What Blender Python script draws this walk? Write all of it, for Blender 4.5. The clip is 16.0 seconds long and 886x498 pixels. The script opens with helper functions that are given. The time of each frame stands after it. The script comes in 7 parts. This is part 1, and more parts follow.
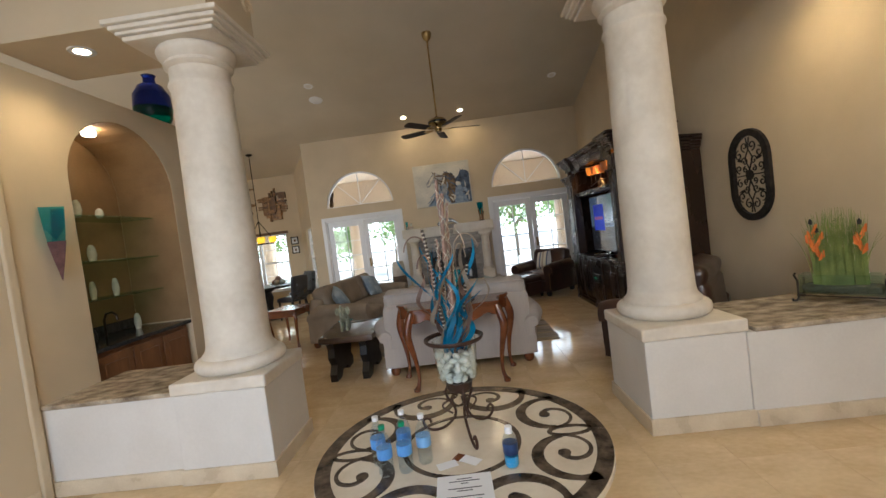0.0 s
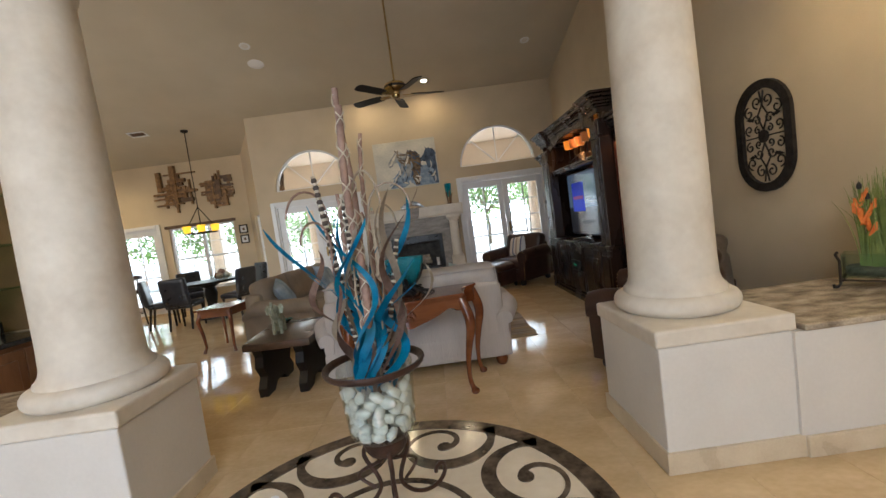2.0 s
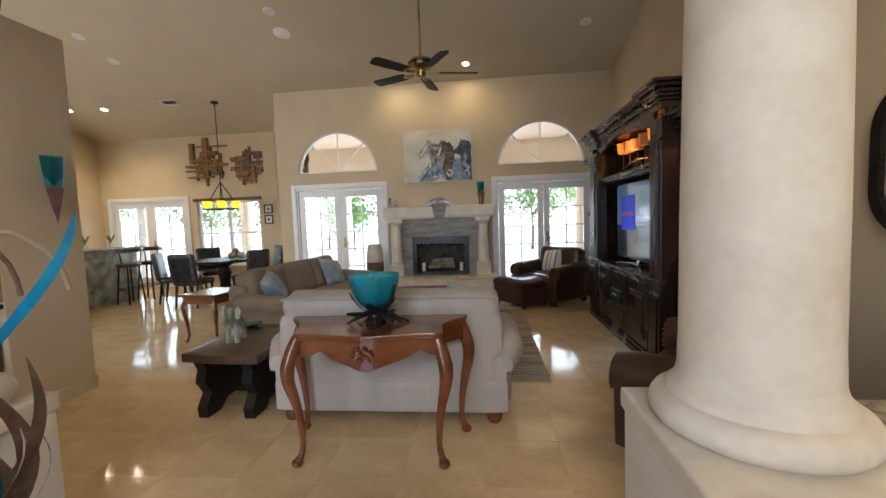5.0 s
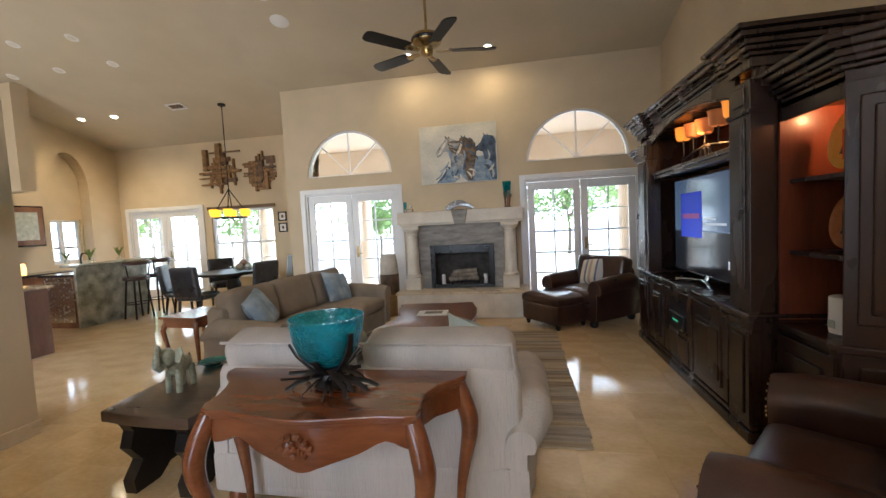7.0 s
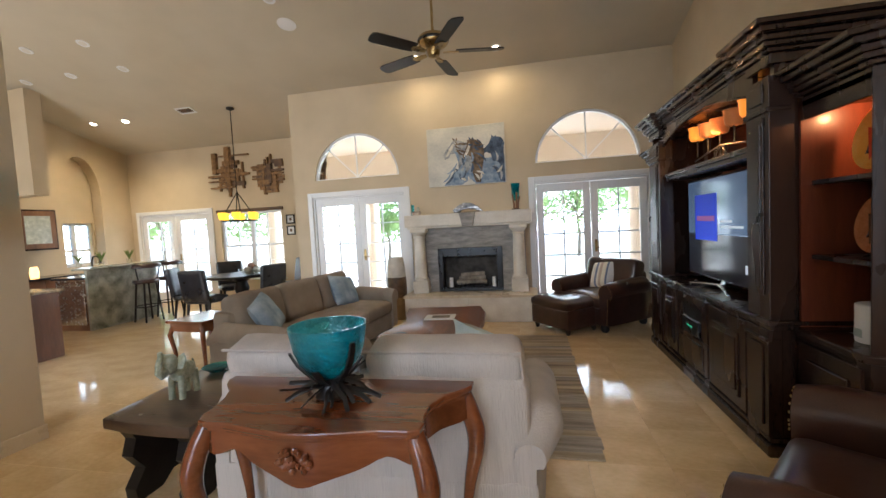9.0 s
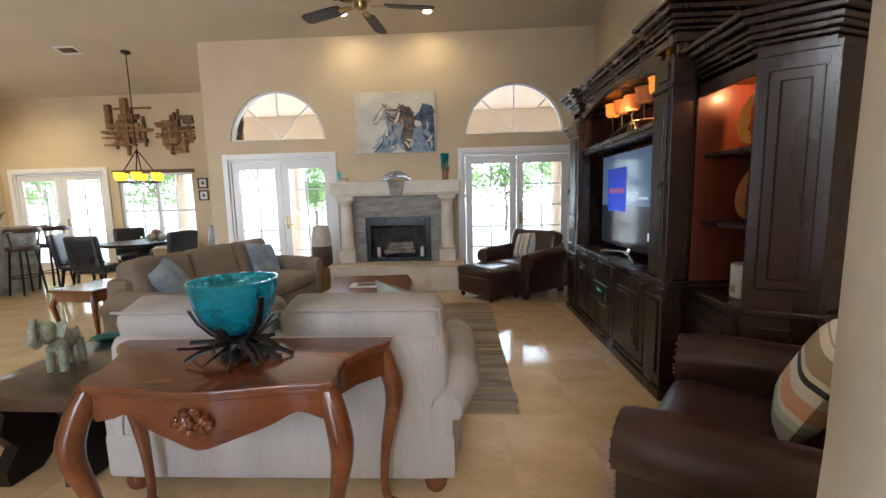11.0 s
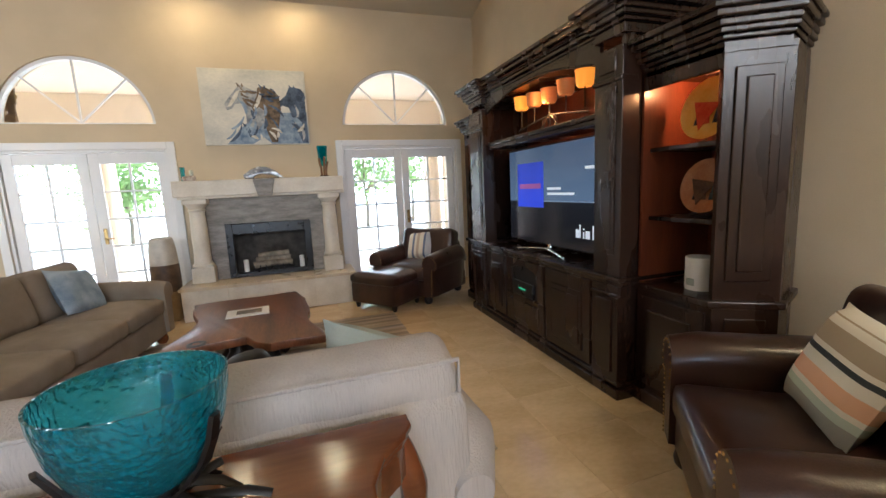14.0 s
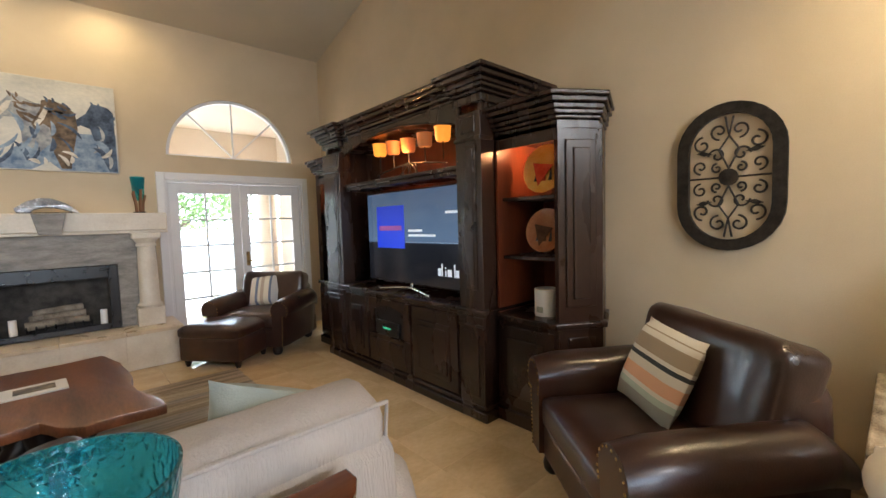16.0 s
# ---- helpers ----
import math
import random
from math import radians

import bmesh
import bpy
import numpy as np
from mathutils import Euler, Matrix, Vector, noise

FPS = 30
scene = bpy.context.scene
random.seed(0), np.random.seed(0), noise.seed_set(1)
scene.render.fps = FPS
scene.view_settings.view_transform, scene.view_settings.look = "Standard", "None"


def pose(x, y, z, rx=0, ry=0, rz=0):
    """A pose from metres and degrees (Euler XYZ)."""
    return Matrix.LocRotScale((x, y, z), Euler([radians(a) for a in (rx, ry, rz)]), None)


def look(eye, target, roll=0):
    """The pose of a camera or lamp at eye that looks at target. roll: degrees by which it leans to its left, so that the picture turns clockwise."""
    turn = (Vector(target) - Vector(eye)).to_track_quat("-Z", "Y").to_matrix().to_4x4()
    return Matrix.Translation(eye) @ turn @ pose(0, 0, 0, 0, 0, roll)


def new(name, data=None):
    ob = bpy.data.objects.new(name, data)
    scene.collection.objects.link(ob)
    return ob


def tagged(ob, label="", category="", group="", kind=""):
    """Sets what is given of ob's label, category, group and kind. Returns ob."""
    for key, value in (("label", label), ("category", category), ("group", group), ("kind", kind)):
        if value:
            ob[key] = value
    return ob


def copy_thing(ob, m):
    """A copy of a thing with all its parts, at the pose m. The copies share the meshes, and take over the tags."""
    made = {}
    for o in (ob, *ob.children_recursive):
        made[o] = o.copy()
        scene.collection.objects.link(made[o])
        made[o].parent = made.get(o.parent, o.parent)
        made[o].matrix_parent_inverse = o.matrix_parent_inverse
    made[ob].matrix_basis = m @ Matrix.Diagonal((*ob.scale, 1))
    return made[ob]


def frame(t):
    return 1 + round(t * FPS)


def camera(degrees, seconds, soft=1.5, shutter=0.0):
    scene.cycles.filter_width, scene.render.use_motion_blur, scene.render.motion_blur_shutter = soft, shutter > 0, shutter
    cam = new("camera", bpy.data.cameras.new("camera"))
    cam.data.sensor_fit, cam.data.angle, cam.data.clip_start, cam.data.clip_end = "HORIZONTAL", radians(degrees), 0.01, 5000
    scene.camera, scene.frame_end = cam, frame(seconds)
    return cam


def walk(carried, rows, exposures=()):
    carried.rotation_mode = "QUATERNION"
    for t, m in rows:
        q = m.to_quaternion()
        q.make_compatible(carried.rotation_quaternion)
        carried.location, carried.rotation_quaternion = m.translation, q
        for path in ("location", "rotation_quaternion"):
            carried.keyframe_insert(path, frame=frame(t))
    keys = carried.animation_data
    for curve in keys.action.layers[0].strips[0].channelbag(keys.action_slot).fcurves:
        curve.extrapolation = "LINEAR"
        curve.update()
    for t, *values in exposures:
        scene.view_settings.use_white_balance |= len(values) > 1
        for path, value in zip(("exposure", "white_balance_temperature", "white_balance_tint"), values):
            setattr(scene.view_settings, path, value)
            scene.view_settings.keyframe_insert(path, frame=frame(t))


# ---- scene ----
cam = camera(94.1, 16.0)
PATH = [
    (0, (0.233, 0.12, 1.484), (0.133, 2.116, 1.405), -7.3),
    (0.5, (0.237, 0.334, 1.429), (0.085, 2.326, 1.329), -7.6),
    (1, (0.195, 0.544, 1.395), (0.089, 2.54, 1.311), -9.2),
    (1.5, (0.18, 0.78, 1.383), (0.305, 2.773, 1.261), -8.1),
    (2, (0.356, 0.933, 1.353), (0.377, 2.928, 1.211), -7.8),
    (2.5, (0.51, 1.077, 1.338), (0.533, 3.065, 1.126), -8.5),
    (3, (0.563, 1.239, 1.337), (0.767, 3.219, 1.144), -7.2),
    (3.5, (0.63, 1.352, 1.385), (0.874, 3.327, 1.183), -3.8),
    (4, (0.686, 1.412, 1.426), (0.633, 3.406, 1.278), -3.5),
    (4.5, (0.749, 1.513, 1.435), (0.562, 3.498, 1.273), -4.3),
    (5, (0.757, 1.773, 1.419), (0.552, 3.757, 1.27), -2.0),
    (5.2, (0.782, 1.867, 1.44), (0.569, 3.848, 1.271), -1.6),
    (7.5, (0.889, 2.717, 1.454), (0.486, 4.672, 1.333), -3.2),
    (8, (0.891, 2.715, 1.447), (0.469, 4.664, 1.295), -3.0),
    (8.5, (0.885, 2.708, 1.456), (0.412, 4.646, 1.317), -3.4),
    (9, (0.889, 2.719, 1.465), (0.475, 4.672, 1.349), -3.1),
    (9.2, (0.893, 2.725, 1.462), (0.574, 4.697, 1.357), -2.5),
    (11.3, (0.932, 2.762, 1.369), (0.843, 4.741, 1.094), -1.4),
    (11.5, (0.896, 2.78, 1.379), (0.762, 4.755, 1.094), -1.6),
    (12, (0.822, 2.834, 1.404), (0.589, 4.804, 1.144), -2.2),
    (12.5, (0.738, 2.966, 1.427), (0.427, 4.931, 1.217), -2.7),
    (13, (0.635, 3.165, 1.441), (0.351, 5.137, 1.261), -2.8),
    (13.5, (0.511, 3.275, 1.436), (0.619, 5.26, 1.215), -1.9),
    (14, (0.397, 3.359, 1.425), (1.02, 5.236, 1.13), -2.7),
    (14.5, (0.346, 3.459, 1.388), (1.205, 5.238, 1.075), -3.1),
    (15, (0.249, 3.592, 1.398), (1.145, 5.365, 1.169), -3.0),
    (15.5, (0.148, 3.52, 1.443), (1.37, 5.097, 1.308), -2.1),
    (16, (0.11, 3.464, 1.443), (1.445, 4.947, 1.312), -1.7),
]
EXPOSURES = [(0, 0.9, 5800, 10), (2.5, 1.05, 5780, 10), (5, 1.22, 5680, 10), (7.5, 1.5, 5580, 10), (9, 1.55, 5580, 10), (12.5, 1.62, 5540, 10), (16, 1.95, 5740, 10)]
walk(cam, [(t, look(eye, target, roll)) for t, eye, target, roll in PATH], EXPOSURES)

# ---- world and light ----
world = bpy.data.worlds.new("sky")
scene.world = world
world.use_nodes = True
_sky = world.node_tree.nodes.new("ShaderNodeTexSky")
_sky.sky_type, _sky.sun_disc = "NISHITA", False
_sky.sun_elevation, _sky.sun_rotation = radians(38), radians(57)
_bg = world.node_tree.nodes["Background"]
_bg.inputs["Strength"].default_value = 0.15
world.node_tree.links.new(_sky.outputs[0], _bg.inputs["Color"])


def lamp(name, kind, m, energy, colour, **more):
    data = bpy.data.lights.new(name, kind)
    data.energy, data.color = energy, colour
    for key, value in more.items():
        setattr(data, key, value)
    ob = new(name, data)
    ob.matrix_world = m
    return ob


lamp("sun", "SUN", look((14, 21, 13), (0, 12, 0)), 5.0, (1.0, 0.96, 0.9), angle=radians(0.5))
# daylight through the glazed entrance behind the walk, and an added kitchen fill
lamp("entrance_daylight", "AREA", look((-1.3, -1.9, 1.6), (-1.7, 3, 1.1)), 17, (0.82, 0.90, 1.0), shape="RECTANGLE", size=2.0, size_y=2.6, spread=radians(110))
lamp("transom_daylight", "AREA", look((0.9, -1.9, 3.7), (2.2, 4.4, 1.0)), 98, (1.0, 0.95, 0.87), shape="RECTANGLE", size=2.9, size_y=0.8)
# fill added to brighten the kitchen, from an opening in its unseen south wall
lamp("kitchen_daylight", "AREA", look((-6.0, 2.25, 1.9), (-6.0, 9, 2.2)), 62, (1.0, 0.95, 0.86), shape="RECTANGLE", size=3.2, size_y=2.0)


def can_lamp(x, y, z, tx, ty, tz, energy=55, spot=100):
    lamp("downlight_beam", "SPOT", look((x, y, z), (tx, ty, tz)), energy, (1.0, 0.72, 0.36), spot_size=radians(spot), spot_blend=1.0, shadow_soft_size=0.05)


# ---- materials ----
def shade(name, dark, light, scale=6.0, rough=0.6, bump=0.0, metal=0.0, fine=90.0, stretch=(1, 1, 1), coat=0.0, vary=0.0, rvar=0.12, bscale=None, spec=0.5):
    """A painted, stone, wood or cloth surface: two scales of colour, grain in the gloss and a fine relief."""
    mat = bpy.data.materials.new(name)
    mat.use_nodes = True
    n, l = mat.node_tree.nodes, mat.node_tree.links
    p = n["Principled BSDF"]
    co = n.new("ShaderNodeTexCoord")
    mp = n.new("ShaderNodeMapping")
    mp.inputs["Scale"].default_value = stretch
    l.new(co.outputs["Object"], mp.inputs["Vector"])
    a = n.new("ShaderNodeTexNoise")
    a.inputs["Scale"].default_value, a.inputs["Detail"].default_value = scale, 4
    b = n.new("ShaderNodeTexNoise")
    b.inputs["Scale"].default_value, b.inputs["Detail"].default_value = fine, 3
    l.new(mp.outputs[0], a.inputs["Vector"])
    l.new(mp.outputs[0], b.inputs["Vector"])
    add = n.new("ShaderNodeMath")
    add.operation = "MULTIPLY_ADD"
    l.new(b.outputs[0], add.inputs[0])
    add.inputs[1].default_value = 0.35
    l.new(a.outputs[0], add.inputs[2])
    last = add
    if vary:
        info = n.new("ShaderNodeObjectInfo")
        v = n.new("ShaderNodeMath")
        v.operation = "MULTIPLY_ADD"
        l.new(info.outputs["Random"], v.inputs[0])
        v.inputs[1].default_value = vary
        l.new(add.outputs[0], v.inputs[2])
        last = v
    ramp = n.new("ShaderNodeValToRGB")
    ramp.color_ramp.elements[0].position, ramp.color_ramp.elements[1].position = 0.45, 0.9 + vary
    ramp.color_ramp.elements[0].color, ramp.color_ramp.elements[1].color = (*dark, 1), (*light, 1)
    l.new(last.outputs[0], ramp.inputs[0])
    l.new(ramp.outputs[0], p.inputs["Base Color"])
    r = n.new("ShaderNodeMapRange")
    r.inputs["To Min"].default_value, r.inputs["To Max"].default_value = max(0.03, rough - rvar), min(1, rough + rvar)
    l.new(a.outputs[0], r.inputs["Value"])
    l.new(r.outputs[0], p.inputs["Roughness"])
    p.inputs["Metallic"].default_value = metal
    p.inputs["Specular IOR Level"].default_value = spec
    p.inputs["Coat Weight"].default_value = coat
    p.inputs["Coat Roughness"].default_value = 0.12
    if bump:
        bp = n.new("ShaderNodeBump")
        bp.inputs["Strength"].default_value, bp.inputs["Distance"].default_value = bump, 0.01
        if bscale:
            c = n.new("ShaderNodeTexNoise")
            c.inputs["Scale"].default_value = bscale
            l.new(mp.outputs[0], c.inputs["Vector"])
            l.new(c.outputs[0], bp.inputs["Height"])
        else:
            l.new(b.outputs[0], bp.inputs["Height"])
        l.new(bp.outputs[0], p.inputs["Normal"])
    return mat


def clear(name, tint, rough=0.02, ripple=0.0, gloss=0.03, edge=0.5):
    """Thin glass: mostly see-through, with a mirror gloss."""
    mat = bpy.data.materials.new(name)
    mat.use_nodes = True
    n, l = mat.node_tree.nodes, mat.node_tree.links
    t = n.new("ShaderNodeBsdfTransparent")
    t.inputs[0].default_value = (*tint, 1)
    g = n.new("ShaderNodeBsdfGlossy")
    g.inputs["Roughness"].default_value = rough
    if ripple:
        no, bp = n.new("ShaderNodeTexVoronoi"), n.new("ShaderNodeBump")
        no.inputs["Scale"].default_value = 55
        bp.inputs["Strength"].default_value, bp.inputs["Distance"].default_value = ripple, 0.01
        l.new(no.outputs[0], bp.inputs["Height"])
        l.new(bp.outputs[0], g.inputs["Normal"])
    w = n.new("ShaderNodeLayerWeight")
    w.inputs[0].default_value = 0.18
    f = n.new("ShaderNodeMath")
    f.operation = "MULTIPLY_ADD"
    f.inputs[1].default_value, f.inputs[2].default_value = edge, gloss
    l.new(w.outputs["Facing"], f.inputs[0])
    mx = n.new("ShaderNodeMixShader")
    l.new(f.outputs[0], mx.inputs[0])
    l.new(t.outputs[0], mx.inputs[1])
    l.new(g.outputs[0], mx.inputs[2])
    l.new(mx.outputs[0], n["Material Output"].inputs[0])
    return mat


def glow(name, colour, strength):
    mat = bpy.data.materials.new(name)
    mat.use_nodes = True
    p = mat.node_tree.nodes["Principled BSDF"]
    p.inputs["Base Color"].default_value = (*colour, 1)
    p.inputs["Emission Color"].default_value = (*colour, 1)
    p.inputs["Emission Strength"].default_value = strength
    return mat


def coloured_glass(name, colour, rough=0.05, ior=1.3, seeds=0.0):
    """Solid tinted glass; seeds sets the relief of the bubbles blown into it."""
    mat = bpy.data.materials.new(name)
    mat.use_nodes = True
    p = mat.node_tree.nodes["Principled BSDF"]
    p.inputs["Base Color"].default_value = (*colour, 1)
    p.inputs["Roughness"].default_value = rough
    p.inputs["Transmission Weight"].default_value = 0.92
    p.inputs["IOR"].default_value = ior
    if seeds:
        n, l = mat.node_tree.nodes, mat.node_tree.links
        co, vo, bp = n.new("ShaderNodeTexCoord"), n.new("ShaderNodeTexVoronoi"), n.new("ShaderNodeBump")
        vo.inputs["Scale"].default_value = 70
        bp.inputs["Strength"].default_value, bp.inputs["Distance"].default_value = seeds, 0.006
        l.new(co.outputs["Object"], vo.inputs["Vector"])
        l.new(vo.outputs[0], bp.inputs["Height"])
        l.new(bp.outputs[0], p.inputs["Normal"])
    return mat


WALL = shade("beige_paint", (0.56, 0.46, 0.31), (0.64, 0.53, 0.37), 2.0, 0.75, 0.12, fine=160)
CEIL = shade("ceiling_paint", (0.53, 0.47, 0.36), (0.59, 0.525, 0.41), 1.5, 0.85, 0.15, fine=140)
PLASTER = shade("pale_plaster", (0.68, 0.65, 0.60), (0.76, 0.73, 0.68), 2.5, 0.6, 0.1, fine=60)
COLUMN = shade("cast_stone", (0.63, 0.56, 0.46), (0.79, 0.73, 0.63), 3.5, 0.65, 0.1, fine=22)
WHITE = shade("white_gloss_paint", (0.74, 0.75, 0.77), (0.82, 0.82, 0.82), 3.0, 0.35, 0.03)
TILE = shade("polished_travertine", (0.57, 0.405, 0.215), (0.77, 0.59, 0.35), 3.0, 0.085, 0.012, fine=24, stretch=(1, 1.6, 1), vary=0.22, rvar=0.05)
GROUT = shade("grout", (0.58, 0.44, 0.27), (0.66, 0.51, 0.33), 10, 0.45, 0.03)
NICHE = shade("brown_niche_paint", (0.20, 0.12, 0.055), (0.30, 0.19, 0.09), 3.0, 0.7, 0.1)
BASE = shade("travertine_skirting", (0.60, 0.49, 0.34), (0.74, 0.64, 0.48), 5.0, 0.3, 0.05)
GRANITE = shade("cream_granite", (0.16, 0.12, 0.085), (0.66, 0.56, 0.42), 11.0, 0.2, 0.04, fine=130, stretch=(0.7, 1.2, 1))
GREEN_GRANITE = shade("green_grey_granite", (0.16, 0.18, 0.14), (0.58, 0.58, 0.5), 6.0, 0.18, 0.04, fine=60)
BLACK_GRANITE = shade("black_granite", (0.012, 0.012, 0.013), (0.06, 0.06, 0.065), 30, 0.12, 0.0, fine=160)
LIME = shade("cream_limestone", (0.62, 0.56, 0.46), (0.80, 0.75, 0.65), 4.0, 0.45, 0.15, fine=50)
SLATE = shade("grey_slate", (0.16, 0.15, 0.14), (0.38, 0.35, 0.31), 5.0, 0.5, 0.3, fine=40, stretch=(1, 1, 4))
ESPRESSO = shade("espresso_wood", (0.013, 0.0075, 0.0056), (0.042, 0.021, 0.014), 4.0, 0.27, 0.0, fine=60, stretch=(1, 1, 0.3), coat=0.0, spec=0.42, rvar=0.05)
CHERRY_BACK = shade("red_brown_wood", (0.10, 0.022, 0.009), (0.21, 0.055, 0.021), 6.0, 0.35, 0.05, fine=50, stretch=(1, 1, 0.15), coat=0.2)
CHERRY = shade("polished_cherry", (0.115, 0.033, 0.012), (0.215, 0.068, 0.024), 6.0, 0.2, 0.015, fine=40, stretch=(0.25, 1.5, 1.5), coat=0.4)
WALNUT = shade("live_edge_walnut", (0.075, 0.026, 0.012), (0.26, 0.10, 0.045), 4.0, 0.34, 0.1, fine=40, stretch=(1.8, 0.3, 1), coat=0.1)
BENCHWOOD = shade("dark_slab_wood", (0.02, 0.012, 0.008), (0.09, 0.055, 0.035), 5.0, 0.3, 0.12, fine=40, stretch=(0.4, 2, 1), coat=0.3)
BLACKWOOD = shade("blackened_wood", (0.006, 0.005, 0.005), (0.02, 0.016, 0.014), 7.0, 0.4, 0.08, fine=40, spec=0.35)
CABWOOD = shade("brown_cabinet_wood", (0.13, 0.055, 0.022), (0.26, 0.12, 0.052), 5.0, 0.35, 0.06, fine=50, stretch=(1, 1, 0.2), coat=0.2)
LEATHER = shade("dark_brown_leather", (0.022, 0.010, 0.008), (0.060, 0.027, 0.020), 5.0, 0.30, 0.12, fine=160, coat=0.25, rvar=0.06)
FABRIC = shade("grey_beige_corduroy", (0.40, 0.36, 0.33), (0.52, 0.47, 0.43), 5.0, 0.95, 0.6, fine=150, stretch=(1, 1, 0.04))
TAUPE = shade("taupe_upholstery", (0.25, 0.205, 0.16), (0.35, 0.295, 0.235), 5.0, 0.95, 0.4, fine=200)
STEEL_BLUE = shade("pale_blue_cloth", (0.20, 0.29, 0.40), (0.50, 0.60, 0.68), 7.0, 0.8, 0.3, fine=160)
SAGE = shade("sage_grey_cloth", (0.36, 0.42, 0.40), (0.46, 0.52, 0.50), 7.0, 0.9, 0.3, fine=160)
IRON = shade("wrought_iron", (0.014, 0.012, 0.011), (0.05, 0.042, 0.036), 20, 0.5, 0.3, metal=0.6)
RUST_IRON = shade("brown_iron", (0.03, 0.016, 0.011), (0.09, 0.045, 0.03), 14, 0.5, 0.25, metal=0.5)
BRASS = shade("antique_brass", (0.28, 0.19, 0.07), (0.55, 0.4, 0.18), 12, 0.3, 0.0, metal=1.0)
CHROME = shade("brushed_steel", (0.5, 0.5, 0.5), (0.66, 0.66, 0.66), 20, 0.25, 0.0, metal=1.0)
BLACK = shade("black_enamel", (0.008, 0.008, 0.009), (0.02, 0.02, 0.022), 12, 0.3, 0.0)
SOOT = shade("sooty_firebrick", (0.02, 0.018, 0.016), (0.10, 0.09, 0.08), 9, 0.9, 0.3)
PANE = clear("window_glass", (0.97, 0.99, 0.98))
SHELFGLASS = clear("shelf_glass", (0.72, 0.90, 0.82))
TEAL = coloured_glass("teal_blown_glass", (0.10, 0.66, 0.80), 0.02, 1.42, 0.5)
TEAL_PALE = clear("pale_teal_glass", (0.25, 0.76, 0.86), 0.04, 0.4)
TROUGH = clear("trough_glass", (0.88, 0.95, 0.92))
CLEARGLASS = clear("clear_glass", (0.93, 0.96, 0.95))
AMBER_LIT = glow("lit_amber_glass", (1.0, 0.32, 0.03), 0.27)
AMBER_DIM = glow("faintly_lit_amber_glass", (0.42, 0.15, 0.04), 0.07)
YELLOW_LIT = glow("lit_yellow_glass", (1.0, 0.62, 0.03), 0.5)
BULB = glow("lit_downlight", (1.0, 0.80, 0.5), 30.0)
DECK = shade("pale_deck", (0.74, 0.71, 0.66), (0.84, 0.82, 0.78), 1.2, 0.8, 0.1, fine=20)
PORCH = shade("porch_stucco", (0.76, 0.64, 0.53), (0.84, 0.73, 0.62), 2.0, 0.85, 0.15)
LEAF = shade("garden_leaves", (0.11, 0.17, 0.06), (0.2, 0.3, 0.12), 3.0, 0.6, 0.0, fine=20)
GRASSBLADE = shade("ornamental_grass", (0.10, 0.15, 0.03), (0.27, 0.33, 0.08), 9.0, 0.6)
PETAL = shade("orange_petal", (0.65, 0.13, 0.02), (0.9, 0.28, 0.05), 14, 0.6)
_lm = LEAF.node_tree
_tr, _mx = _lm.nodes.new("ShaderNodeBsdfTranslucent"), _lm.nodes.new("ShaderNodeMixShader")
_tr.inputs[0].default_value = (0.42, 0.58, 0.22, 1)
_mx.inputs[0].default_value = 0.5
_lm.links.new(_lm.nodes["Principled BSDF"].outputs[0], _mx.inputs[1])
_lm.links.new(_tr.outputs[0], _mx.inputs[2])
_lm.links.new(_mx.outputs[0], _lm.nodes["Material Output"].inputs[0])
BARK = shade("garden_bark", (0.18, 0.14, 0.10), (0.34, 0.28, 0.21), 8, 0.9, 0.4)
PEBBLE = shade("white_pebble", (0.62, 0.60, 0.55), (0.82, 0.80, 0.76), 8, 0.45, 0.05, vary=0.2)
PAPER = shade("white_paper", (0.78, 0.78, 0.78), (0.84, 0.84, 0.84), 6, 0.7)
INK = shade("printed_ink", (0.03, 0.03, 0.04), (0.07, 0.07, 0.09), 30, 0.7)
CERAMIC = shade("glazed_ceramic", (0.42, 0.46, 0.40), (0.66, 0.68, 0.60), 12, 0.25, 0.1, coat=0.3)


# ---- mesh tools ----
def thing(name, m, label, category, group=""):
    ob = new(name)
    ob.empty_display_size = 0.1
    ob.matrix_world = m
    return tagged(ob, label, category, group)


def part(name, bm, material, parent=None, label="", smooth=False, kind=""):
    """Links a bmesh as one mesh object under a thing or a part."""
    me = bpy.data.meshes.new(name)
    bm.normal_update()
    bm.to_mesh(me)
    bm.free()
    if smooth:
        me.polygons.foreach_set("use_smooth", [True] * len(me.polygons))
        me.set_sharp_from_angle(angle=radians(42))
    me.materials.append(material)
    ob = new(name, me)
    ob.parent = parent
    return tagged(ob, label, kind=kind)


def structure(name, bm, material, label, smooth=False, category=""):
    ob = part(name, bm, material, None, smooth=smooth)
    return tagged(ob, label, category or name.split("_")[0], kind="structure")


def box(x0, x1, y0, y1, z0, z1, bevel=0.0, bm=None, seg=2, rot=None):
    one = bmesh.new()
    bmesh.ops.create_cube(one, size=1)
    for v in one.verts:
        v.co = Vector(((x0 + x1) / 2 + v.co.x * (x1 - x0), (y0 + y1) / 2 + v.co.y * (y1 - y0), (z0 + z1) / 2 + v.co.z * (z1 - z0)))
    if bevel:
        bmesh.ops.bevel(one, geom=one.edges[:], offset=bevel, segments=seg, affect="EDGES", profile=0.5)
    if rot is not None:
        bmesh.ops.transform(one, matrix=rot, verts=one.verts[:])
    return join(bm, one)


def join(bm, one):
    if bm is None:
        return one
    me = bpy.data.meshes.new("joined")
    one.to_mesh(me)
    one.free()
    bm.from_mesh(me)
    bpy.data.meshes.remove(me)
    return bm


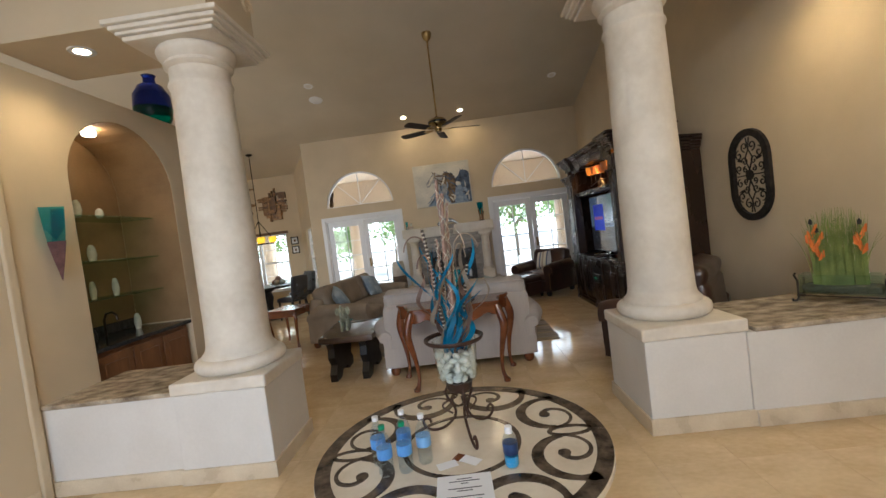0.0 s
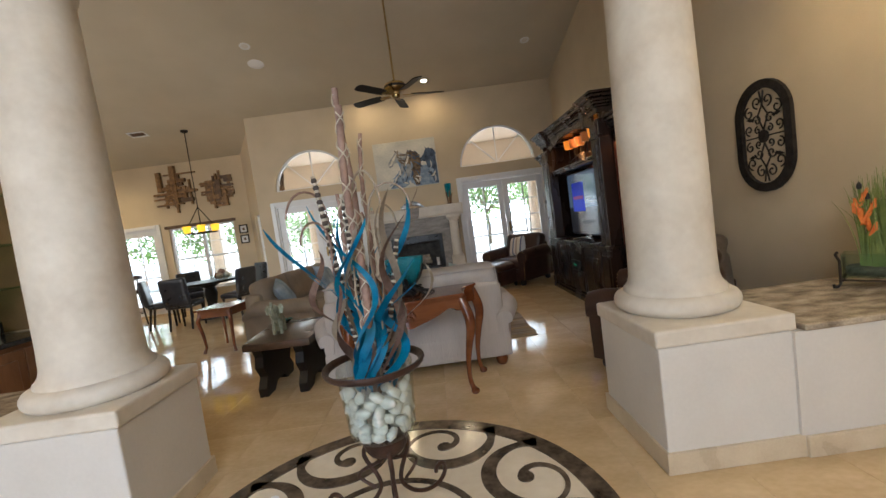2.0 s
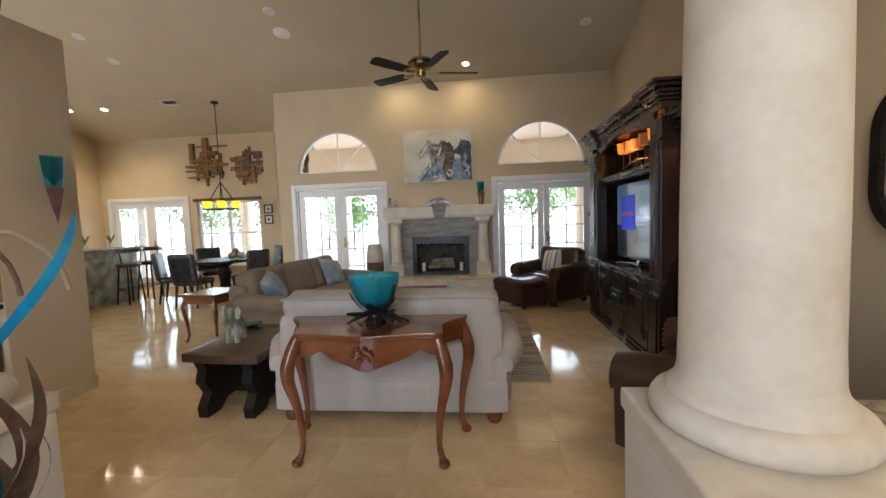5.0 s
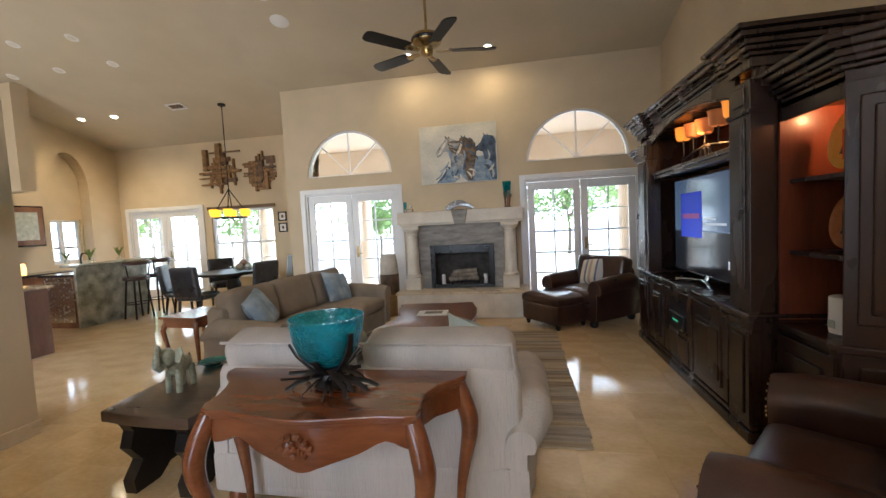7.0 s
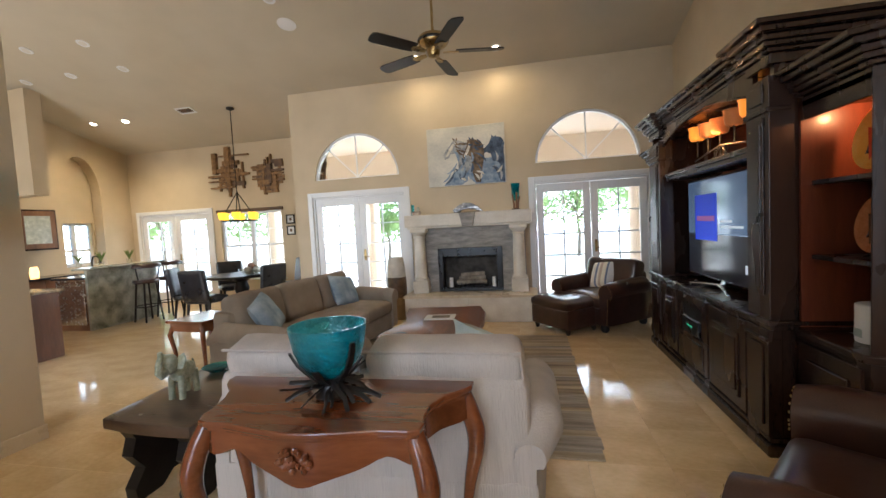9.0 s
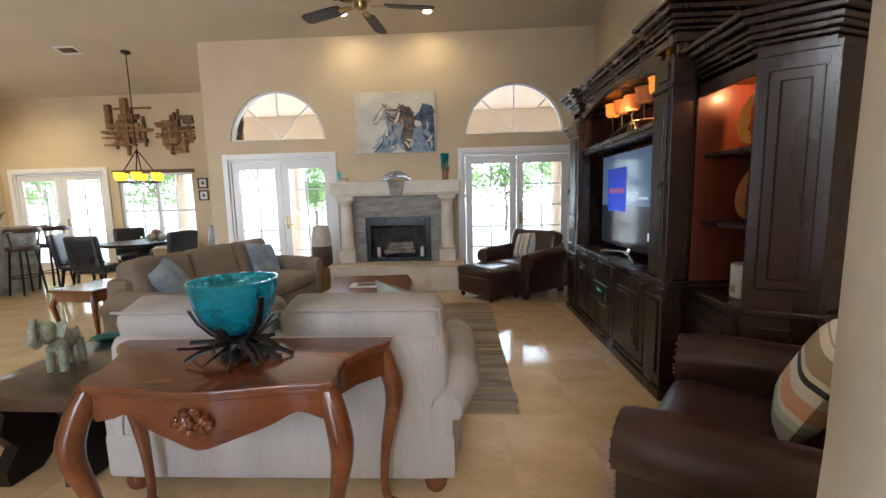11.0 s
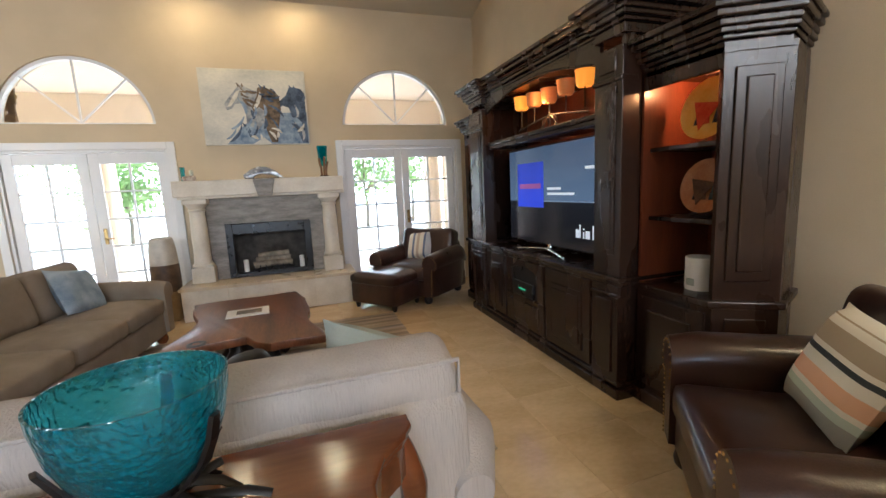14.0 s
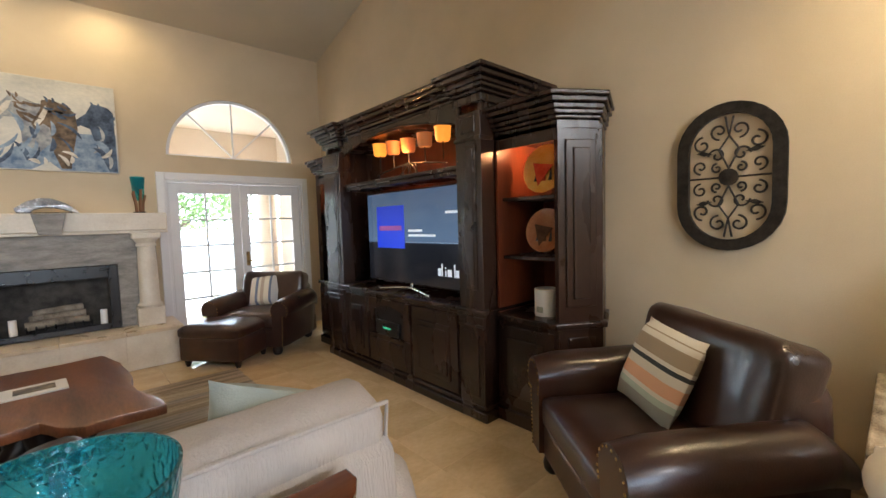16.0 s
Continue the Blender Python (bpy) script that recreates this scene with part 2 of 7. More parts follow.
def lathe(profile, seg=24, bm=None, at=(0, 0, 0), m=None):
    """Turns (radius, height) pairs round the upright axis."""
    one = bmesh.new()
    rings = []
    for r, z in profile:
        if r < 1e-5:
            rings.append([one.verts.new((at[0], at[1], at[2] + z))])
        else:
            rings.append([one.verts.new((at[0] + r * math.cos(2 * math.pi * i / seg), at[1] + r * math.sin(2 * math.pi * i / seg), at[2] + z)) for i in range(seg)])
    for a, b in zip(rings, rings[1:]):
        for i in range(seg):
            j = (i + 1) % seg
            if len(a) == 1 and len(b) == 1:
                continue
            if len(a) == 1:
                one.faces.new((a[0], b[j], b[i]))
            elif len(b) == 1:
                one.faces.new((a[i], a[j], b[0]))
            else:
                one.faces.new((a[i], a[j], b[j], b[i]))
    if len(rings[0]) > 1:
        one.faces.new(rings[0][::-1])
    if len(rings[-1]) > 1:
        one.faces.new(rings[-1])
    if m is not None:
        bmesh.ops.transform(one, matrix=m, verts=one.verts[:])
    return join(bm, one)


def tube(points, radius, seg=8, bm=None, flat=1.0):
    """A rod along points; radius is a number or a function of 0..1; flat squashes its section."""
    one = bmesh.new()
    pts = [Vector(p) for p in points]
    rings, up = [], None
    for i, p in enumerate(pts):
        d = (pts[min(i + 1, len(pts) - 1)] - pts[max(i - 1, 0)]).normalized()
        if up is None:
            up = d.orthogonal().normalized()
        up = (up - d * up.dot(d)).normalized()
        side = d.cross(up)
        r = radius(i / (len(pts) - 1)) if callable(radius) else radius
        rings.append([one.verts.new(p + r * (math.cos(2 * math.pi * k / seg) * up + flat * math.sin(2 * math.pi * k / seg) * side)) for k in range(seg)])
    for a, b in zip(rings, rings[1:]):
        for k in range(seg):
            one.faces.new((a[k], a[(k + 1) % seg], b[(k + 1) % seg], b[k]))
    one.faces.new(rings[0][::-1])
    one.faces.new(rings[-1])
    return join(bm, one)


def prism(outline, z0, z1, bevel=0.0, bm=None, m=None):
    """A plate of the outline between two heights."""
    one = bmesh.new()
    f = one.faces.new([one.verts.new((x, y, z0)) for x, y in outline])
    one.normal_update()
    if f.normal.z > 0:
        f.normal_flip()
    top = bmesh.ops.extrude_face_region(one, geom=[f])["geom"]
    bmesh.ops.translate(one, vec=(0, 0, z1 - z0), verts=[v for v in top if isinstance(v, bmesh.types.BMVert)])
    if bevel:
        es = [e for e in one.edges if abs(e.verts[0].co.z - e.verts[1].co.z) < 1e-6]
        bmesh.ops.bevel(one, geom=es, offset=bevel, segments=2, affect="EDGES", profile=0.5)
    if m is not None:
        bmesh.ops.transform(one, matrix=m, verts=one.verts[:])
    return join(bm, one)


def plate(outline, holes, thick, m, bm=None):
    """An upright plate with openings: outline and holes in the plate's own x and z; it is thick along its y."""
    one = bmesh.new()
    edges = []
    for loop in [outline, *holes]:
        vs = [one.verts.new((x, 0, z)) for x, z in loop]
        edges += [one.edges.new((vs[i], vs[(i + 1) % len(vs)])) for i in range(len(vs))]
    bmesh.ops.triangle_fill(one, edges=edges, use_beauty=True, use_dissolve=False)
    faces = one.faces[:]
    ext = bmesh.ops.extrude_face_region(one, geom=faces)["geom"]
    bmesh.ops.translate(one, vec=(0, thick, 0), verts=[v for v in ext if isinstance(v, bmesh.types.BMVert)])
    bmesh.ops.recalc_face_normals(one, faces=one.faces[:])
    bmesh.ops.transform(one, matrix=m, verts=one.verts[:])
    return join(bm, one)


def pad(sx, sy, sz, r, puff=0.0, cuts=7, bm=None, m=None, lump=0.0, seed=0.0):
    """An upholstered block, its base at height 0: round edges, and a swelling of its top and front."""
    one = bmesh.new()
    bmesh.ops.create_cube(one, size=2)
    bmesh.ops.subdivide_edges(one, edges=one.edges[:], cuts=cuts, use_grid_fill=True)
    h = Vector((sx / 2, sy / 2, sz / 2))
    r = min(r, *(0.98 * c for c in h))
    for v in one.verts:
        u = v.co.copy()
        # bunch the grid towards the edges so that the rounding is smooth
        w = Vector([math.copysign(abs(c) ** 0.7, c) for c in u])
        p = Vector((w.x * h.x, w.y * h.y, w.z * h.z))
        q = Vector([max(-(a - r), min(a - r, c)) for c, a in zip(p, h)])
        d = p - q
        if d.length > 1e-7:
            p = q + d.normalized() * r
        s = (1 - u.x ** 2) * (1 - u.y ** 2)
        p.z += puff * s * (1 if u.z > 0 else -0.3)
        p.x += 0.5 * puff * math.copysign(1, u.x) * (1 - u.z ** 2) * (1 - u.y ** 2) * abs(u.x)
        if lump:
            p += lump * noise.noise_vector(p * 5 + Vector((seed, seed, 0)))
        v.co = p + Vector((0, 0, h.z))
    if m is not None:
        bmesh.ops.transform(one, matrix=m, verts=one.verts[:])
    return join(bm, one)


def pillow(s, t, bm=None, m=None):
    """A square scatter cushion of side s, upright in its own x and z, with pinched corners."""
    one = bmesh.new()
    k = 12
    grid = {}
    for side in (1, -1):
        for i in range(k + 1):
            for j in range(k + 1):
                u, v = 2 * i / k - 1, 2 * j / k - 1
                edge = i in (0, k) or j in (0, k)
                if edge and side == -1:
                    grid[side, i, j] = grid[1, i, j]
                    continue
                pinch = 1 - 0.10 * (1 - (u * v) ** 2) * (u * u + v * v) / 2
                y = side * t / 2 * ((1 - u ** 4) * (1 - v ** 4)) ** 0.5
                grid[side, i, j] = one.verts.new((u * s / 2 * pinch, y, s / 2 + v * s / 2 * pinch))
        for i in range(k):
            for j in range(k):
                q = [grid[side, i, j], grid[side, i + 1, j], grid[side, i + 1, j + 1], grid[side, i, j + 1]]
                one.faces.new(q if side == -1 else q[::-1])
    if m is not None:
        bmesh.ops.transform(one, matrix=m, verts=one.verts[:])
    return join(bm, one)


def arc(cx, cy, r, a0, a1, k=16, ry=None):
    return [(cx + r * math.cos(radians(a0 + (a1 - a0) * i / k)), cy + (ry or r) * math.sin(radians(a0 + (a1 - a0) * i / k))) for i in range(k + 1)]


# ---- the structure ----
RIDGE_Y, RIDGE_Z = 4.0, 5.277


def ceil_z(y):
    return 3.87 + 0.262 * (9.37 - y) if y > RIDGE_Y else RIDGE_Z - 0.262 * (RIDGE_Y - y)


# vaulted ceiling over living room, nook and kitchen
bm = bmesh.new()
x0, x1 = -8.6, 3.25
section = [(11.1, ceil_z(11.1)), (RIDGE_Y, RIDGE_Z), (-2.3, ceil_z(-2.3)), (-2.3, ceil_z(-2.3) + 0.2), (RIDGE_Y, RIDGE_Z + 0.2), (11.1, ceil_z(11.1) + 0.2)]
a = [bm.verts.new((x0, y, z)) for y, z in section]
b = [bm.verts.new((x1, y, z)) for y, z in section]
bm.faces.new(a)
bm.faces.new(b[::-1])
for i in range(6):
    bm.faces.new((a[i], b[i], b[(i + 1) % 6], a[(i + 1) % 6]))
bmesh.ops.recalc_face_normals(bm, faces=bm.faces[:])
structure("ceiling", bm, CEIL, "vaulted off-white textured plaster ceiling")

structure("floor", box(-8.6, 3.25, -2.3, 11.0, -0.2, -0.002), GROUT, "cream travertine tile floor with thin grout joints")

# north wall of the living room: two french doors, two half-round windows, the firebox
LD, RD, ARCH_Z, ARCH_R = -1.96, 1.82, 2.335, 0.765
outline = [(-3.14, 0), (LD - 0.84, 0), (LD - 0.84, 2.05), (LD + 0.84, 2.05), (LD + 0.84, 0), (RD - 0.84, 0), (RD - 0.84, 2.05), (RD + 0.84, 2.05), (RD + 0.84, 0), (3.0, 0), (3.0, ceil_z(9.37) + 0.02), (-3.14, ceil_z(9.37) + 0.02)]
holes = [arc(c, ARCH_Z, ARCH_R, 0, 180, 28) for c in (-1.964, 1.782)]
structure("wall_north", plate(outline, holes, 0.2, pose(0, 9.37, 0)), WALL, "beige painted living room wall with doors and arched windows")

# east wall
ys = [(-2.1, 0), (9.57, 0), (9.57, ceil_z(9.57)), (RIDGE_Y, RIDGE_Z + 0.02), (-2.1, ceil_z(-2.1))]
structure("wall_east", plate(ys, [], 0.2, pose(3.2, 0, 0, 0, 0, 90)), WALL, "tall beige painted gable wall")

# the bay of the dining nook: one slanting wall with a narrow window, a straight wall with door and window
NY = 10.8
ang = math.degrees(math.atan2(NY - 9.57, -3.95 + 3.16))
ln = math.hypot(NY - 9.57, 0.79)
structure("wall_bay", plate([(-0.02, 0), (ln + 0.1, 0), (ln + 0.1, 3.75), (-0.02, 3.95)], [[(0.35, 0.5), (0.95, 0.5), (0.95, 2.0), (0.35, 2.0)]], -0.16, pose(-3.14, 9.55, 0, 0, 0, ang)), WALL, "slanting beige wall of the bay with a narrow window")
outline = [(-8.5, 0), (-8.06, 0), (-8.06, 2.05), (-6.16, 2.05), (-6.16, 0), (-3.9, 0), (-3.9, ceil_z(NY)), (-8.5, ceil_z(NY))]
structure("wall_nook", plate(outline, [[(-5.9, 0.5), (-4.36, 0.5), (-4.36, 2.0), (-5.9, 2.0)]], 0.2, pose(0, NY, 0)), WALL, "beige painted wall of the breakfast nook")
# kitchen wall with an arched recess and its window
WX = -8.3
recess = [(9.30, 1.0), (10.12, 1.0), (10.12, 2.5), *[(y, z) for y, z in arc(9.71, 2.5, 0.41, 0, 180, 16, 0.8)[1:-1]], (9.30, 2.5)]
structure("wall_west", plate([(2.3, 0), (11.0, 0), (11.0, ceil_z(11.0)), (RIDGE_Y, RIDGE_Z), (2.3, ceil_z(2.3))], [recess], 0.25, pose(WX, 0, 0, 0, 0, 90)), WALL, "beige kitchen wall with an arched recess")
structure("wall_recess", plate([(9.2, 0.9), (10.22, 0.9), (10.22, 3.5), (9.2, 3.5)], [[(9.34, 1.02), (10.08, 1.02), (10.08, 1.92), (9.34, 1.92)]], 0.1, pose(WX - 0.25, 0, 0, 0, 0, 90)), WALL, "back of the arched recess, with a small window")
# unseen closing wall; its opening is made for the kitchen fill lamp
structure("wall_kitchen_south", plate([(-8.5, 0), (-3.4, 0), (-3.4, ceil_z(2.2)), (-8.5, ceil_z(2.2))], [[(-7.6, 0.9), (-4.4, 0.9), (-4.4, 2.9), (-7.6, 2.9)]], -0.2, pose(0, 2.4, 0)), WALL, "unseen beige wall closing the kitchen, with an opening added for fill light")

# bar wall: three metres high, with an arched niche
BX, BAR_TOP = -2.8, 3.05
niche = [(3.27, 0), (4.45, 0), (4.45, 2.28), *[(y, z) for y, z in arc(3.86, 2.28, 0.59, 0, 180, 20)[1:-1]], (3.27, 2.28)]
wall = [(2.75, 0), (3.27, 0), (3.27, 2.28), *[(y, z) for y, z in arc(3.86, 2.28, 0.59, 180, 0, 20)[1:-1]], (4.45, 2.28), (4.45, 0), (5.09, 0), (5.09, BAR_TOP), (2.75, BAR_TOP)]
structure("wall_bar", plate(wall, [], 0.62, pose(BX, 0, 0, 0, 0, 90)), WALL, "beige partition with an arched wet bar niche")
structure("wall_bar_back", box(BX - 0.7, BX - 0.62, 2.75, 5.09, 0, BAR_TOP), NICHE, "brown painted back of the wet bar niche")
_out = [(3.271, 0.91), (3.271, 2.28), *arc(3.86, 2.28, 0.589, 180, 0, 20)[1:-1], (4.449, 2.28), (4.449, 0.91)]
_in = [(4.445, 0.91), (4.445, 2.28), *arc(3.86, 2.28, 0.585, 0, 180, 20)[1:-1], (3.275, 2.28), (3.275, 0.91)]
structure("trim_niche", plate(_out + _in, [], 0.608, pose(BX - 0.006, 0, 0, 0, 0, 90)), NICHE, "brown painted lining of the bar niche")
structure("wall_entry_west", box(-3.4, BX, -2.1, 2.75, 0, ceil_z(2.75) - 0.3), WALL, "beige entrance hall wall")
structure("wall_entry_west_upper", box(-3.4, BX, -2.1, 2.35, ceil_z(2.75) - 0.3, ceil_z(2.35)), WALL, "upper part of the entrance hall wall")
structure("trim_corner", box(BX, BX + 0.03, 2.70, 2.76, 0.0, 3.1, 0.008), WALL, "beige plaster corner bead at the half wall")
# south wall with the glazed entrance
outline = [(-3.4, 0), (-2.4, 0), (-2.4, 2.9), (-0.2, 2.9), (-0.2, 0), (3.2, 0), (3.2, ceil_z(-2.1)), (-3.4, ceil_z(-2.1))]
structure("wall_south", plate(outline, [[(-0.6, 3.3), (2.4, 3.3), (2.4, 4.1), (-0.6, 4.1)]], -0.2, pose(0, -2.1, 0)), WALL, "entrance wall behind the walk")

# half walls with plinths, either side of the opening
PY0, PY1 = 2.79, 3.50
for name, x0, x1 in (("wall_half_west", BX, -1.819), ("wall_half_east", 1.949, 3.0)):
    structure(name, box(x0, x1, PY0 + 0.002, PY1, 0, 0.61, 0.0), PLASTER, "low plastered half wall carrying a column")
    bx = (x0 + 0.003, x1 - 0.016) if x0 < 0 else (x0 + 0.016, x1 - 0.003)
    structure("baseboard_" + name[10:], box(bx[0], bx[1], PY0 - 0.014, PY1 + 0.014, 0, 0.105, 0.004), BASE, "polished travertine skirting of the half wall")
for name, x0, x1 in (("beam_west", BX, -1.24), ("beam_east", 1.40, 3.0)):
    structure(name, box(x0, x1, PY0 + 0.03, PY1 - 0.03, 3.12, 4.3, 0.004), WALL, "plastered beam over the column")
for name, r in (("baseboard_bar", (BX, BX + 0.014, 2.76, 3.27)), ("baseboard_bar_end", (BX, BX + 0.014, 4.45, 5.1)), ("baseboard_east", (2.985, 2.999, 3.48, 9.36)), ("baseboard_entry", (BX, BX + 0.014, -2.0, 2.69))):
    structure(name, box(r[0], r[1], r[2], r[3], 0, 0.11, 0.003), BASE, "travertine skirting")
for i, (x0, x1) in enumerate(((-3.12, -2.89), (-1.03, -1.02), (2.76, 2.98))):
    structure("baseboard_north_%d" % (i + 1), box(x0, x1, 9.356, 9.369, 0, 0.11, 0.003), BASE, "travertine skirting")
for i, (x0, x1) in enumerate(((-6.04, -3.95),)):
    structure("baseboard_nook_%d" % (i + 1), box(x0, x1, NY - 0.014, NY - 0.001, 0, 0.11, 0.003), BASE, "travertine skirting")


# ---- doors and windows ----
def french_door(name, m, width, height=2.05, label="white french doors with divided panes, daylight outside", panes=(2, 5), stile=0.105):
    """A pair of glazed leaves in a frame; the origin is the middle of the sill, the room is towards -y."""
    d = thing(name, m, label, "french door")
    d["kind"] = "structure"
    w = width / 2
    f = bmesh.new()
    for x0, x1, z0, z1 in ((-w - 0.085, -w, 0, height + 0.085), (w, w + 0.085, 0, height + 0.085), (-w, w, height, height + 0.085)):
        box(x0, x1, -0.03, -0.002, z0, z1, 0.006, f)
    for x0, x1, z0, z1 in ((-w, -w + 0.03, 0, height), (w - 0.03, w, 0, height), (-w + 0.03, w - 0.03, height - 0.03, height)):
        box(x0, x1, 0.0, 0.16, z0, z1, 0.003, f)
    part("frame", f, WHITE, d)
    part("threshold", box(-w + 0.03, w - 0.03, 0.0, 0.16, 0, 0.025, 0.004), BASE, d)
    for s in (-1, 1):
        x0, x1 = (-w + 0.035, -0.004) if s < 0 else (0.004, w - 0.035)
        leaf = bmesh.new()
        gx0, gx1, gz0, gz1 = x0 + stile, x1 - stile, 0.24, height - 0.16
        for a, b, c, e in ((x0, gx0, 0.03, height - 0.035), (gx1, x1, 0.03, height - 0.035), (gx0, gx1, 0.03, gz0), (gx0, gx1, gz1, height - 0.035)):
            box(a, b, 0.03, 0.075, c, e, 0.004, leaf)
        lf = part("leaf", leaf, WHITE, d)
        for i in range(1, panes[0]):
            x = gx0 + (gx1 - gx0) * i / panes[0]
            part("muntin", box(x - 0.011, x + 0.011, 0.035, 0.07, gz0, gz1, 0.003), WHITE, lf)
        for j in range(1, panes[1]):
            z = gz0 + (gz1 - gz0) * j / panes[1]
            part("muntin", box(gx0, gx1, 0.037, 0.068, z - 0.011, z + 0.011, 0.003), WHITE, lf)
        for i in range(panes[0]):
            for j in range(panes[1]):
                xa, xb = (gx0 + (gx1 - gx0) * k / panes[0] for k in (i, i + 1))
                za, zb = (gz0 + (gz1 - gz0) * k / panes[1] for k in (j, j + 1))
                p = part("pane", box(xa + 0.011, xb - 0.011, 0.05, 0.054, za + 0.011, zb - 0.011), PANE, lf)
                p.visible_shadow = False
        if s > 0:
            part("lever", tube([(x0 + 0.06, 0.03, 1.0), (x0 + 0.06, -0.02, 1.0), (x0 + 0.10, -0.03, 1.0), (x0 + 0.16, -0.03, 1.0)], 0.009, 8), BRASS, lf, "brass lever", True)
            part("escutcheon", box(x0 + 0.04, x0 + 0.08, 0.022, 0.03, 0.93, 1.12, 0.006), BRASS, lf)
    return d


french_door("door_1", pose(LD, 9.37, 0), 1.68)
french_door("door_2", pose(RD, 9.37, 0), 1.68)
french_door("door_3", pose(-7.11, NY, 0), 1.90, label="white french doors of the breakfast nook, opening to the patio")


def arched_window(name, cx):
    d = thing(name, pose(cx, 9.37, ARCH_Z), "half-round transom window with three radiating glazing bars", "window")
    d["kind"] = "structure"
    r = ARCH_R
    ring = arc(0, 0, r, 0, 180, 28) + arc(0, 0, r - 0.035, 180, 0, 28)
    part("window_frame", plate(ring, [], 0.07, pose(0, 0.03, 0)), WHITE, d)
    part("window_frame", box(-r + 0.035, r - 0.035, 0.03, 0.1, 0, 0.03, 0.004), WHITE, d)
    part("window_sill", box(-r + 0.002, r - 0.002, -0.0, 0.03, -0.0, 0.012, 0.003), WALL, d)
    for a in (45, 90, 135):
        c, s = math.cos(radians(a)), math.sin(radians(a))
        part("muntin", box(0, r - 0.02, 0.05, 0.075, -0.009, 0.009, rot=pose(0, 0, 0.03, 0, -a, 0)), WHITE, d)
    p = part("pane", plate(arc(0, 0.03, r - 0.036, 0, 180, 28), [], 0.004, pose(0, 0.062, 0)), PANE, d)
    p.visible_shadow = False


arched_window("window_1", -1.964)
arched_window("window_2", 1.782)


def sash_window(name, m, w, z0, z1, cols, rows, label, lights=1, rail=True):
    """A window in its opening: frame, lights side by side with glazing bars; room towards -y, origin at the middle of the floor below."""
    d = thing(name, m, label, "window")
    d["kind"] = "structure"
    f = bmesh.new()
    for a, b, c, e in ((-w / 2, -w / 2 + 0.05, z0, z1), (w / 2 - 0.05, w / 2, z0, z1), (-w / 2 + 0.05, w / 2 - 0.05, z0, z0 + 0.05), (-w / 2 + 0.05, w / 2 - 0.05, z1 - 0.05, z1)):
        box(a, b, 0.05, 0.12, c, e, 0.004, f)
    part("window_frame", f, WHITE, d)
    part("window_sill", box(-w / 2 - 0.03, w / 2 + 0.03, -0.03, 0.05, z0 - 0.02, z0 + 0.004, 0.005), WHITE, d)
    lw = (w - 0.1) / lights
    for k in range(lights):
        x0 = -w / 2 + 0.05 + k * lw
        if k:
            part("mullion", box(x0 - 0.035, x0 + 0.035, 0.045, 0.125, z0 + 0.05, z1 - 0.05, 0.004), WHITE, d)
        for i in range(1, cols):
            x = x0 + lw * i / cols
            part("muntin", box(x - 0.009, x + 0.009, 0.07, 0.1, z0 + 0.05, z1 - 0.05, 0.003), WHITE, d)
    for j in range(1, rows):
        z = z0 + 0.05 + (z1 - z0 - 0.1) * j / rows
        t = 0.024 if rail and j == rows // 2 else 0.009
        part("muntin", box(-w / 2 + 0.05, w / 2 - 0.05, 0.068, 0.104, z - t, z + t, 0.003), WHITE, d)
    p = part("pane", box(-w / 2 + 0.05, w / 2 - 0.05, 0.084, 0.088, z0 + 0.05, z1 - 0.05), PANE, d)
    p.visible_shadow = False
    return d


sash_window("window_3", pose(-5.13, NY, 0), 1.54, 0.5, 2.0, 2, 4, "double sash window of the breakfast nook", 2)
sash_window("window_4", pose(-3.14, 9.55, 0, 0, 0, ang - 180) @ pose(-0.65, 0, 0), 0.6, 0.5, 2.0, 1, 4, "narrow sash window in the bay")
sash_window("window_5", pose(WX - 0.25, 9.71, 0, 0, 0, 90), 0.74, 1.02, 1.92, 1, 3, "small kitchen window in the arched recess", 2)

# ---- columns, granite and plinths ----
def wpart(name, bm, material, parent, label="", smooth=False):
    """As part(), for meshes drawn in the room's own metres."""
    ob = part(name, bm, material, parent, label, smooth)
    m, up = Matrix(), parent
    while up is not None:
        m = up.matrix_parent_inverse @ up.matrix_basis @ m
        up = up.parent
    ob.matrix_parent_inverse = m.inverted()
    return ob


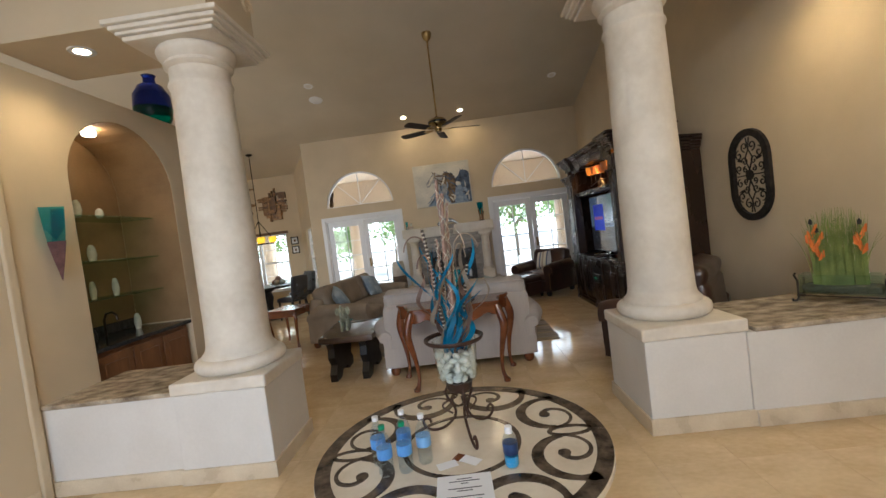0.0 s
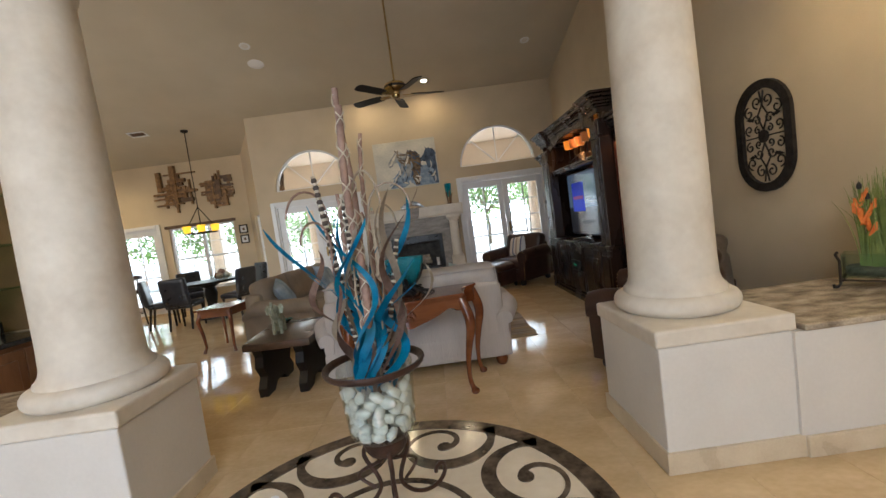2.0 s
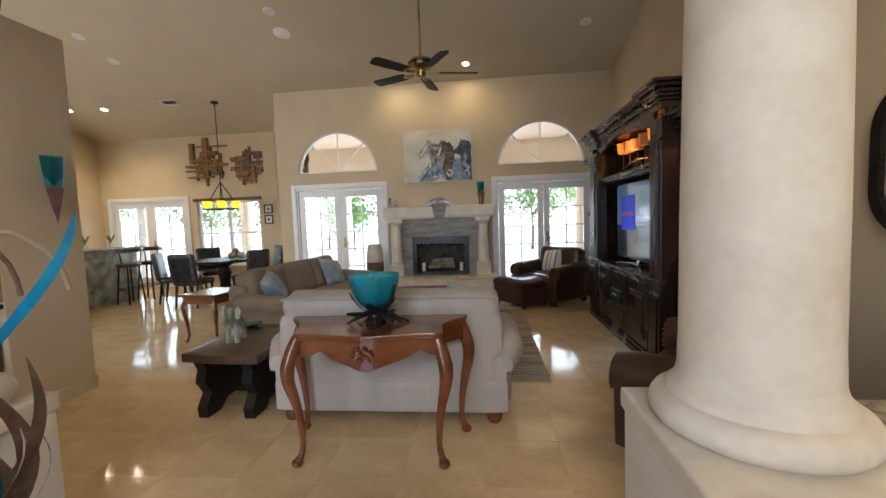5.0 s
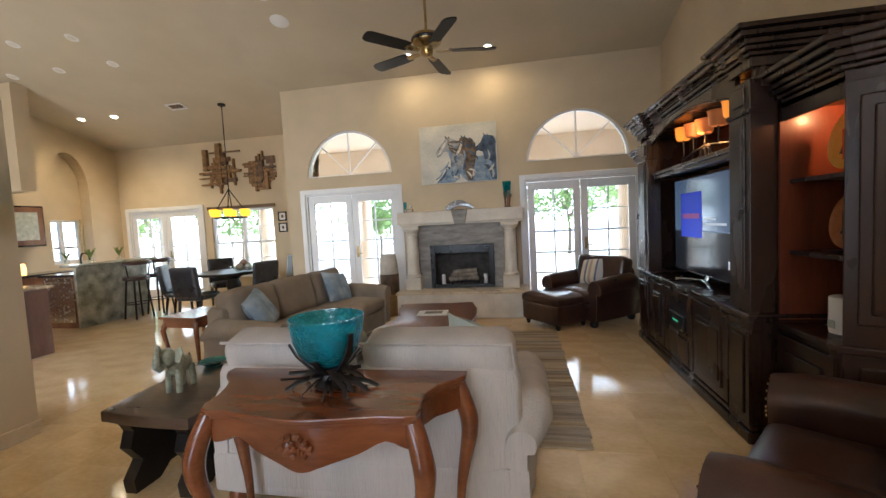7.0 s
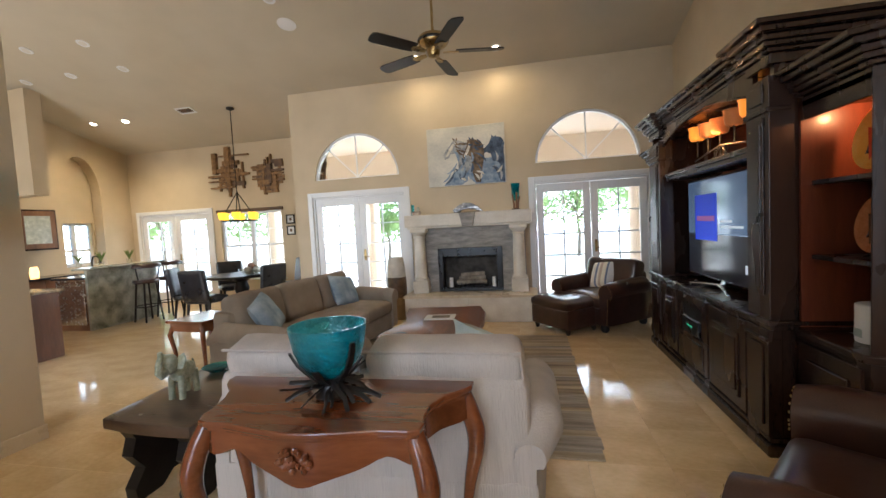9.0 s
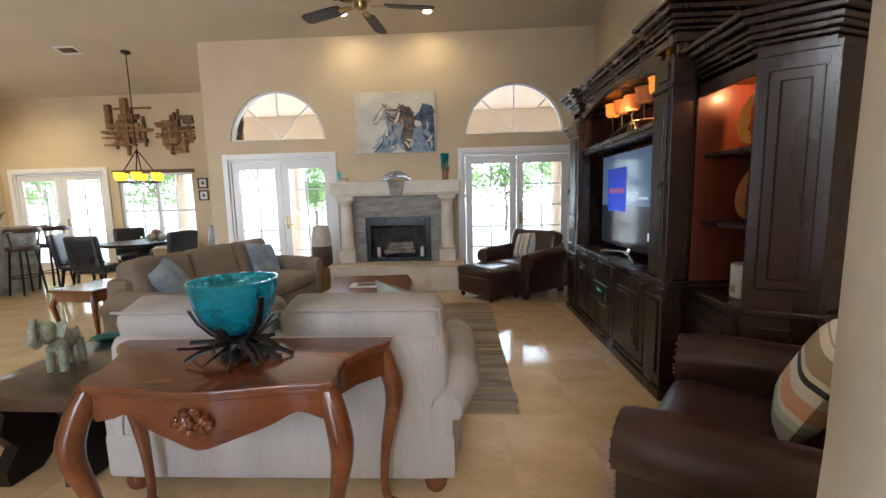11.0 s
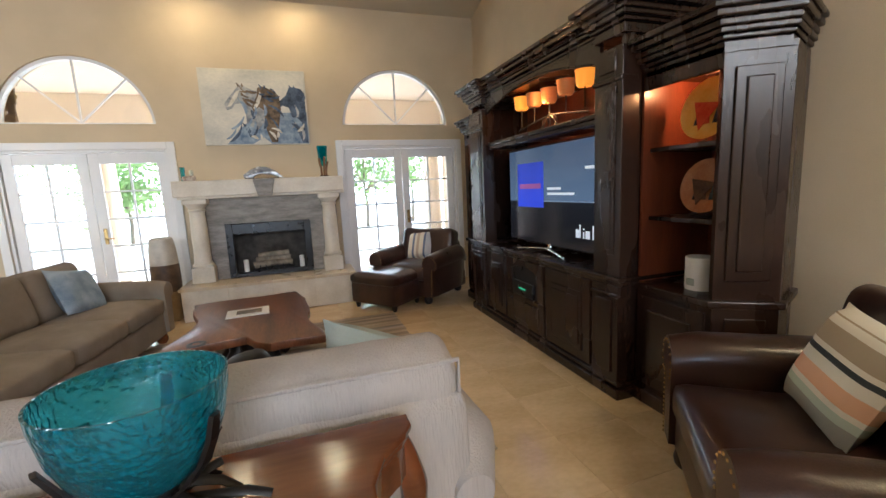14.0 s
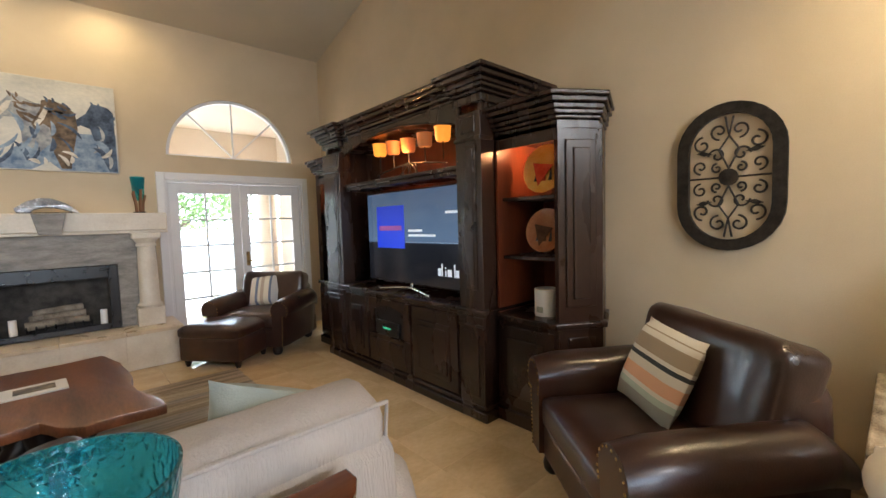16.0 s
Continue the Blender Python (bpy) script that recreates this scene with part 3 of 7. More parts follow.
def column(x, y, front):
    """A column on its plinth; front is how far the plinth comes forward of the shaft."""
    c = thing("column", pose(x, y, 0.0), "round cream cast stone column on a square plinth", "column", "columns of the opening")
    part("plinth", box(-0.32, 0.32, -front + 0.01, 0.29, 0.0, 0.615, 0.008), PLASTER, c, "white plastered plinth")
    part("skirting", box(-0.334, 0.334, -front - 0.005, 0.305, 0.0, 0.107, 0.004), BASE, c)
    part("base_slab", box(-0.335, 0.335, -front, 0.30, 0.617, 0.70, 0.012), COLUMN, c)
    part("base_moulding", lathe([(0.280, 0.70), (0.300, 0.712), (0.311, 0.73), (0.314, 0.748), (0.311, 0.766), (0.300, 0.784), (0.280, 0.796), (0.258, 0.80), (0.256, 0.82), (0.243, 0.832), (0.232, 0.85), (0.224, 0.885)], 56), COLUMN, c, smooth=True)
    part("shaft", lathe([(0.224, 0.885), (0.220, 1.0), (0.218, 1.4), (0.212, 1.9), (0.203, 2.4), (0.198, 2.72), (0.209, 2.735), (0.214, 2.75), (0.209, 2.765), (0.198, 2.78), (0.198, 2.86)], 48), COLUMN, c, smooth=True)
    part("capital", lathe([(0.198, 2.86), (0.214, 2.87), (0.227, 2.885), (0.223, 2.90), (0.214, 2.91), (0.236, 2.93), (0.254, 2.96), (0.258, 2.98), (0.249, 3.0)], 48), COLUMN, c, smooth=True)
    ab = bmesh.new()
    for k, (e, z0, z1) in enumerate(((0.31, 3.0, 3.03), (0.335, 3.03, 3.055), (0.36, 3.055, 3.085), (0.385, 3.085, 3.118))):
        box(-e, e, -e, e, z0, z1, 0.008, ab)
    part("abacus", ab, COLUMN, c, "stepped square capital slab")
    return c


column(-1.52, 3.11, 0.35)
column(1.63, 3.20, 0.405)
for x0, x1 in ((BX + 0.002, -1.85), (1.99, 2.998)):
    g = structure("trim_granite_" + ("west" if x0 < 0 else "east"), box(x0, x1, PY0 - 0.015, PY1 + 0.02, 0.612, 0.645, 0.008), GRANITE, "cream granite capping with dark veins", category="granite capping")


# ---- outside: deck, porch, garden ----
structure("ground", box(-60, 60, 9.6, 90, -0.5, -0.06), DECK, "sunlit pale patio paving")
structure("pavement_porch", box(-9.5, 6.0, 11.05, 14.5, -0.06, -0.03), DECK, "pale porch paving")
structure("ceiling_porch", prism([(-3.06, 9.6), (6.0, 9.6), (6.0, 12.5), (-9.5, 12.5), (-9.5, 11.05), (-3.98, 11.05)], 3.28, 3.4), PORCH, "cream porch ceiling")
structure("beam_porch", box(-9.5, 6.0, 12.2, 12.5, 2.6, 3.279), PORCH, "stucco beam along the porch edge")
# glowing sheet added to whiten the window views and brighten the rooms
structure("backdrop", box(-90, 90, 62.0, 62.2, -0.4, 26.0), glow("backdrop_glow", (0.95, 0.98, 1.0), 2.4), "pale glowing backdrop added beyond the garden")
structure("wall_porch", box(3.4, 3.6, 9.6, 12.2, -0.05, 3.279), PORCH, "stucco side wall of the porch")
for x in (-8.6, -5.6, -2.9, 0.5, 3.2):
    c = thing("porch_column", pose(x, 12.35, -0.06), "round cream stucco porch column", "column", "porch columns")
    part("shaft", lathe([(0.2, 0.1), (0.19, 1.4), (0.17, 2.5)], 24), PORCH, c, smooth=True)
    part("base", box(-0.25, 0.25, -0.25, 0.25, 0, 0.12, 0.01), PORCH, c)
    part("capital", box(-0.23, 0.23, -0.23, 0.23, 2.5, 2.66, 0.01), PORCH, c)

wl = thing("porch_lantern", pose(3.38, 10.6, 1.75), "small lit wall lantern on the porch", "lantern")
part("bracket", box(-0.05, 0.02, -0.04, 0.04, 0.05, 0.2, 0.01), IRON, wl)
part("shade", lathe([(0.03, -0.08), (0.07, 0.0), (0.075, 0.1), (0.03, 0.16)], 14, at=(-0.1, 0, 0)), glow("lit_lantern", (1.0, 0.55, 0.2), 3.0), wl, smooth=True)



def tree(x, y, h, spread, seed):
    rng = random.Random(seed)
    t = thing("tree", pose(x, y, -0.06), "leafy green garden tree in full sun", "tree", "garden trees")
    tr = tube([(0, 0, 0), (0.05, 0.02, h * 0.25), (-0.03, 0.05, h * 0.5), (0.02, 0, h * 0.75)], lambda u: 0.075 * (1 - 0.7 * u), 8)
    for k in range(6):
        a = rng.uniform(0, 6.28)
        z = h * rng.uniform(0.35, 0.65)
        tube([(0, 0, z), (math.cos(a) * spread * 0.4, math.sin(a) * spread * 0.4, z + h * 0.12), (math.cos(a) * spread * 0.8, math.sin(a) * spread * 0.8, z + h * 0.2)], lambda u: 0.05 * (1 - 0.8 * u), 5, tr)
    part("trunk", tr, BARK, t, smooth=True)
    vs, fs = [], []
    blobs = [(rng.gauss(0, spread * 0.5), rng.gauss(0, spread * 0.5), h * rng.uniform(0.4, 1.0)) for _ in range(26)]
    for _ in range(1500):
        b = rng.choice(blobs)
        p = Vector((b[0] + rng.gauss(0, 0.3), b[1] + rng.gauss(0, 0.3), max(0.6, b[2] + rng.gauss(0, 0.25))))
        u = Vector((rng.gauss(0, 1), rng.gauss(0, 1), rng.gauss(0, 1))).normalized() * rng.uniform(0.07, 0.14)
        v = u.orthogonal().normalized() * rng.uniform(0.04, 0.07)
        k = len(vs)
        vs += [p - u, p + v, p + u, p - v]
        fs.append((k, k + 1, k + 2, k + 3))
    me = bpy.data.meshes.new("crown")
    me.from_pydata([tuple(v) for v in vs], [], fs)
    me.materials.append(LEAF)
    ob = new("crown", me)
    ob.parent = t


for i, (x, y, h, s) in enumerate(((-17, 20, 4.5, 1.7), (-13.5, 22, 4.0, 1.6), (-10.5, 21, 3.6, 1.5), (-7.5, 23, 4.6, 1.8), (-5.2, 20, 3.2, 1.3), (-3.4, 22, 4.4, 1.7), (-1.2, 20.5, 3.4, 1.4), (0.8, 22, 4.4, 1.7), (2.8, 20, 3.6, 1.5), (5.2, 22, 4.6, 1.8), (8.0, 21, 4.2, 1.6), (-21, 22, 4.6, 1.8))):
    tree(x, y, h, s, i)


# ---- fireplace ----
fp = thing("fireplace", pose(-0.06, 9.36, 0), "cream limestone fireplace with slate surround and raised hearth", "fireplace")
HX0, HX1 = -1.03, 0.95
h = wpart("hearth", box(HX0 + 0.01, HX1 - 0.01, 8.74, 9.366, 0, 0.365, 0.01), LIME, fp, "raised limestone hearth")
for i in range(4):
    xa, xb = HX0 + (HX1 - HX0) * i / 4, HX0 + (HX1 - HX0) * (i + 1) / 4
    wpart("stone", box(xa + 0.002, xb - 0.002, 8.725, 8.742, 0.004, 0.362, 0.003), LIME, h)
for i in range(4):
    xa, xb = HX0 - 0.02 + (HX1 - HX0 + 0.04) * i / 4, HX0 - 0.02 + (HX1 - HX0 + 0.04) * (i + 1) / 4
    wpart("slab", box(xa + 0.0015, xb - 0.0015, 8.70, 9.366, 0.366, 0.405, 0.006), BASE, h)
# slate panel round the firebox
wpart("surround", plate([(-0.92, 0.405), (-0.555, 0.405), (-0.555, 1.095), (0.465, 1.095), (0.465, 0.405), (0.82, 0.405), (0.82, 1.42), (-0.92, 1.42)], [], 0.25, pose(0, 9.11, 0)), SLATE, fp, "grey slate surround")
fb = bmesh.new()
box(-0.555, 0.465, 9.345, 9.365, 0.405, 1.095, 0, fb)
box(-0.575, -0.555, 9.12, 9.365, 0.405, 1.095, 0, fb)
box(0.465, 0.485, 9.12, 9.365, 0.405, 1.095, 0, fb)
wpart("firebox", fb, SOOT, fp, "sooty firebox")
fr = bmesh.new()
for a, b, c, d in ((-0.55, -0.47, 0.41, 1.09), (0.38, 0.46, 0.41, 1.09), (-0.47, 0.38, 0.96, 1.09), (-0.47, 0.38, 0.41, 0.47)):
    box(a, b, 9.085, 9.115, c, d, 0.005, fr)
wpart("firebox_frame", fr, BLACK, fp, "black metal firebox frame")
for k in range(3):
    wpart("log", tube([(-0.28 + 0.03 * k, 9.19 + 0.05 * k, 0.53 + 0.05 * k), (0.0, 9.2 + 0.04 * k, 0.55 + 0.05 * k), (0.2 - 0.02 * k, 9.18 + 0.06 * k, 0.54 + 0.06 * k)], lambda u: 0.045 - 0.01 * u, 9), shade("ash_log", (0.10, 0.08, 0.06), (0.4, 0.35, 0.28), 9, 0.9, 0.4), fp, smooth=True)
gr = bmesh.new()
for k in range(8):
    x = -0.27 + k * 0.07
    tube([(x, 9.28, 0.46), (x, 9.16, 0.46), (x, 9.13, 0.53)], 0.008, 6, gr)
tube([(-0.3, 9.2, 0.455), (0.25, 9.2, 0.455)], 0.009, 6, gr)
wpart("grate", gr, BLACK, fp, "black iron grate")
for x in (-0.36, 0.32):
    wpart("candle", lathe([(0.03, 0.41), (0.032, 0.43), (0.03, 0.62), (0.0, 0.625)], 14, at=(x, 9.14, 0)), PAPER, fp, smooth=True)
for s, x in ((-1, -0.82), (1, 0.72)):
    wpart("pedestal", box(x - 0.125, x + 0.125, 8.95, 9.11, 0.405, 0.60, 0.01), LIME, fp)
    wpart("pilaster", lathe([(0.115, 0.60), (0.118, 0.63), (0.1, 0.65), (0.095, 0.67), (0.092, 0.8), (0.09, 1.05), (0.082, 1.27), (0.095, 1.28), (0.095, 1.295), (0.083, 1.31), (0.10, 1.33), (0.118, 1.36)], 28, at=(x, 9.035, 0)), LIME, fp, "round limestone half column", True)
    wpart("pilaster_cap", box(x - 0.13, x + 0.13, 8.94, 9.11, 1.36, 1.42, 0.01), LIME, fp)
mt = bmesh.new()
box(HX0 + 0.02, HX1 - 0.02, 9.02, 9.366, 1.42, 1.45, 0.008, mt)
box(HX0 - 0.015, HX1 - 0.025, 8.99, 9.366, 1.45, 1.64, 0.012, mt)
wpart("mantel", mt, LIME, fp, "thick limestone mantel shelf")
wpart("keystone", prism([(-0.16, 1.635), (0.09, 1.635), (0.045, 1.43), (-0.115, 1.43)], 0, 0.05, 0.004, m=pose(0, 8.99, 0, 90, 0, 0)), SLATE, fp, "dark slate keystone")


# ---- ceiling fan ----
def ceiling_fan(x, y, z):
    f = thing("ceiling_fan", pose(x, y, z), "brass ceiling fan with five dark wooden blades, at rest", "ceiling fan")
    top = ceil_z(y) - z
    part("downrod", tube([(0, 0, 0.1), (0, 0, top)], 0.013, 10), BRASS, f, smooth=True)
    part("canopy", lathe([(0.02, top - 0.13), (0.06, top - 0.09), (0.075, top - 0.03), (0.075, top)], 20), BRASS, f, smooth=True)
    part("motor", lathe([(0.03, 0.13), (0.06, 0.11), (0.13, 0.085), (0.145, 0.06), (0.145, 0.02), (0.13, 0.0), (0.10, -0.02), (0.06, -0.03), (0.06, -0.07), (0.05, -0.1), (0.0, -0.11)], 28), BRASS, f, "antique brass motor housing", True)
    part("motor_band", lathe([(0.147, 0.025), (0.15, 0.03), (0.15, 0.05), (0.147, 0.055)], 28), BLACK, f, smooth=True)
    for k in range(5):
        a = 72 * k + 12
        m = pose(0, 0, -0.06, 0, 0, a)
        arm = prism([(0.09, -0.02), (0.2, -0.035), (0.24, -0.02), (0.24, 0.02), (0.2, 0.035), (0.09, 0.02)], -0.012, -0.004, m=m @ pose(0, 0, 0, 10, 0, 0))
        part("blade_arm", arm, BRASS, f)
        b = prism([(0.21, -0.06), (0.3, -0.068), (0.62, -0.07), (0.66, -0.05), (0.67, 0), (0.66, 0.05), (0.62, 0.07), (0.3, 0.068), (0.21, 0.06)], -0.004, 0.006, 0.002, m=m @ pose(0, 0, 0, 12, 0, 0))
        part("blade", b, BLACKWOOD, f, "dark wooden blade")


ceiling_fan(0.07, 6.64, 3.16)


# ---- seating ----
def rolled_arm(sx, d, h, r, out):
    """An arm in outline x-z, drawn out along y: upright inside, rolled over outwards."""
    pts = [(0, 0.10), (0.10 * out, 0.10), (0.115 * out, 0.3), (0.12 * out, h - 1.6 * r)]
    pts += [(0.075 * out + r * math.cos(radians(a)) * out, h - r + r * math.sin(radians(a))) for a in range(-35, 200, 20)]
    pts += [(-0.03 * out, h - 1.7 * r), (-0.02 * out, 0.10)]
    return pts


def armchair_like(name, m, w, d, seat_h, arm_h, back_h, cloth, label, category, seats, feet_mat, group="", nail=False, arm_r=0.105, cushion_back=True, foot_h=0.08):
    """A sofa or club chair that faces +y; the origin is the middle of its footprint."""
    s = thing(name, m, label, category, group)
    iw = w - 0.34
    part("base", pad(w - 0.14, d - 0.08, seat_h - 0.16 - foot_h, 0.03, m=pose(0, -0.01, foot_h)), cloth, s, smooth=True)
    part("back", pad(w - 0.2, 0.24, back_h - 0.13 - foot_h, 0.07, 0.0, m=pose(0, -d / 2 + 0.14, foot_h) @ pose(0, 0, 0, -4, 0, 0)), cloth, s, smooth=True)
    iw += 0.11 if seats == 2 else 0
    cw = iw / seats
    for i in range(seats):
        x = -iw / 2 + cw * (i + 0.5)
        part("seat_cushion", pad(cw - 0.006, d - 0.30, 0.17, 0.055, 0.03, lump=0.006, seed=i, m=pose(x, 0.13, seat_h - 0.17)), cloth, s, smooth=True)
        if cushion_back:
            bc = part("back_cushion", pad(cw - 0.004 + (0.14 if seats == 1 else 0), 0.25, back_h - seat_h + 0.04, 0.075 if seats == 1 else 0.085, 0.0, lump=0.012, seed=3 + i, cuts=9, m=pose(x, -d / 2 + 0.29, seat_h - 0.02) @ pose(0, 0, 0, 13, 0, 0)), cloth, s, smooth=True)
        if seats == 2:
            hh, ww = back_h - seat_h + 0.03, cw / 2 - 0.02
            loop = [(-ww, -0.10, hh), (0, -0.103, hh + 0.004), (ww, -0.10, hh), (ww + 0.012, -0.10, hh * 0.6), (ww + 0.012, -0.10, 0.1)]
            mm_ = pose(x, -d / 2 + 0.29, seat_h - 0.02) @ pose(0, 0, 0, 13, 0, 0)
            part("piping", tube([mm_ @ Vector(q) for q in loop], 0.008, 7), cloth, bc, smooth=True)
    for sx in (-1, 1):
        ox = sx * (w / 2 - 0.15)
        out = rolled_arm(1, d, arm_h, arm_r, sx)
        f = d - 0.06
        a = bmesh.new()
        rings = []
        k = 14
        for j in range(k + 1):
            u = j / k
            y = -d / 2 + 0.04 + f * u
            g = 1 - 0.06 * (1 - min(1, (1 - u) * 8)) - 0.45 * max(0, 1 - u * 5)
            droop = 0.03 * (1 - u)
            rings.append([a.verts.new((ox + px * g, y, (pz - 0.3) * g + 0.3 + (droop if pz > 0.35 else 0) + 0.004 * noise.noise(Vector((px * 9, y * 7, pz * 9))))) for px, pz in out])
        n = len(out)
        for r0, r1 in zip(rings, rings[1:]):
            for q in range(n):
                a.faces.new((r0[q], r0[(q + 1) % n], r1[(q + 1) % n], r1[q]))
        a.faces.new(rings[0][::-1])
        a.faces.new(rings[-1])
        bmesh.ops.recalc_face_normals(a, faces=a.faces[:])
        arm = part("arm", a, cloth, s, smooth=True)
        if nail:
            y = d / 2 - 0.02
            path = [(ox + px * 0.86, y + 0.004, 0.3 + (pz - 0.3) * 0.9) for px, pz in out[1:-1]]
            nb = bmesh.new()
            dense = []
            for p0, p1 in zip(path, path[1:]):
                steps = max(1, int(math.dist(p0, p1) / 0.022))
                dense += [tuple(p0[c] + (p1[c] - p0[c]) * q / steps for c in range(3)) for q in range(steps)]
            for p in dense:
                lathe([(0.007, 0.0), (0.005, 0.004), (0.0, 0.006)], 6, nb, m=Matrix.Translation(p) @ pose(0, 0, 0, -90, 0, 0))
            tagged(part("nail_heads", nb, BRASS, arm, "row of brass nail heads"), kind="stuff")
    for sx in (-1, 1):
        for sy in (-1, 1):
            part("foot", lathe([(0.035, 0), (0.05, 0.02), (0.055, 0.05), (0.045, foot_h + 0.01)], 16, at=(sx * (w / 2 - 0.17), sy * (d / 2 - 0.10), 0)), feet_mat, s, "turned wooden bun foot", True)
    return s


loveseat = armchair_like("loveseat", pose(0.06, 4.95, 0), 1.80, 0.98, 0.47, 0.585, 0.90, FABRIC, "light grey-beige corduroy loveseat with rolled arms before the console", "sofa", 2, CHERRY, arm_r=0.125)
sofa = armchair_like("sofa", pose(-1.60, 7.13, 0, 0, 0, -97), 2.35, 1.02, 0.47, 0.63, 0.88, TAUPE, "taupe upholstered sofa with loose cushions beside the coffee table", "sofa", 3, CHERRY)
club1 = armchair_like("club_chair", pose(2.14, 4.21, 0, 0, 0, 52), 1.12, 0.98, 0.46, 0.66, 0.93, LEATHER, "dark brown leather club chair with rolled nail-studded arms and cushion", "armchair", 1, BLACKWOOD, nail=True, arm_r=0.12)
club2 = armchair_like("club_chair", pose(1.84, 8.66, 0, 0, 0, 129), 1.02, 0.92, 0.46, 0.64, 0.86, LEATHER, "dark brown leather club chair with nail-studded arms, beside the fireplace", "armchair", 1, BLACKWOOD, nail=True, arm_r=0.115)
ot = thing("ottoman", pose(1.30, 8.38, 0, 0, 0, 129), "dark brown leather ottoman before the club chair", "ottoman")
part("body", pad(0.70, 0.56, 0.27, 0.04, m=pose(0, 0, 0.06)), LEATHER, ot, smooth=True)
part("cushion", pad(0.72, 0.58, 0.13, 0.05, 0.03, m=pose(0, 0, 0.30)), LEATHER, ot, smooth=True)
for sx in (-1, 1):
    for sy in (-1, 1):
        part("foot", lathe([(0.02, 0), (0.03, 0.03), (0.035, 0.07)], 12, at=(sx * 0.29, sy * 0.22, 0)), BLACKWOOD, ot, smooth=True)


def striped(name, stops, axis=2, size=0.44):
    """Woven cloth in bands along one axis; stops are (share of the width, colour)."""
    mat = bpy.data.materials.new(name)
    mat.use_nodes = True
    n, l = mat.node_tree.nodes, mat.node_tree.links
    co, sep, mr, ramp = n.new("ShaderNodeTexCoord"), n.new("ShaderNodeSeparateXYZ"), n.new("ShaderNodeMapRange"), n.new("ShaderNodeValToRGB")
    mr.inputs["From Max"].default_value = size
    if axis == 0:
        mr.inputs["From Min"].default_value, mr.inputs["From Max"].default_value = -size / 2, size / 2
    l.new(co.outputs["Object"], sep.inputs[0])
    l.new(sep.outputs[axis], mr.inputs["Value"])
    l.new(mr.outputs[0], ramp.inputs[0])
    ramp.color_ramp.interpolation = "CONSTANT"
    e = ramp.color_ramp.elements
    e[0].position, e[0].color = 0, (*stops[0][1], 1)
    e[1].position, e[1].color = stops[1][0], (*stops[1][1], 1)
    for pos, col in stops[2:]:
        e.new(pos).color = (*col, 1)
    p = n["Principled BSDF"]
    l.new(ramp.outputs[0], p.inputs["Base Color"])
    p.inputs["Roughness"].default_value = 0.9
    no, bp = n.new("ShaderNodeTexNoise"), n.new("ShaderNodeBump")
    no.inputs["Scale"].default_value = 220
    bp.inputs["Strength"].default_value, bp.inputs["Distance"].default_value = 0.4, 0.004
    l.new(no.outputs[0], bp.inputs["Height"])
    l.new(bp.outputs[0], p.inputs["Normal"])
    return mat


CREAM, SAND, CHAR, PEACH, MINT, GREYG = (0.80, 0.75, 0.65), (0.44, 0.35, 0.24), (0.05, 0.055, 0.06), (0.78, 0.45, 0.28), (0.52, 0.60, 0.50), (0.34, 0.34, 0.30)
STRIPE = striped("striped_woven_cloth", [(0, GREYG), (0.20, MINT), (0.27, CREAM), (0.32, PEACH), (0.46, CREAM), (0.56, CHAR), (0.61, CREAM), (0.66, SAND), (0.83, CREAM), (0.90, SAND), (0.915, CREAM)])
STRIPE_B = striped("blue_striped_woven_cloth", [(0, (0.55, 0.56, 0.58)), (0.2, (0.16, 0.2, 0.3)), (0.27, CREAM), (0.42, (0.55, 0.45, 0.36)), (0.52, CREAM), (0.6, (0.2, 0.25, 0.36)), (0.68, CREAM), (0.85, (0.45, 0.48, 0.55))], 0)


def scatter(m, s, t, mat, label):
    return tagged(part_at("scatter_cushion", pillow(s, t), mat, m), label, "cushion")


def part_at(name, bm, mat, m, smooth=True):
    ob = part(name, bm, mat, None, smooth=smooth)
    ob.matrix_world = m
    return ob


scatter(pose(2.10, 4.22, 0, 0, 0, 46) @ pose(0.11, 0.02, 0.475, 24, -3, 6), 0.45, 0.15, STRIPE, "square cushion striped cream, peach, sage and charcoal on leather chair")
scatter(pose(1.84, 8.66, 0, 0, 0, 129) @ pose(0.06, -0.02, 0.475, 24, 6, 0), 0.40, 0.14, STRIPE_B, "square cushion with blue and cream stripes, on the leather chair")
scatter(pose(-1.60, 7.13, 0, 0, 0, -97) @ pose(0.66, 0.02, 0.475, 30, 14, 25), 0.42, 0.16, STEEL_BLUE, "pale blue patterned cushion leaning on the sofa")
scatter(pose(-1.60, 7.13, 0, 0, 0, -97) @ pose(-0.62, 0.04, 0.475, 28, -10, -10), 0.44, 0.16, STEEL_BLUE, "steel blue cushion at the far end of the sofa")
scatter(pose(0.06, 4.95, 0) @ pose(0.55, 0.20, 0.47, 22, 14, -28), 0.44, 0.15, SAGE, "plain sage grey cushion on the loveseat")


# ---- rug ----
def streaky(name, cols):
    mat = shade(name, cols[0], cols[1], 2.6, 0.95, 0.6, fine=60, stretch=(0.5, 9, 1))
    return mat


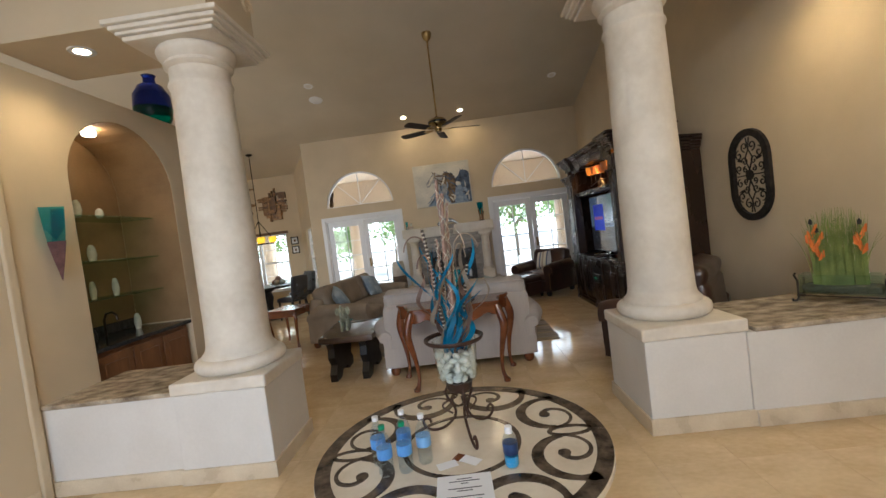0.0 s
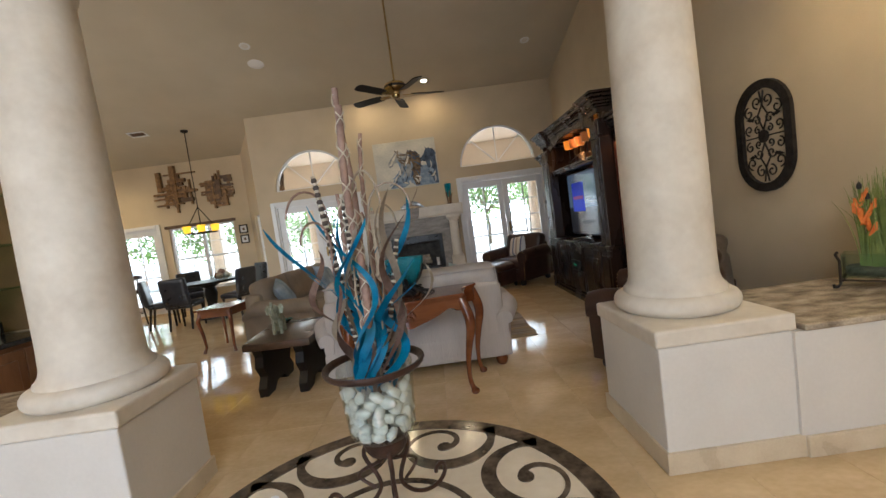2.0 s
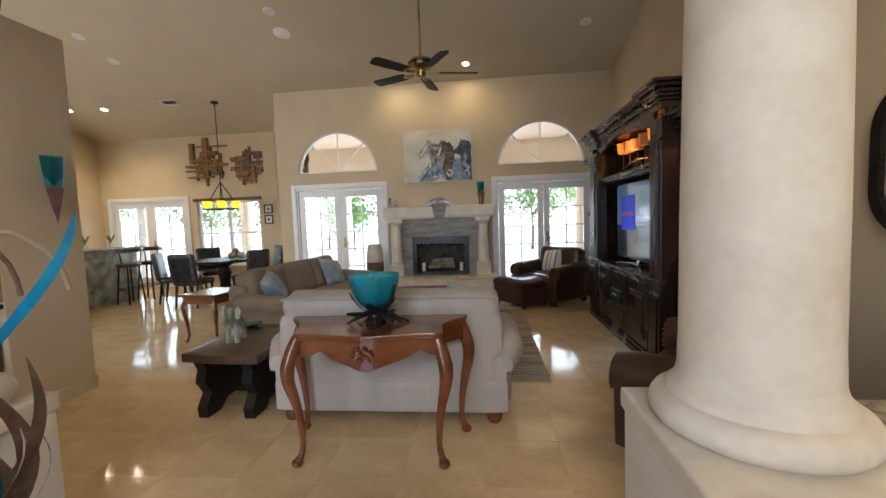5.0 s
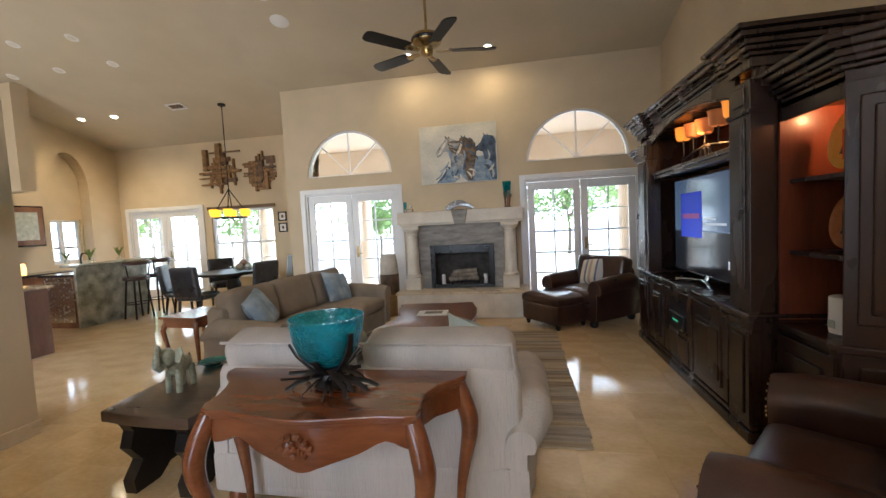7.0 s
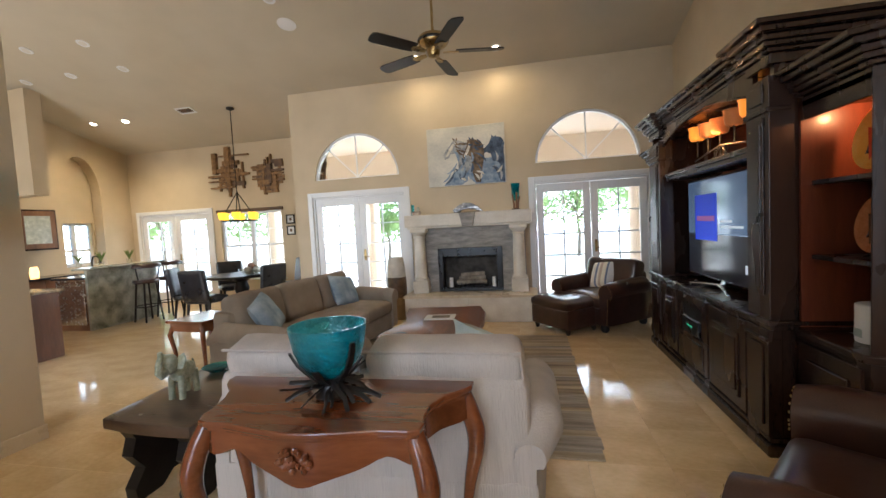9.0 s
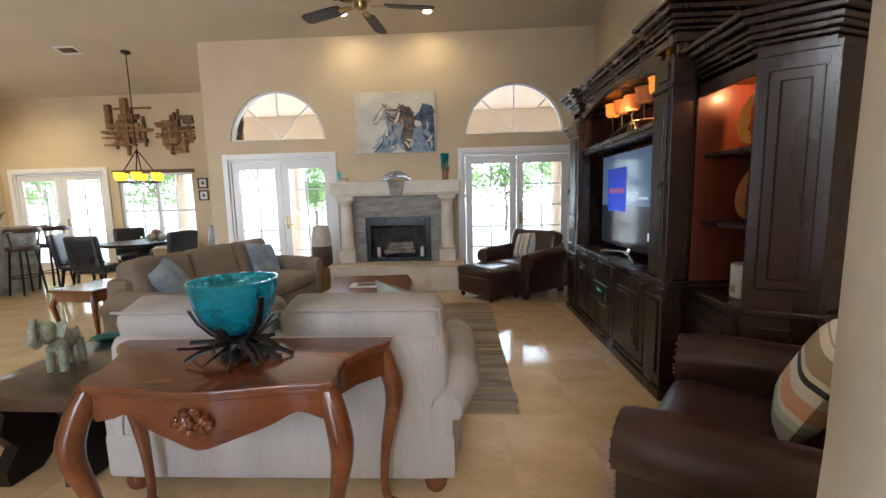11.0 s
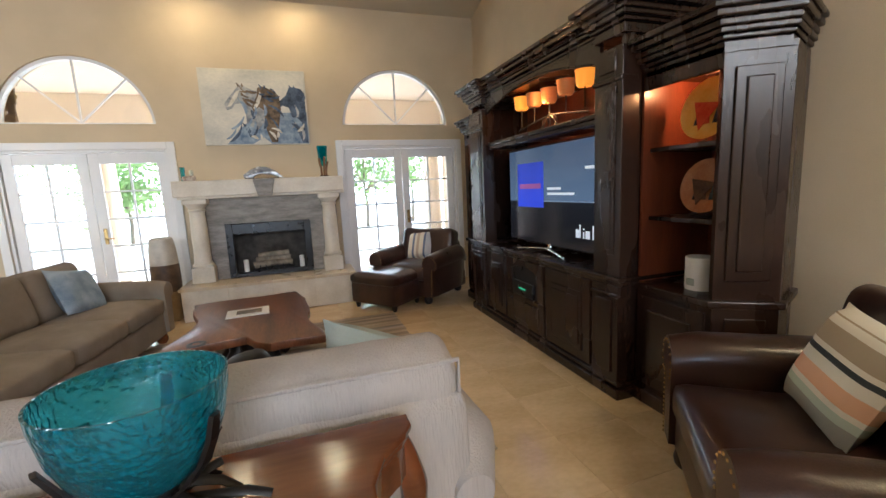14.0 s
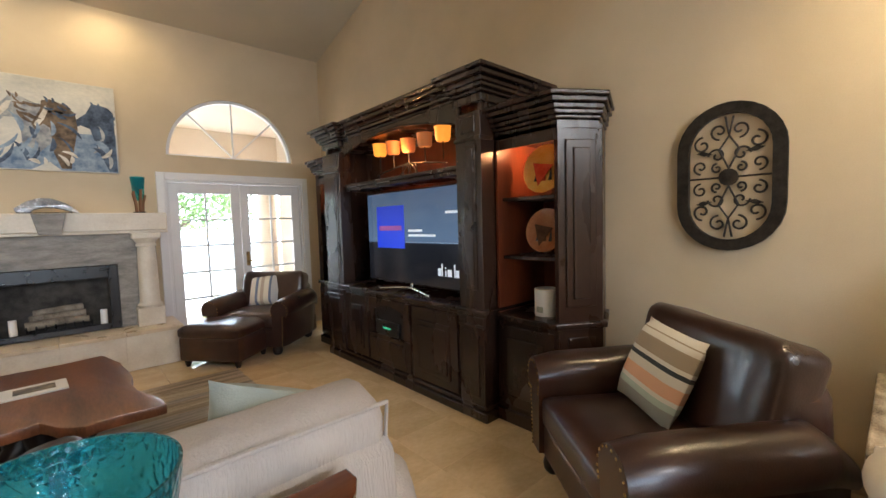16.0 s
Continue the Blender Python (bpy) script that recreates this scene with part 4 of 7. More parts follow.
RUG_TONES = [streaky("rug_" + n, c) for n, c in (("taupe", ((0.15, 0.11, 0.07), (0.46, 0.38, 0.28))), ("sand", ((0.28, 0.22, 0.14), (0.60, 0.50, 0.36))), ("grey", ((0.18, 0.155, 0.125), (0.50, 0.45, 0.38))), ("wheat", ((0.34, 0.27, 0.17), (0.64, 0.54, 0.38))))]
rug = thing("area_rug", pose(-0.05, 6.6, 0), "hand-woven rug with streaky taupe, sand and grey bands", "rug")
rr = random.Random(4)
y = 5.235
while y < 7.97:
    w = min(rr.uniform(0.05, 0.16), 7.98 - y)
    wpart("band", box(-1.25, 1.285 + rr.uniform(-0.008, 0.012), y, y + w, 0.0, 0.012 + rr.uniform(0, 0.002), 0.003, seg=1), rr.choice(RUG_TONES), rug)
    y += w

# ---- coffee table of live-edge slab ----
def wavy(points, amp, seed, k=6):
    """An outline with a natural wavering edge through corner points."""
    out = []
    n = len(points)
    for i in range(n):
        a, b = Vector(points[i]), Vector(points[(i + 1) % n])
        for j in range(k):
            p = a.lerp(b, j / k)
            q = noise.noise_vector(Vector((p.x * 3.1 + seed, p.y * 3.1, seed)))
            out.append((p.x + amp * q.x, p.y + amp * q.y))
    return out


ct = thing("coffee_table", pose(-0.1, 7.1, 0), "reddish live-edge walnut slab coffee table on a dark root base", "coffee table")
wpart("slab", prism(wavy([(-0.60, 6.42), (-0.12, 6.56), (0.12, 6.30), (0.44, 6.36), (0.38, 7.0), (0.36, 7.55), (0.2, 7.88), (-0.25, 7.82), (-0.66, 7.76), (-0.52, 7.2)], 0.07, 3.0, 7), 0.355, 0.42, 0.012), WALNUT, ct, smooth=True)
for k in range(7):
    a = k * 0.9
    wpart("root", tube([(-0.1 + 0.1 * math.cos(a), 7.1 + 0.2 * math.sin(a), 0.36), (-0.1 + 0.14 * math.cos(a + 0.3), 7.1 + 0.3 * math.sin(a + 0.3), 0.18), (-0.1 + 0.26 * math.cos(a + 0.2), 7.1 + 0.48 * math.sin(a + 0.2), 0.05)], lambda u: 0.09 - 0.04 * u, 9), BLACKWOOD, ct, "blackened root leg", True)
wpart("burl", pad(0.30, 0.26, 0.40, 0.12, lump=0.03, seed=2, cuts=8, m=pose(-0.02, 6.16, 0.03)), BLACKWOOD, ct, "blackened burl of the root base", True)
wpart("knot", lathe([(0.0, 0.0), (0.05, 0.004), (0.08, 0.0)], 14, at=(-0.40, 6.55, 0.418)), BLACKWOOD, ct, "dark hollow in the slab")
mg = thing("magazine", pose(-0.14, 7.22, 0.42, 0, 0, 4), "white magazine with a dark cover picture lying on the coffee table", "magazine")
part("booklet", box(-0.17, 0.17, -0.12, 0.12, 0.001, 0.012, 0.002), PAPER, mg)
part("cover_picture", box(-0.09, 0.11, -0.06, 0.06, 0.0125, 0.014), shade("printed_photo", (0.03, 0.035, 0.045), (0.3, 0.25, 0.2), 18, 0.5), mg, "printed landscape photo")


# ---- console table ----
def console():
    t = thing("console_table", pose(0.04, 4.24, 0), "polished cherry console table with cabriole legs behind the loveseat", "console table")
    front = [(-0.358, 4.00), (-0.325, 3.985), (-0.24, 3.985), (-0.14, 3.965), (-0.02, 3.945), (0.055, 3.94), (0.13, 3.945), (0.25, 3.97), (0.36, 3.995), (0.46, 4.0), (0.50, 4.015)]
    right = [(0.505, 4.06), (0.49, 4.12), (0.492, 4.2), (0.53, 4.29), (0.60, 4.36), (0.625, 4.40), (0.625, 4.455)]
    left = [(-0.545, 4.445), (-0.545, 4.39), (-0.52, 4.35), (-0.45, 4.28), (-0.41, 4.2), (-0.385, 4.12), (-0.38, 4.05)]
    outline = front + right + left
    cx, cy = 0.045, 4.22
    grow = lambda e: [(cx + (x - cx) * (1 + e), cy + (y - cy) * (1 + 2.2 * e)) for x, y in outline]
    top = prism(grow(0.0), 0.762, 0.785, 0.006)
    prism(grow(-0.022), 0.745, 0.763, 0.005, top)
    wpart("tabletop", top, CHERRY, t, smooth=False)
    # apron: a skirt under the edge, its lower rim scalloped
    inner = grow(-0.045)
    ap = bmesh.new()
    n = len(inner)
    fine = []
    for i in range(n):
        a, b = Vector(inner[i]), Vector(inner[(i + 1) % n])
        fine += [a.lerp(b, j / 3) for j in range(3)]
    m = len(fine)
    lo, hi, lo2, hi2 = [], [], [], []
    for i, p in enumerate(fine):
        u = i / (len(front) * 3)
        drop = 0.10
        if i < len(front) * 3:
            drop = 0.10 + 0.075 * math.exp(-((u - 0.47) / 0.16) ** 2) - 0.035 * math.exp(-((u - 0.2) / 0.06) ** 2) - 0.035 * math.exp(-((u - 0.76) / 0.06) ** 2)
        q = Vector((cx, cy)) + (p - Vector((cx, cy))) * 0.93
        hi.append(ap.verts.new((p.x, p.y, 0.748)))
        lo.append(ap.verts.new((p.x, p.y, 0.748 - drop)))
        hi2.append(ap.verts.new((q.x, q.y, 0.748)))
        lo2.append(ap.verts.new((q.x, q.y, 0.748 - drop)))
    for i in range(m):
        j = (i + 1) % m
        ap.faces.new((lo[i], lo[j], hi[j], hi[i]))
        ap.faces.new((lo[j], lo[i], lo2[i], lo2[j]))
        ap.faces.new((hi2[i], hi2[j], lo2[j], lo2[i]))
    bmesh.ops.recalc_face_normals(ap, faces=ap.faces[:])
    apron = wpart("apron", ap, CHERRY, t, smooth=True)
    # carved shell in the middle of the apron
    sh = bmesh.new()
    rng = random.Random(2)
    for k in range(34):
        a, r = rng.uniform(0, 6.28), rng.uniform(0, 1) ** 0.6
        lathe([(0.0, -0.006), (0.011, -0.003), (0.012, 0.003), (0.0, 0.009)], 7, sh, m=pose(0.055 + 0.062 * r * math.cos(a), 3.956, 0.675 + 0.042 * r * math.sin(a) * (1 if math.sin(a) > 0 else 1.3), 90, 0, rng.uniform(0, 90)))
    wpart("carved_shell", sh, CHERRY, apron, "carved leaf and shell ornament", True)
    for fx, fy, kx, ky in ((-0.36, 4.025, -0.05, -0.03), (0.475, 4.05, 0.05, -0.03), (-0.50, 4.41, -0.04, 0.01), (0.585, 4.42, 0.05, 0.01)):
        s = 1 if kx > 0 else -1
        pts = [(fx - 0.2 * kx, fy + 0.012, 0.75), (fx + 0.35 * kx, fy + ky * 0.3, 0.68), (fx + 0.9 * kx, fy + ky, 0.58), (fx + 0.85 * kx, fy + ky, 0.50), (fx + 0.3 * kx, fy + ky * 0.3, 0.38), (fx - 0.15 * kx, fy, 0.25), (fx - 0.3 * kx, fy, 0.12), (fx - 0.05 * kx, fy + ky * 0.3, 0.05), (fx + 0.3 * kx, fy + ky, 0.02)]
        prof = [0.036, 0.040, 0.042, 0.037, 0.028, 0.021, 0.017, 0.019, 0.026]
        # finer path
        P, R = [], []
        for i in range(len(pts) - 1):
            for j in range(4):
                P.append(Vector(pts[i]).lerp(Vector(pts[i + 1]), j / 4))
                R.append(prof[i] + (prof[i + 1] - prof[i]) * j / 4)
        P.append(Vector(pts[-1]))
        R.append(prof[-1])
        for _ in range(2):
            P = [P[0]] + [(P[i - 1] + P[i] * 2 + P[i + 1]) / 4 for i in range(1, len(P) - 1)] + [P[-1]]
        k = len(P) - 1
        leg = tube(P, lambda u: R[round(u * k)], 12)
        lathe([(0.0, 0.0), (0.026, 0.0), (0.034, 0.012), (0.03, 0.03), (0.0, 0.036)], 14, leg, at=(fx + 0.32 * kx, fy + ky, 0))
        wpart("leg", leg, CHERRY, t, smooth=True)


console()


# ---- entertainment centre ----
def entertainment_centre():
    t = thing("entertainment_center", pose(2.6, 6.5, 0), "large espresso wood entertainment center with crown mouldings and lit side shelves", "entertainment center")
    W = lambda *a: box(*a)
    xb = 2.985
    # centre section
    y0, y1, xf = 5.41, 7.74, 2.24
    wpart("base_cabinet", W(xf, xb, y0, y1, 0.10, 0.76, 0.004), ESPRESSO, t)
    wpart("back_board", W(2.96, xb, y0, y1, 0.76, 2.3), ESPRESSO, t)
    for ya in (y0, y1 - 0.04):
        wpart("side_board", W(xf + 0.02, 2.958, ya, ya + 0.04, 0.816, 2.278), ESPRESSO, t)
    wpart("top_board", W(xf + 0.02, 2.958, y0, y1, 2.28, 2.33), ESPRESSO, t)
    wpart("back_panel", W(2.93, 2.958, y0 + 0.05, y1 - 0.05, 0.82, 2.28), CHERRY_BACK, t, "red-brown back panel")
    wpart("plinth", W(xf - 0.035, xb, y0 - 0.03, y1 + 0.03, 0.0, 0.075, 0.012), ESPRESSO, t)
    wpart("plinth", W(xf - 0.018, xb, y0 - 0.015, y1 + 0.015, 0.075, 0.115, 0.012), ESPRESSO, t)
    led = bmesh.new()
    W(xf - 0.02, xb, y0 - 0.02, y1 + 0.02, 0.755, 0.785, 0.008, led)
    W(xf - 0.04, xb, y0 - 0.035, y1 + 0.035, 0.785, 0.815, 0.01, led)
    wpart("ledge", led, ESPRESSO, t, "moulded ledge")
    # arched header
    hd = [(5.64, 2.34), (5.64, 2.14), (5.72, 2.17)] + [(5.72 + 1.6 * i / 12, 2.17 + 0.11 * math.sin(math.pi * i / 12)) for i in range(1, 12)] + [(7.32, 2.17), (7.40, 2.14), (7.40, 2.34)]
    wpart("header", plate(hd, [], 0.03, pose(xf + 0.05, 0, 0, 0, 0, 90)), ESPRESSO, t, "arched header board")
    wpart("header_trim", tube([(xf + 0.018, y, z - 0.004) for y, z in hd[2:-2]], 0.008, 6), ESPRESSO, t, smooth=True)
    # bar over the screen
    br = bmesh.new()
    W(2.28, 2.56, 5.66, 7.36, 1.79, 1.825, 0.006, br)
    W(2.265, 2.58, 5.66, 7.36, 1.825, 1.86, 0.01, br)
    wpart("shelf", br, ESPRESSO, t, "moulded shelf above the screen")
    # pilasters with raised panels and pulls
    for a, b in ((5.40, 5.645), (7.395, 7.75)):
        pl = wpart("pilaster", W(xf - 0.015, xf + 0.12, a, b, 0.815, 2.2, 0.004), ESPRESSO, t)
        for i, (e, z0, z1) in enumerate(((0.05, 0.95, 1.98), (0.075, 0.98, 1.95))):
            wpart("panel", W(xf - 0.024 - 0.005 * i, xf - 0.014, a + e, b - e, z0, z1, 0.006), ESPRESSO, pl)
        wpart("panel", W(xf - 0.026, xf - 0.014, a + 0.05, b - 0.05, 2.06, 2.17, 0.006), ESPRESSO, pl)
        wpart("moulding", W(xf - 0.032, xf + 0.1, a - 0.006, b + 0.006, 2.0, 2.03, 0.008), ESPRESSO, pl)
        yy = a + 0.06 if a < 6 else b - 0.06
        rg = tube([(xf - 0.04, yy + 0.022 * math.cos(q * 0.5236), 1.40 + 0.022 * math.sin(q * 0.5236)) for q in range(13)], 0.004, 6)
        lathe([(0.0, -0.01), (0.012, -0.008), (0.012, 0.01), (0.0, 0.012)], 8, rg, m=pose(xf - 0.032, yy, 1.425, 0, 90, 0))
        wpart("ring_pull", rg, IRON, pl, "dark iron ring pull", True)
        lp = wpart("pilaster", W(xf - 0.025, xf + 0.05, a, b, 0.115, 0.755, 0.004), ESPRESSO, t)
        wpart("panel", W(xf - 0.035, xf - 0.024, a + 0.05, b - 0.05, 0.17, 0.66, 0.007), ESPRESSO, lp)
        wpart("moulding", W(xf - 0.04, xf + 0.04, a - 0.004, b + 0.004, 0.685, 0.705, 0.006), ESPRESSO, lp)
    # lower doors and the arched component bay
    for a, b in ((5.68, 6.24), (6.95, 7.37)):
        d = wpart("door", W(xf - 0.018, xf, a, b, 0.13, 0.74, 0.004), ESPRESSO, t)
        wpart("panel", W(xf - 0.028, xf - 0.016, a + 0.08, b - 0.08, 0.2, 0.64, 0.009), ESPRESSO, d)
        wpart("panel", W(xf - 0.034, xf - 0.026, a + 0.11, b - 0.11, 0.24, 0.60, 0.007), ESPRESSO, d)
    bay = bmesh.new()
    W(xf - 0.018, xf, 6.27, 6.92, 0.13, 0.40, 0.004, bay)
    dr = wpart("drawer", bay, ESPRESSO, t)
    wpart("panel", W(xf - 0.027, xf - 0.016, 6.33, 6.86, 0.17, 0.36, 0.008), ESPRESSO, dr)
    pts = [(6.27, 0.41), (6.36, 0.41), (6.36, 0.64)] + [(6.36 + 0.47 * i / 8, 0.64 + 0.05 * math.sin(math.pi * i / 8)) for i in range(1, 8)] + [(6.83, 0.64), (6.83, 0.41), (6.92, 0.41), (6.92, 0.74), (6.27, 0.74)]
    wpart("bay_frame", plate(pts, [], 0.018, pose(xf, 0, 0, 0, 0, 90)), ESPRESSO, t, "arched component bay frame")
    # the bay has no depth; a black sheet on the front gives its shade
    wpart("bay_back", W(xf - 0.003, xf - 0.0005, 6.36, 6.83, 0.41, 0.70), BLACK, t, "flat black sheet for the shaded depth of the component bay")
    # crowns
    def crown(y_a, y_b, x_f, z0, cant=None, bead=True):
        k = bmesh.new()
        steps = ((0.0, 0.0, 0.06), (0.02, 0.06, 0.085), (0.045, 0.085, 0.115), (0.055, 0.115, 0.15), (0.09, 0.15, 0.185), (0.115, 0.185, 0.215))
        for e, a, b in steps:
            if cant:
                sgn, ya, yb, cd = cant
                o = [(xb, ya), (x_f - e, ya), (x_f - e, yb + sgn * e * 0.3), (x_f + cd - e * 0.3, yb + sgn * (0.15 + e * 0.75)), (xb, yb + sgn * (0.0 + e * 0.6))]
                prism(o, z0 + a, z0 + b, 0.008, k)
            else:
                W(x_f - e, xb, y_a - e, y_b + e, z0 + a, z0 + b, 0.008, k)
        cr = wpart("crown", k, ESPRESSO, t, "stepped crown moulding", False)
        if bead:
            bd = bmesh.new()
            q = y_a - 0.05
            while q < y_b + 0.05:
                lathe([(0.0, -0.011), (0.009, -0.006), (0.011, 0), (0.009, 0.006), (0.0, 0.011)], 6, bd, at=(x_f - 0.062, q, z0 + 0.133))
                q += 0.034
            wpart("beading", bd, ESPRESSO, cr, "carved bead row", True)
    crown(y0 + 0.22, y1 - 0.33, 2.27, 2.255)
    for a, b in ((5.39, 5.655), (7.385, 7.76)):
        crown(a, b, 2.225, 2.258, bead=False)
    # side sections, the outer corner cut off
    for sgn, ya, yb in ((-1, 5.40, 4.895), (1, 7.75, 8.26)):
        xs = 2.37
        out = lambda e: [(xb, ya), (xs - e, ya), (xs - e, yb), (xs + 0.26, yb + sgn * (0.16 + e)), (xb, yb + sgn * e)]
        s = bmesh.new()
        prism(out(0), 0.09, 0.74, 0.0, s)
        prism(out(0), 2.0, 2.03, 0.0, s)
        W(2.955, xb, min(ya, yb), max(ya, yb), 0.76, 2.0, 0, s)
        sec = wpart("side_section", s, ESPRESSO, t, "side shelf section")
        wpart("side_plinth", prism(out(0.03), 0.0, 0.09, 0.008), ESPRESSO, sec)
        wpart("side_ledge", prism(out(0.03), 0.735, 0.775, 0.008), ESPRESSO, sec)
        # canted pilaster
        dx, dy = 0.26, sgn * 0.16
        ln = math.hypot(dx, dy)
        m = Matrix.Translation((xs, yb, 0)) @ pose(0, 0, 0, 0, 0, math.degrees(math.atan2(dy, dx)))
        side = -1 if sgn < 0 else 1
        pi = wpart("pilaster", box(0, ln, min(0, -side * 0.05), max(0, -side * 0.05), 0.775, 2.0, 0.003, rot=m), ESPRESSO, sec)
        o = (0.0, side * 0.014)
        wpart("panel", box(0.05, ln - 0.05, min(o), max(o), 0.88, 1.93, 0.006, rot=m), ESPRESSO, pi)
        o2 = (0.0, side * 0.026)
        wpart("panel", box(0.095, ln - 0.095, min(o2), max(o2), 0.93, 1.88, 0.008, rot=m), ESPRESSO, pi)
        wpart("panel", box(0.06, ln - 0.06, min(o), max(o), 0.16, 0.68, 0.004, rot=m), ESPRESSO, pi)
        lo, hi = min(ya, yb), max(ya, yb)
        wpart("side_back", W(2.93, 2.954, lo + 0.005, hi - 0.005, 0.78, 2.0), CHERRY_BACK, sec, "red-brown back panel")
        wpart("end_panel", plate([(0, 0.775), (0.39, 0.775), (0.39, 2.0), (0, 2.0)], [], sgn * -0.02, Matrix.Translation((xs + 0.262, yb + sgn * 0.158, 0)) @ pose(0, 0, 0, 0, 0, math.degrees(math.atan2(-sgn * 0.158, 0.355)))), ESPRESSO, sec)
        jamb = (ya - 0.02, ya - 0.002) if sgn < 0 else (ya + 0.002, ya + 0.02)
        wpart("inner_panel", W(xs, 2.93, *jamb, 0.78, 2.0), CHERRY_BACK, sec)
        for z in (1.19, 1.60):
            wpart("shelf", prism([(2.93, ya - sgn * -0.022), (xs + 0.05, ya - sgn * -0.022), (xs + 0.05, yb), (xs + 0.26, yb + sgn * 0.12), (2.93, yb)], z - 0.025, z, 0.004), ESPRESSO, sec)
        wpart("door", W(xs - 0.018, xs, lo + 0.03, hi - 0.02, 0.13, 0.70, 0.004), ESPRESSO, sec)
        wpart("panel", W(xs - 0.028, xs - 0.016, lo + 0.10, hi - 0.09, 0.2, 0.62, 0.008), ESPRESSO, sec)
        hdr = wpart("side_header", W(xs, xs + 0.025, lo, hi, 1.93, 2.0, 0.003), ESPRESSO, sec)
        crown(0, 0, xs, 1.995, (sgn, ya, yb, 0.24), bead=False)
        lamp("shelf_light", "POINT", pose(2.62, (ya + yb) / 2, 1.965), 2.6 if sgn < 0 else 2.4, (1.0, 0.42, 0.15), shadow_soft_size=0.02)


entertainment_centre()


# ---- television ----
def screen_material():
    mat = bpy.data.materials.new("lit_screen")
    mat.use_nodes = True
    n, l = mat.node_tree.nodes, mat.node_tree.links
    p = n["Principled BSDF"]
    p.inputs["Base Color"].default_value = (0.01, 0.01, 0.012, 1)
    p.inputs["Roughness"].default_value = 0.12
    co, sep, ramp = n.new("ShaderNodeTexCoord"), n.new("ShaderNodeSeparateXYZ"), n.new("ShaderNodeValToRGB")
    l.new(co.outputs["Generated"], sep.inputs[0])
    l.new(sep.outputs[2], ramp.inputs[0])
    e = ramp.color_ramp.elements
    e[0].position, e[0].color = 0.0, (0.003, 0.003, 0.004, 1)
    e[1].position, e[1].color = 1.0, (0.03, 0.045, 0.07, 1)
    e.new(0.43).color = (0.004, 0.005, 0.007, 1)
    e.new(0.45).color = (0.05, 0.075, 0.11, 1)
    l.new(ramp.outputs[0], p.inputs["Emission Color"])
    p.inputs["Emission Strength"].default_value = 0.55
    return mat


tv = thing("television", pose(2.44, 6.45, 0.815), "large black flat television showing a dark menu with a blue square", "television")
wpart("housing", box(2.424, 2.47, 5.72, 7.19, 0.872, 1.75, 0.008), BLACK, tv)
wpart("screen", box(2.42, 2.426, 5.735, 7.175, 0.888, 1.737), screen_material(), tv, "lit dark blue screen")
SCREEN_TEXT = glow("screen_text", (0.75, 0.8, 0.85), 0.16)


def square_material():
    """A deep blue picture, brighter towards its lower edge."""
    mat = glow("screen_blue", (0.03, 0.08, 0.8), 0.13)
    n, l = mat.node_tree.nodes, mat.node_tree.links
    p = n["Principled BSDF"]
    co, sep, ramp = n.new("ShaderNodeTexCoord"), n.new("ShaderNodeSeparateXYZ"), n.new("ShaderNodeValToRGB")
    l.new(co.outputs["Generated"], sep.inputs[0])
    l.new(sep.outputs[2], ramp.inputs[0])
    ramp.color_ramp.elements[0].color = (0.01, 0.06, 0.95, 1)
    ramp.color_ramp.elements[1].color = (0.01, 0.03, 0.45, 1)
    l.new(ramp.outputs[0], p.inputs["Emission Color"])
    return mat


wpart("blue_square", box(2.417, 2.4195, 6.56, 7.01, 1.205, 1.61), square_material(), tv, "bright blue picture on the screen")
for y0, y1, z0, z1 in ((6.30, 6.50, 1.362, 1.382), (6.12, 6.50, 1.318, 1.338), (5.80, 5.99, 1.512, 1.534)):
    wpart("text_line", box(2.418, 2.4195, y0, y1, z0, z1), SCREEN_TEXT, tv)
wpart("divider", box(2.418, 2.4195, 5.74, 6.555, 1.262, 1.268), glow("screen_line", (0.3, 0.4, 0.55), 0.12), tv)
wpart("picture_band", box(2.4155, 2.4168, 6.60, 6.97, 1.375, 1.42), glow("screen_red", (0.4, 0.1, 0.4), 0.10), tv)
# broadcaster's mark as plain white bars: stems, a bowl and a dotted upright
for a, b, z0, z1 in ((6.04, 6.055, 0.985, 1.09), (6.06, 6.10, 0.985, 1.05), (5.995, 6.01, 0.985, 1.035), (5.995, 6.01, 1.05, 1.062), (5.93, 5.98, 0.985, 1.045), (5.885, 5.90, 0.985, 1.09), (5.84, 5.88, 0.985, 1.045)):
    wpart("logo_bar", box(2.418, 2.4195, a, b, z0, z1), SCREEN_TEXT, tv)
st = tube([(2.30, 6.82, 0.823), (2.33, 6.70, 0.836), (2.40, 6.50, 0.848), (2.36, 6.30, 0.838), (2.30, 6.08, 0.823)], 0.011, 8)
tube([(2.42, 6.48, 0.848), (2.445, 6.47, 0.90)], 0.02, 8, st)
wpart("stand", st, CHROME, tv, "curved chrome stand", True)

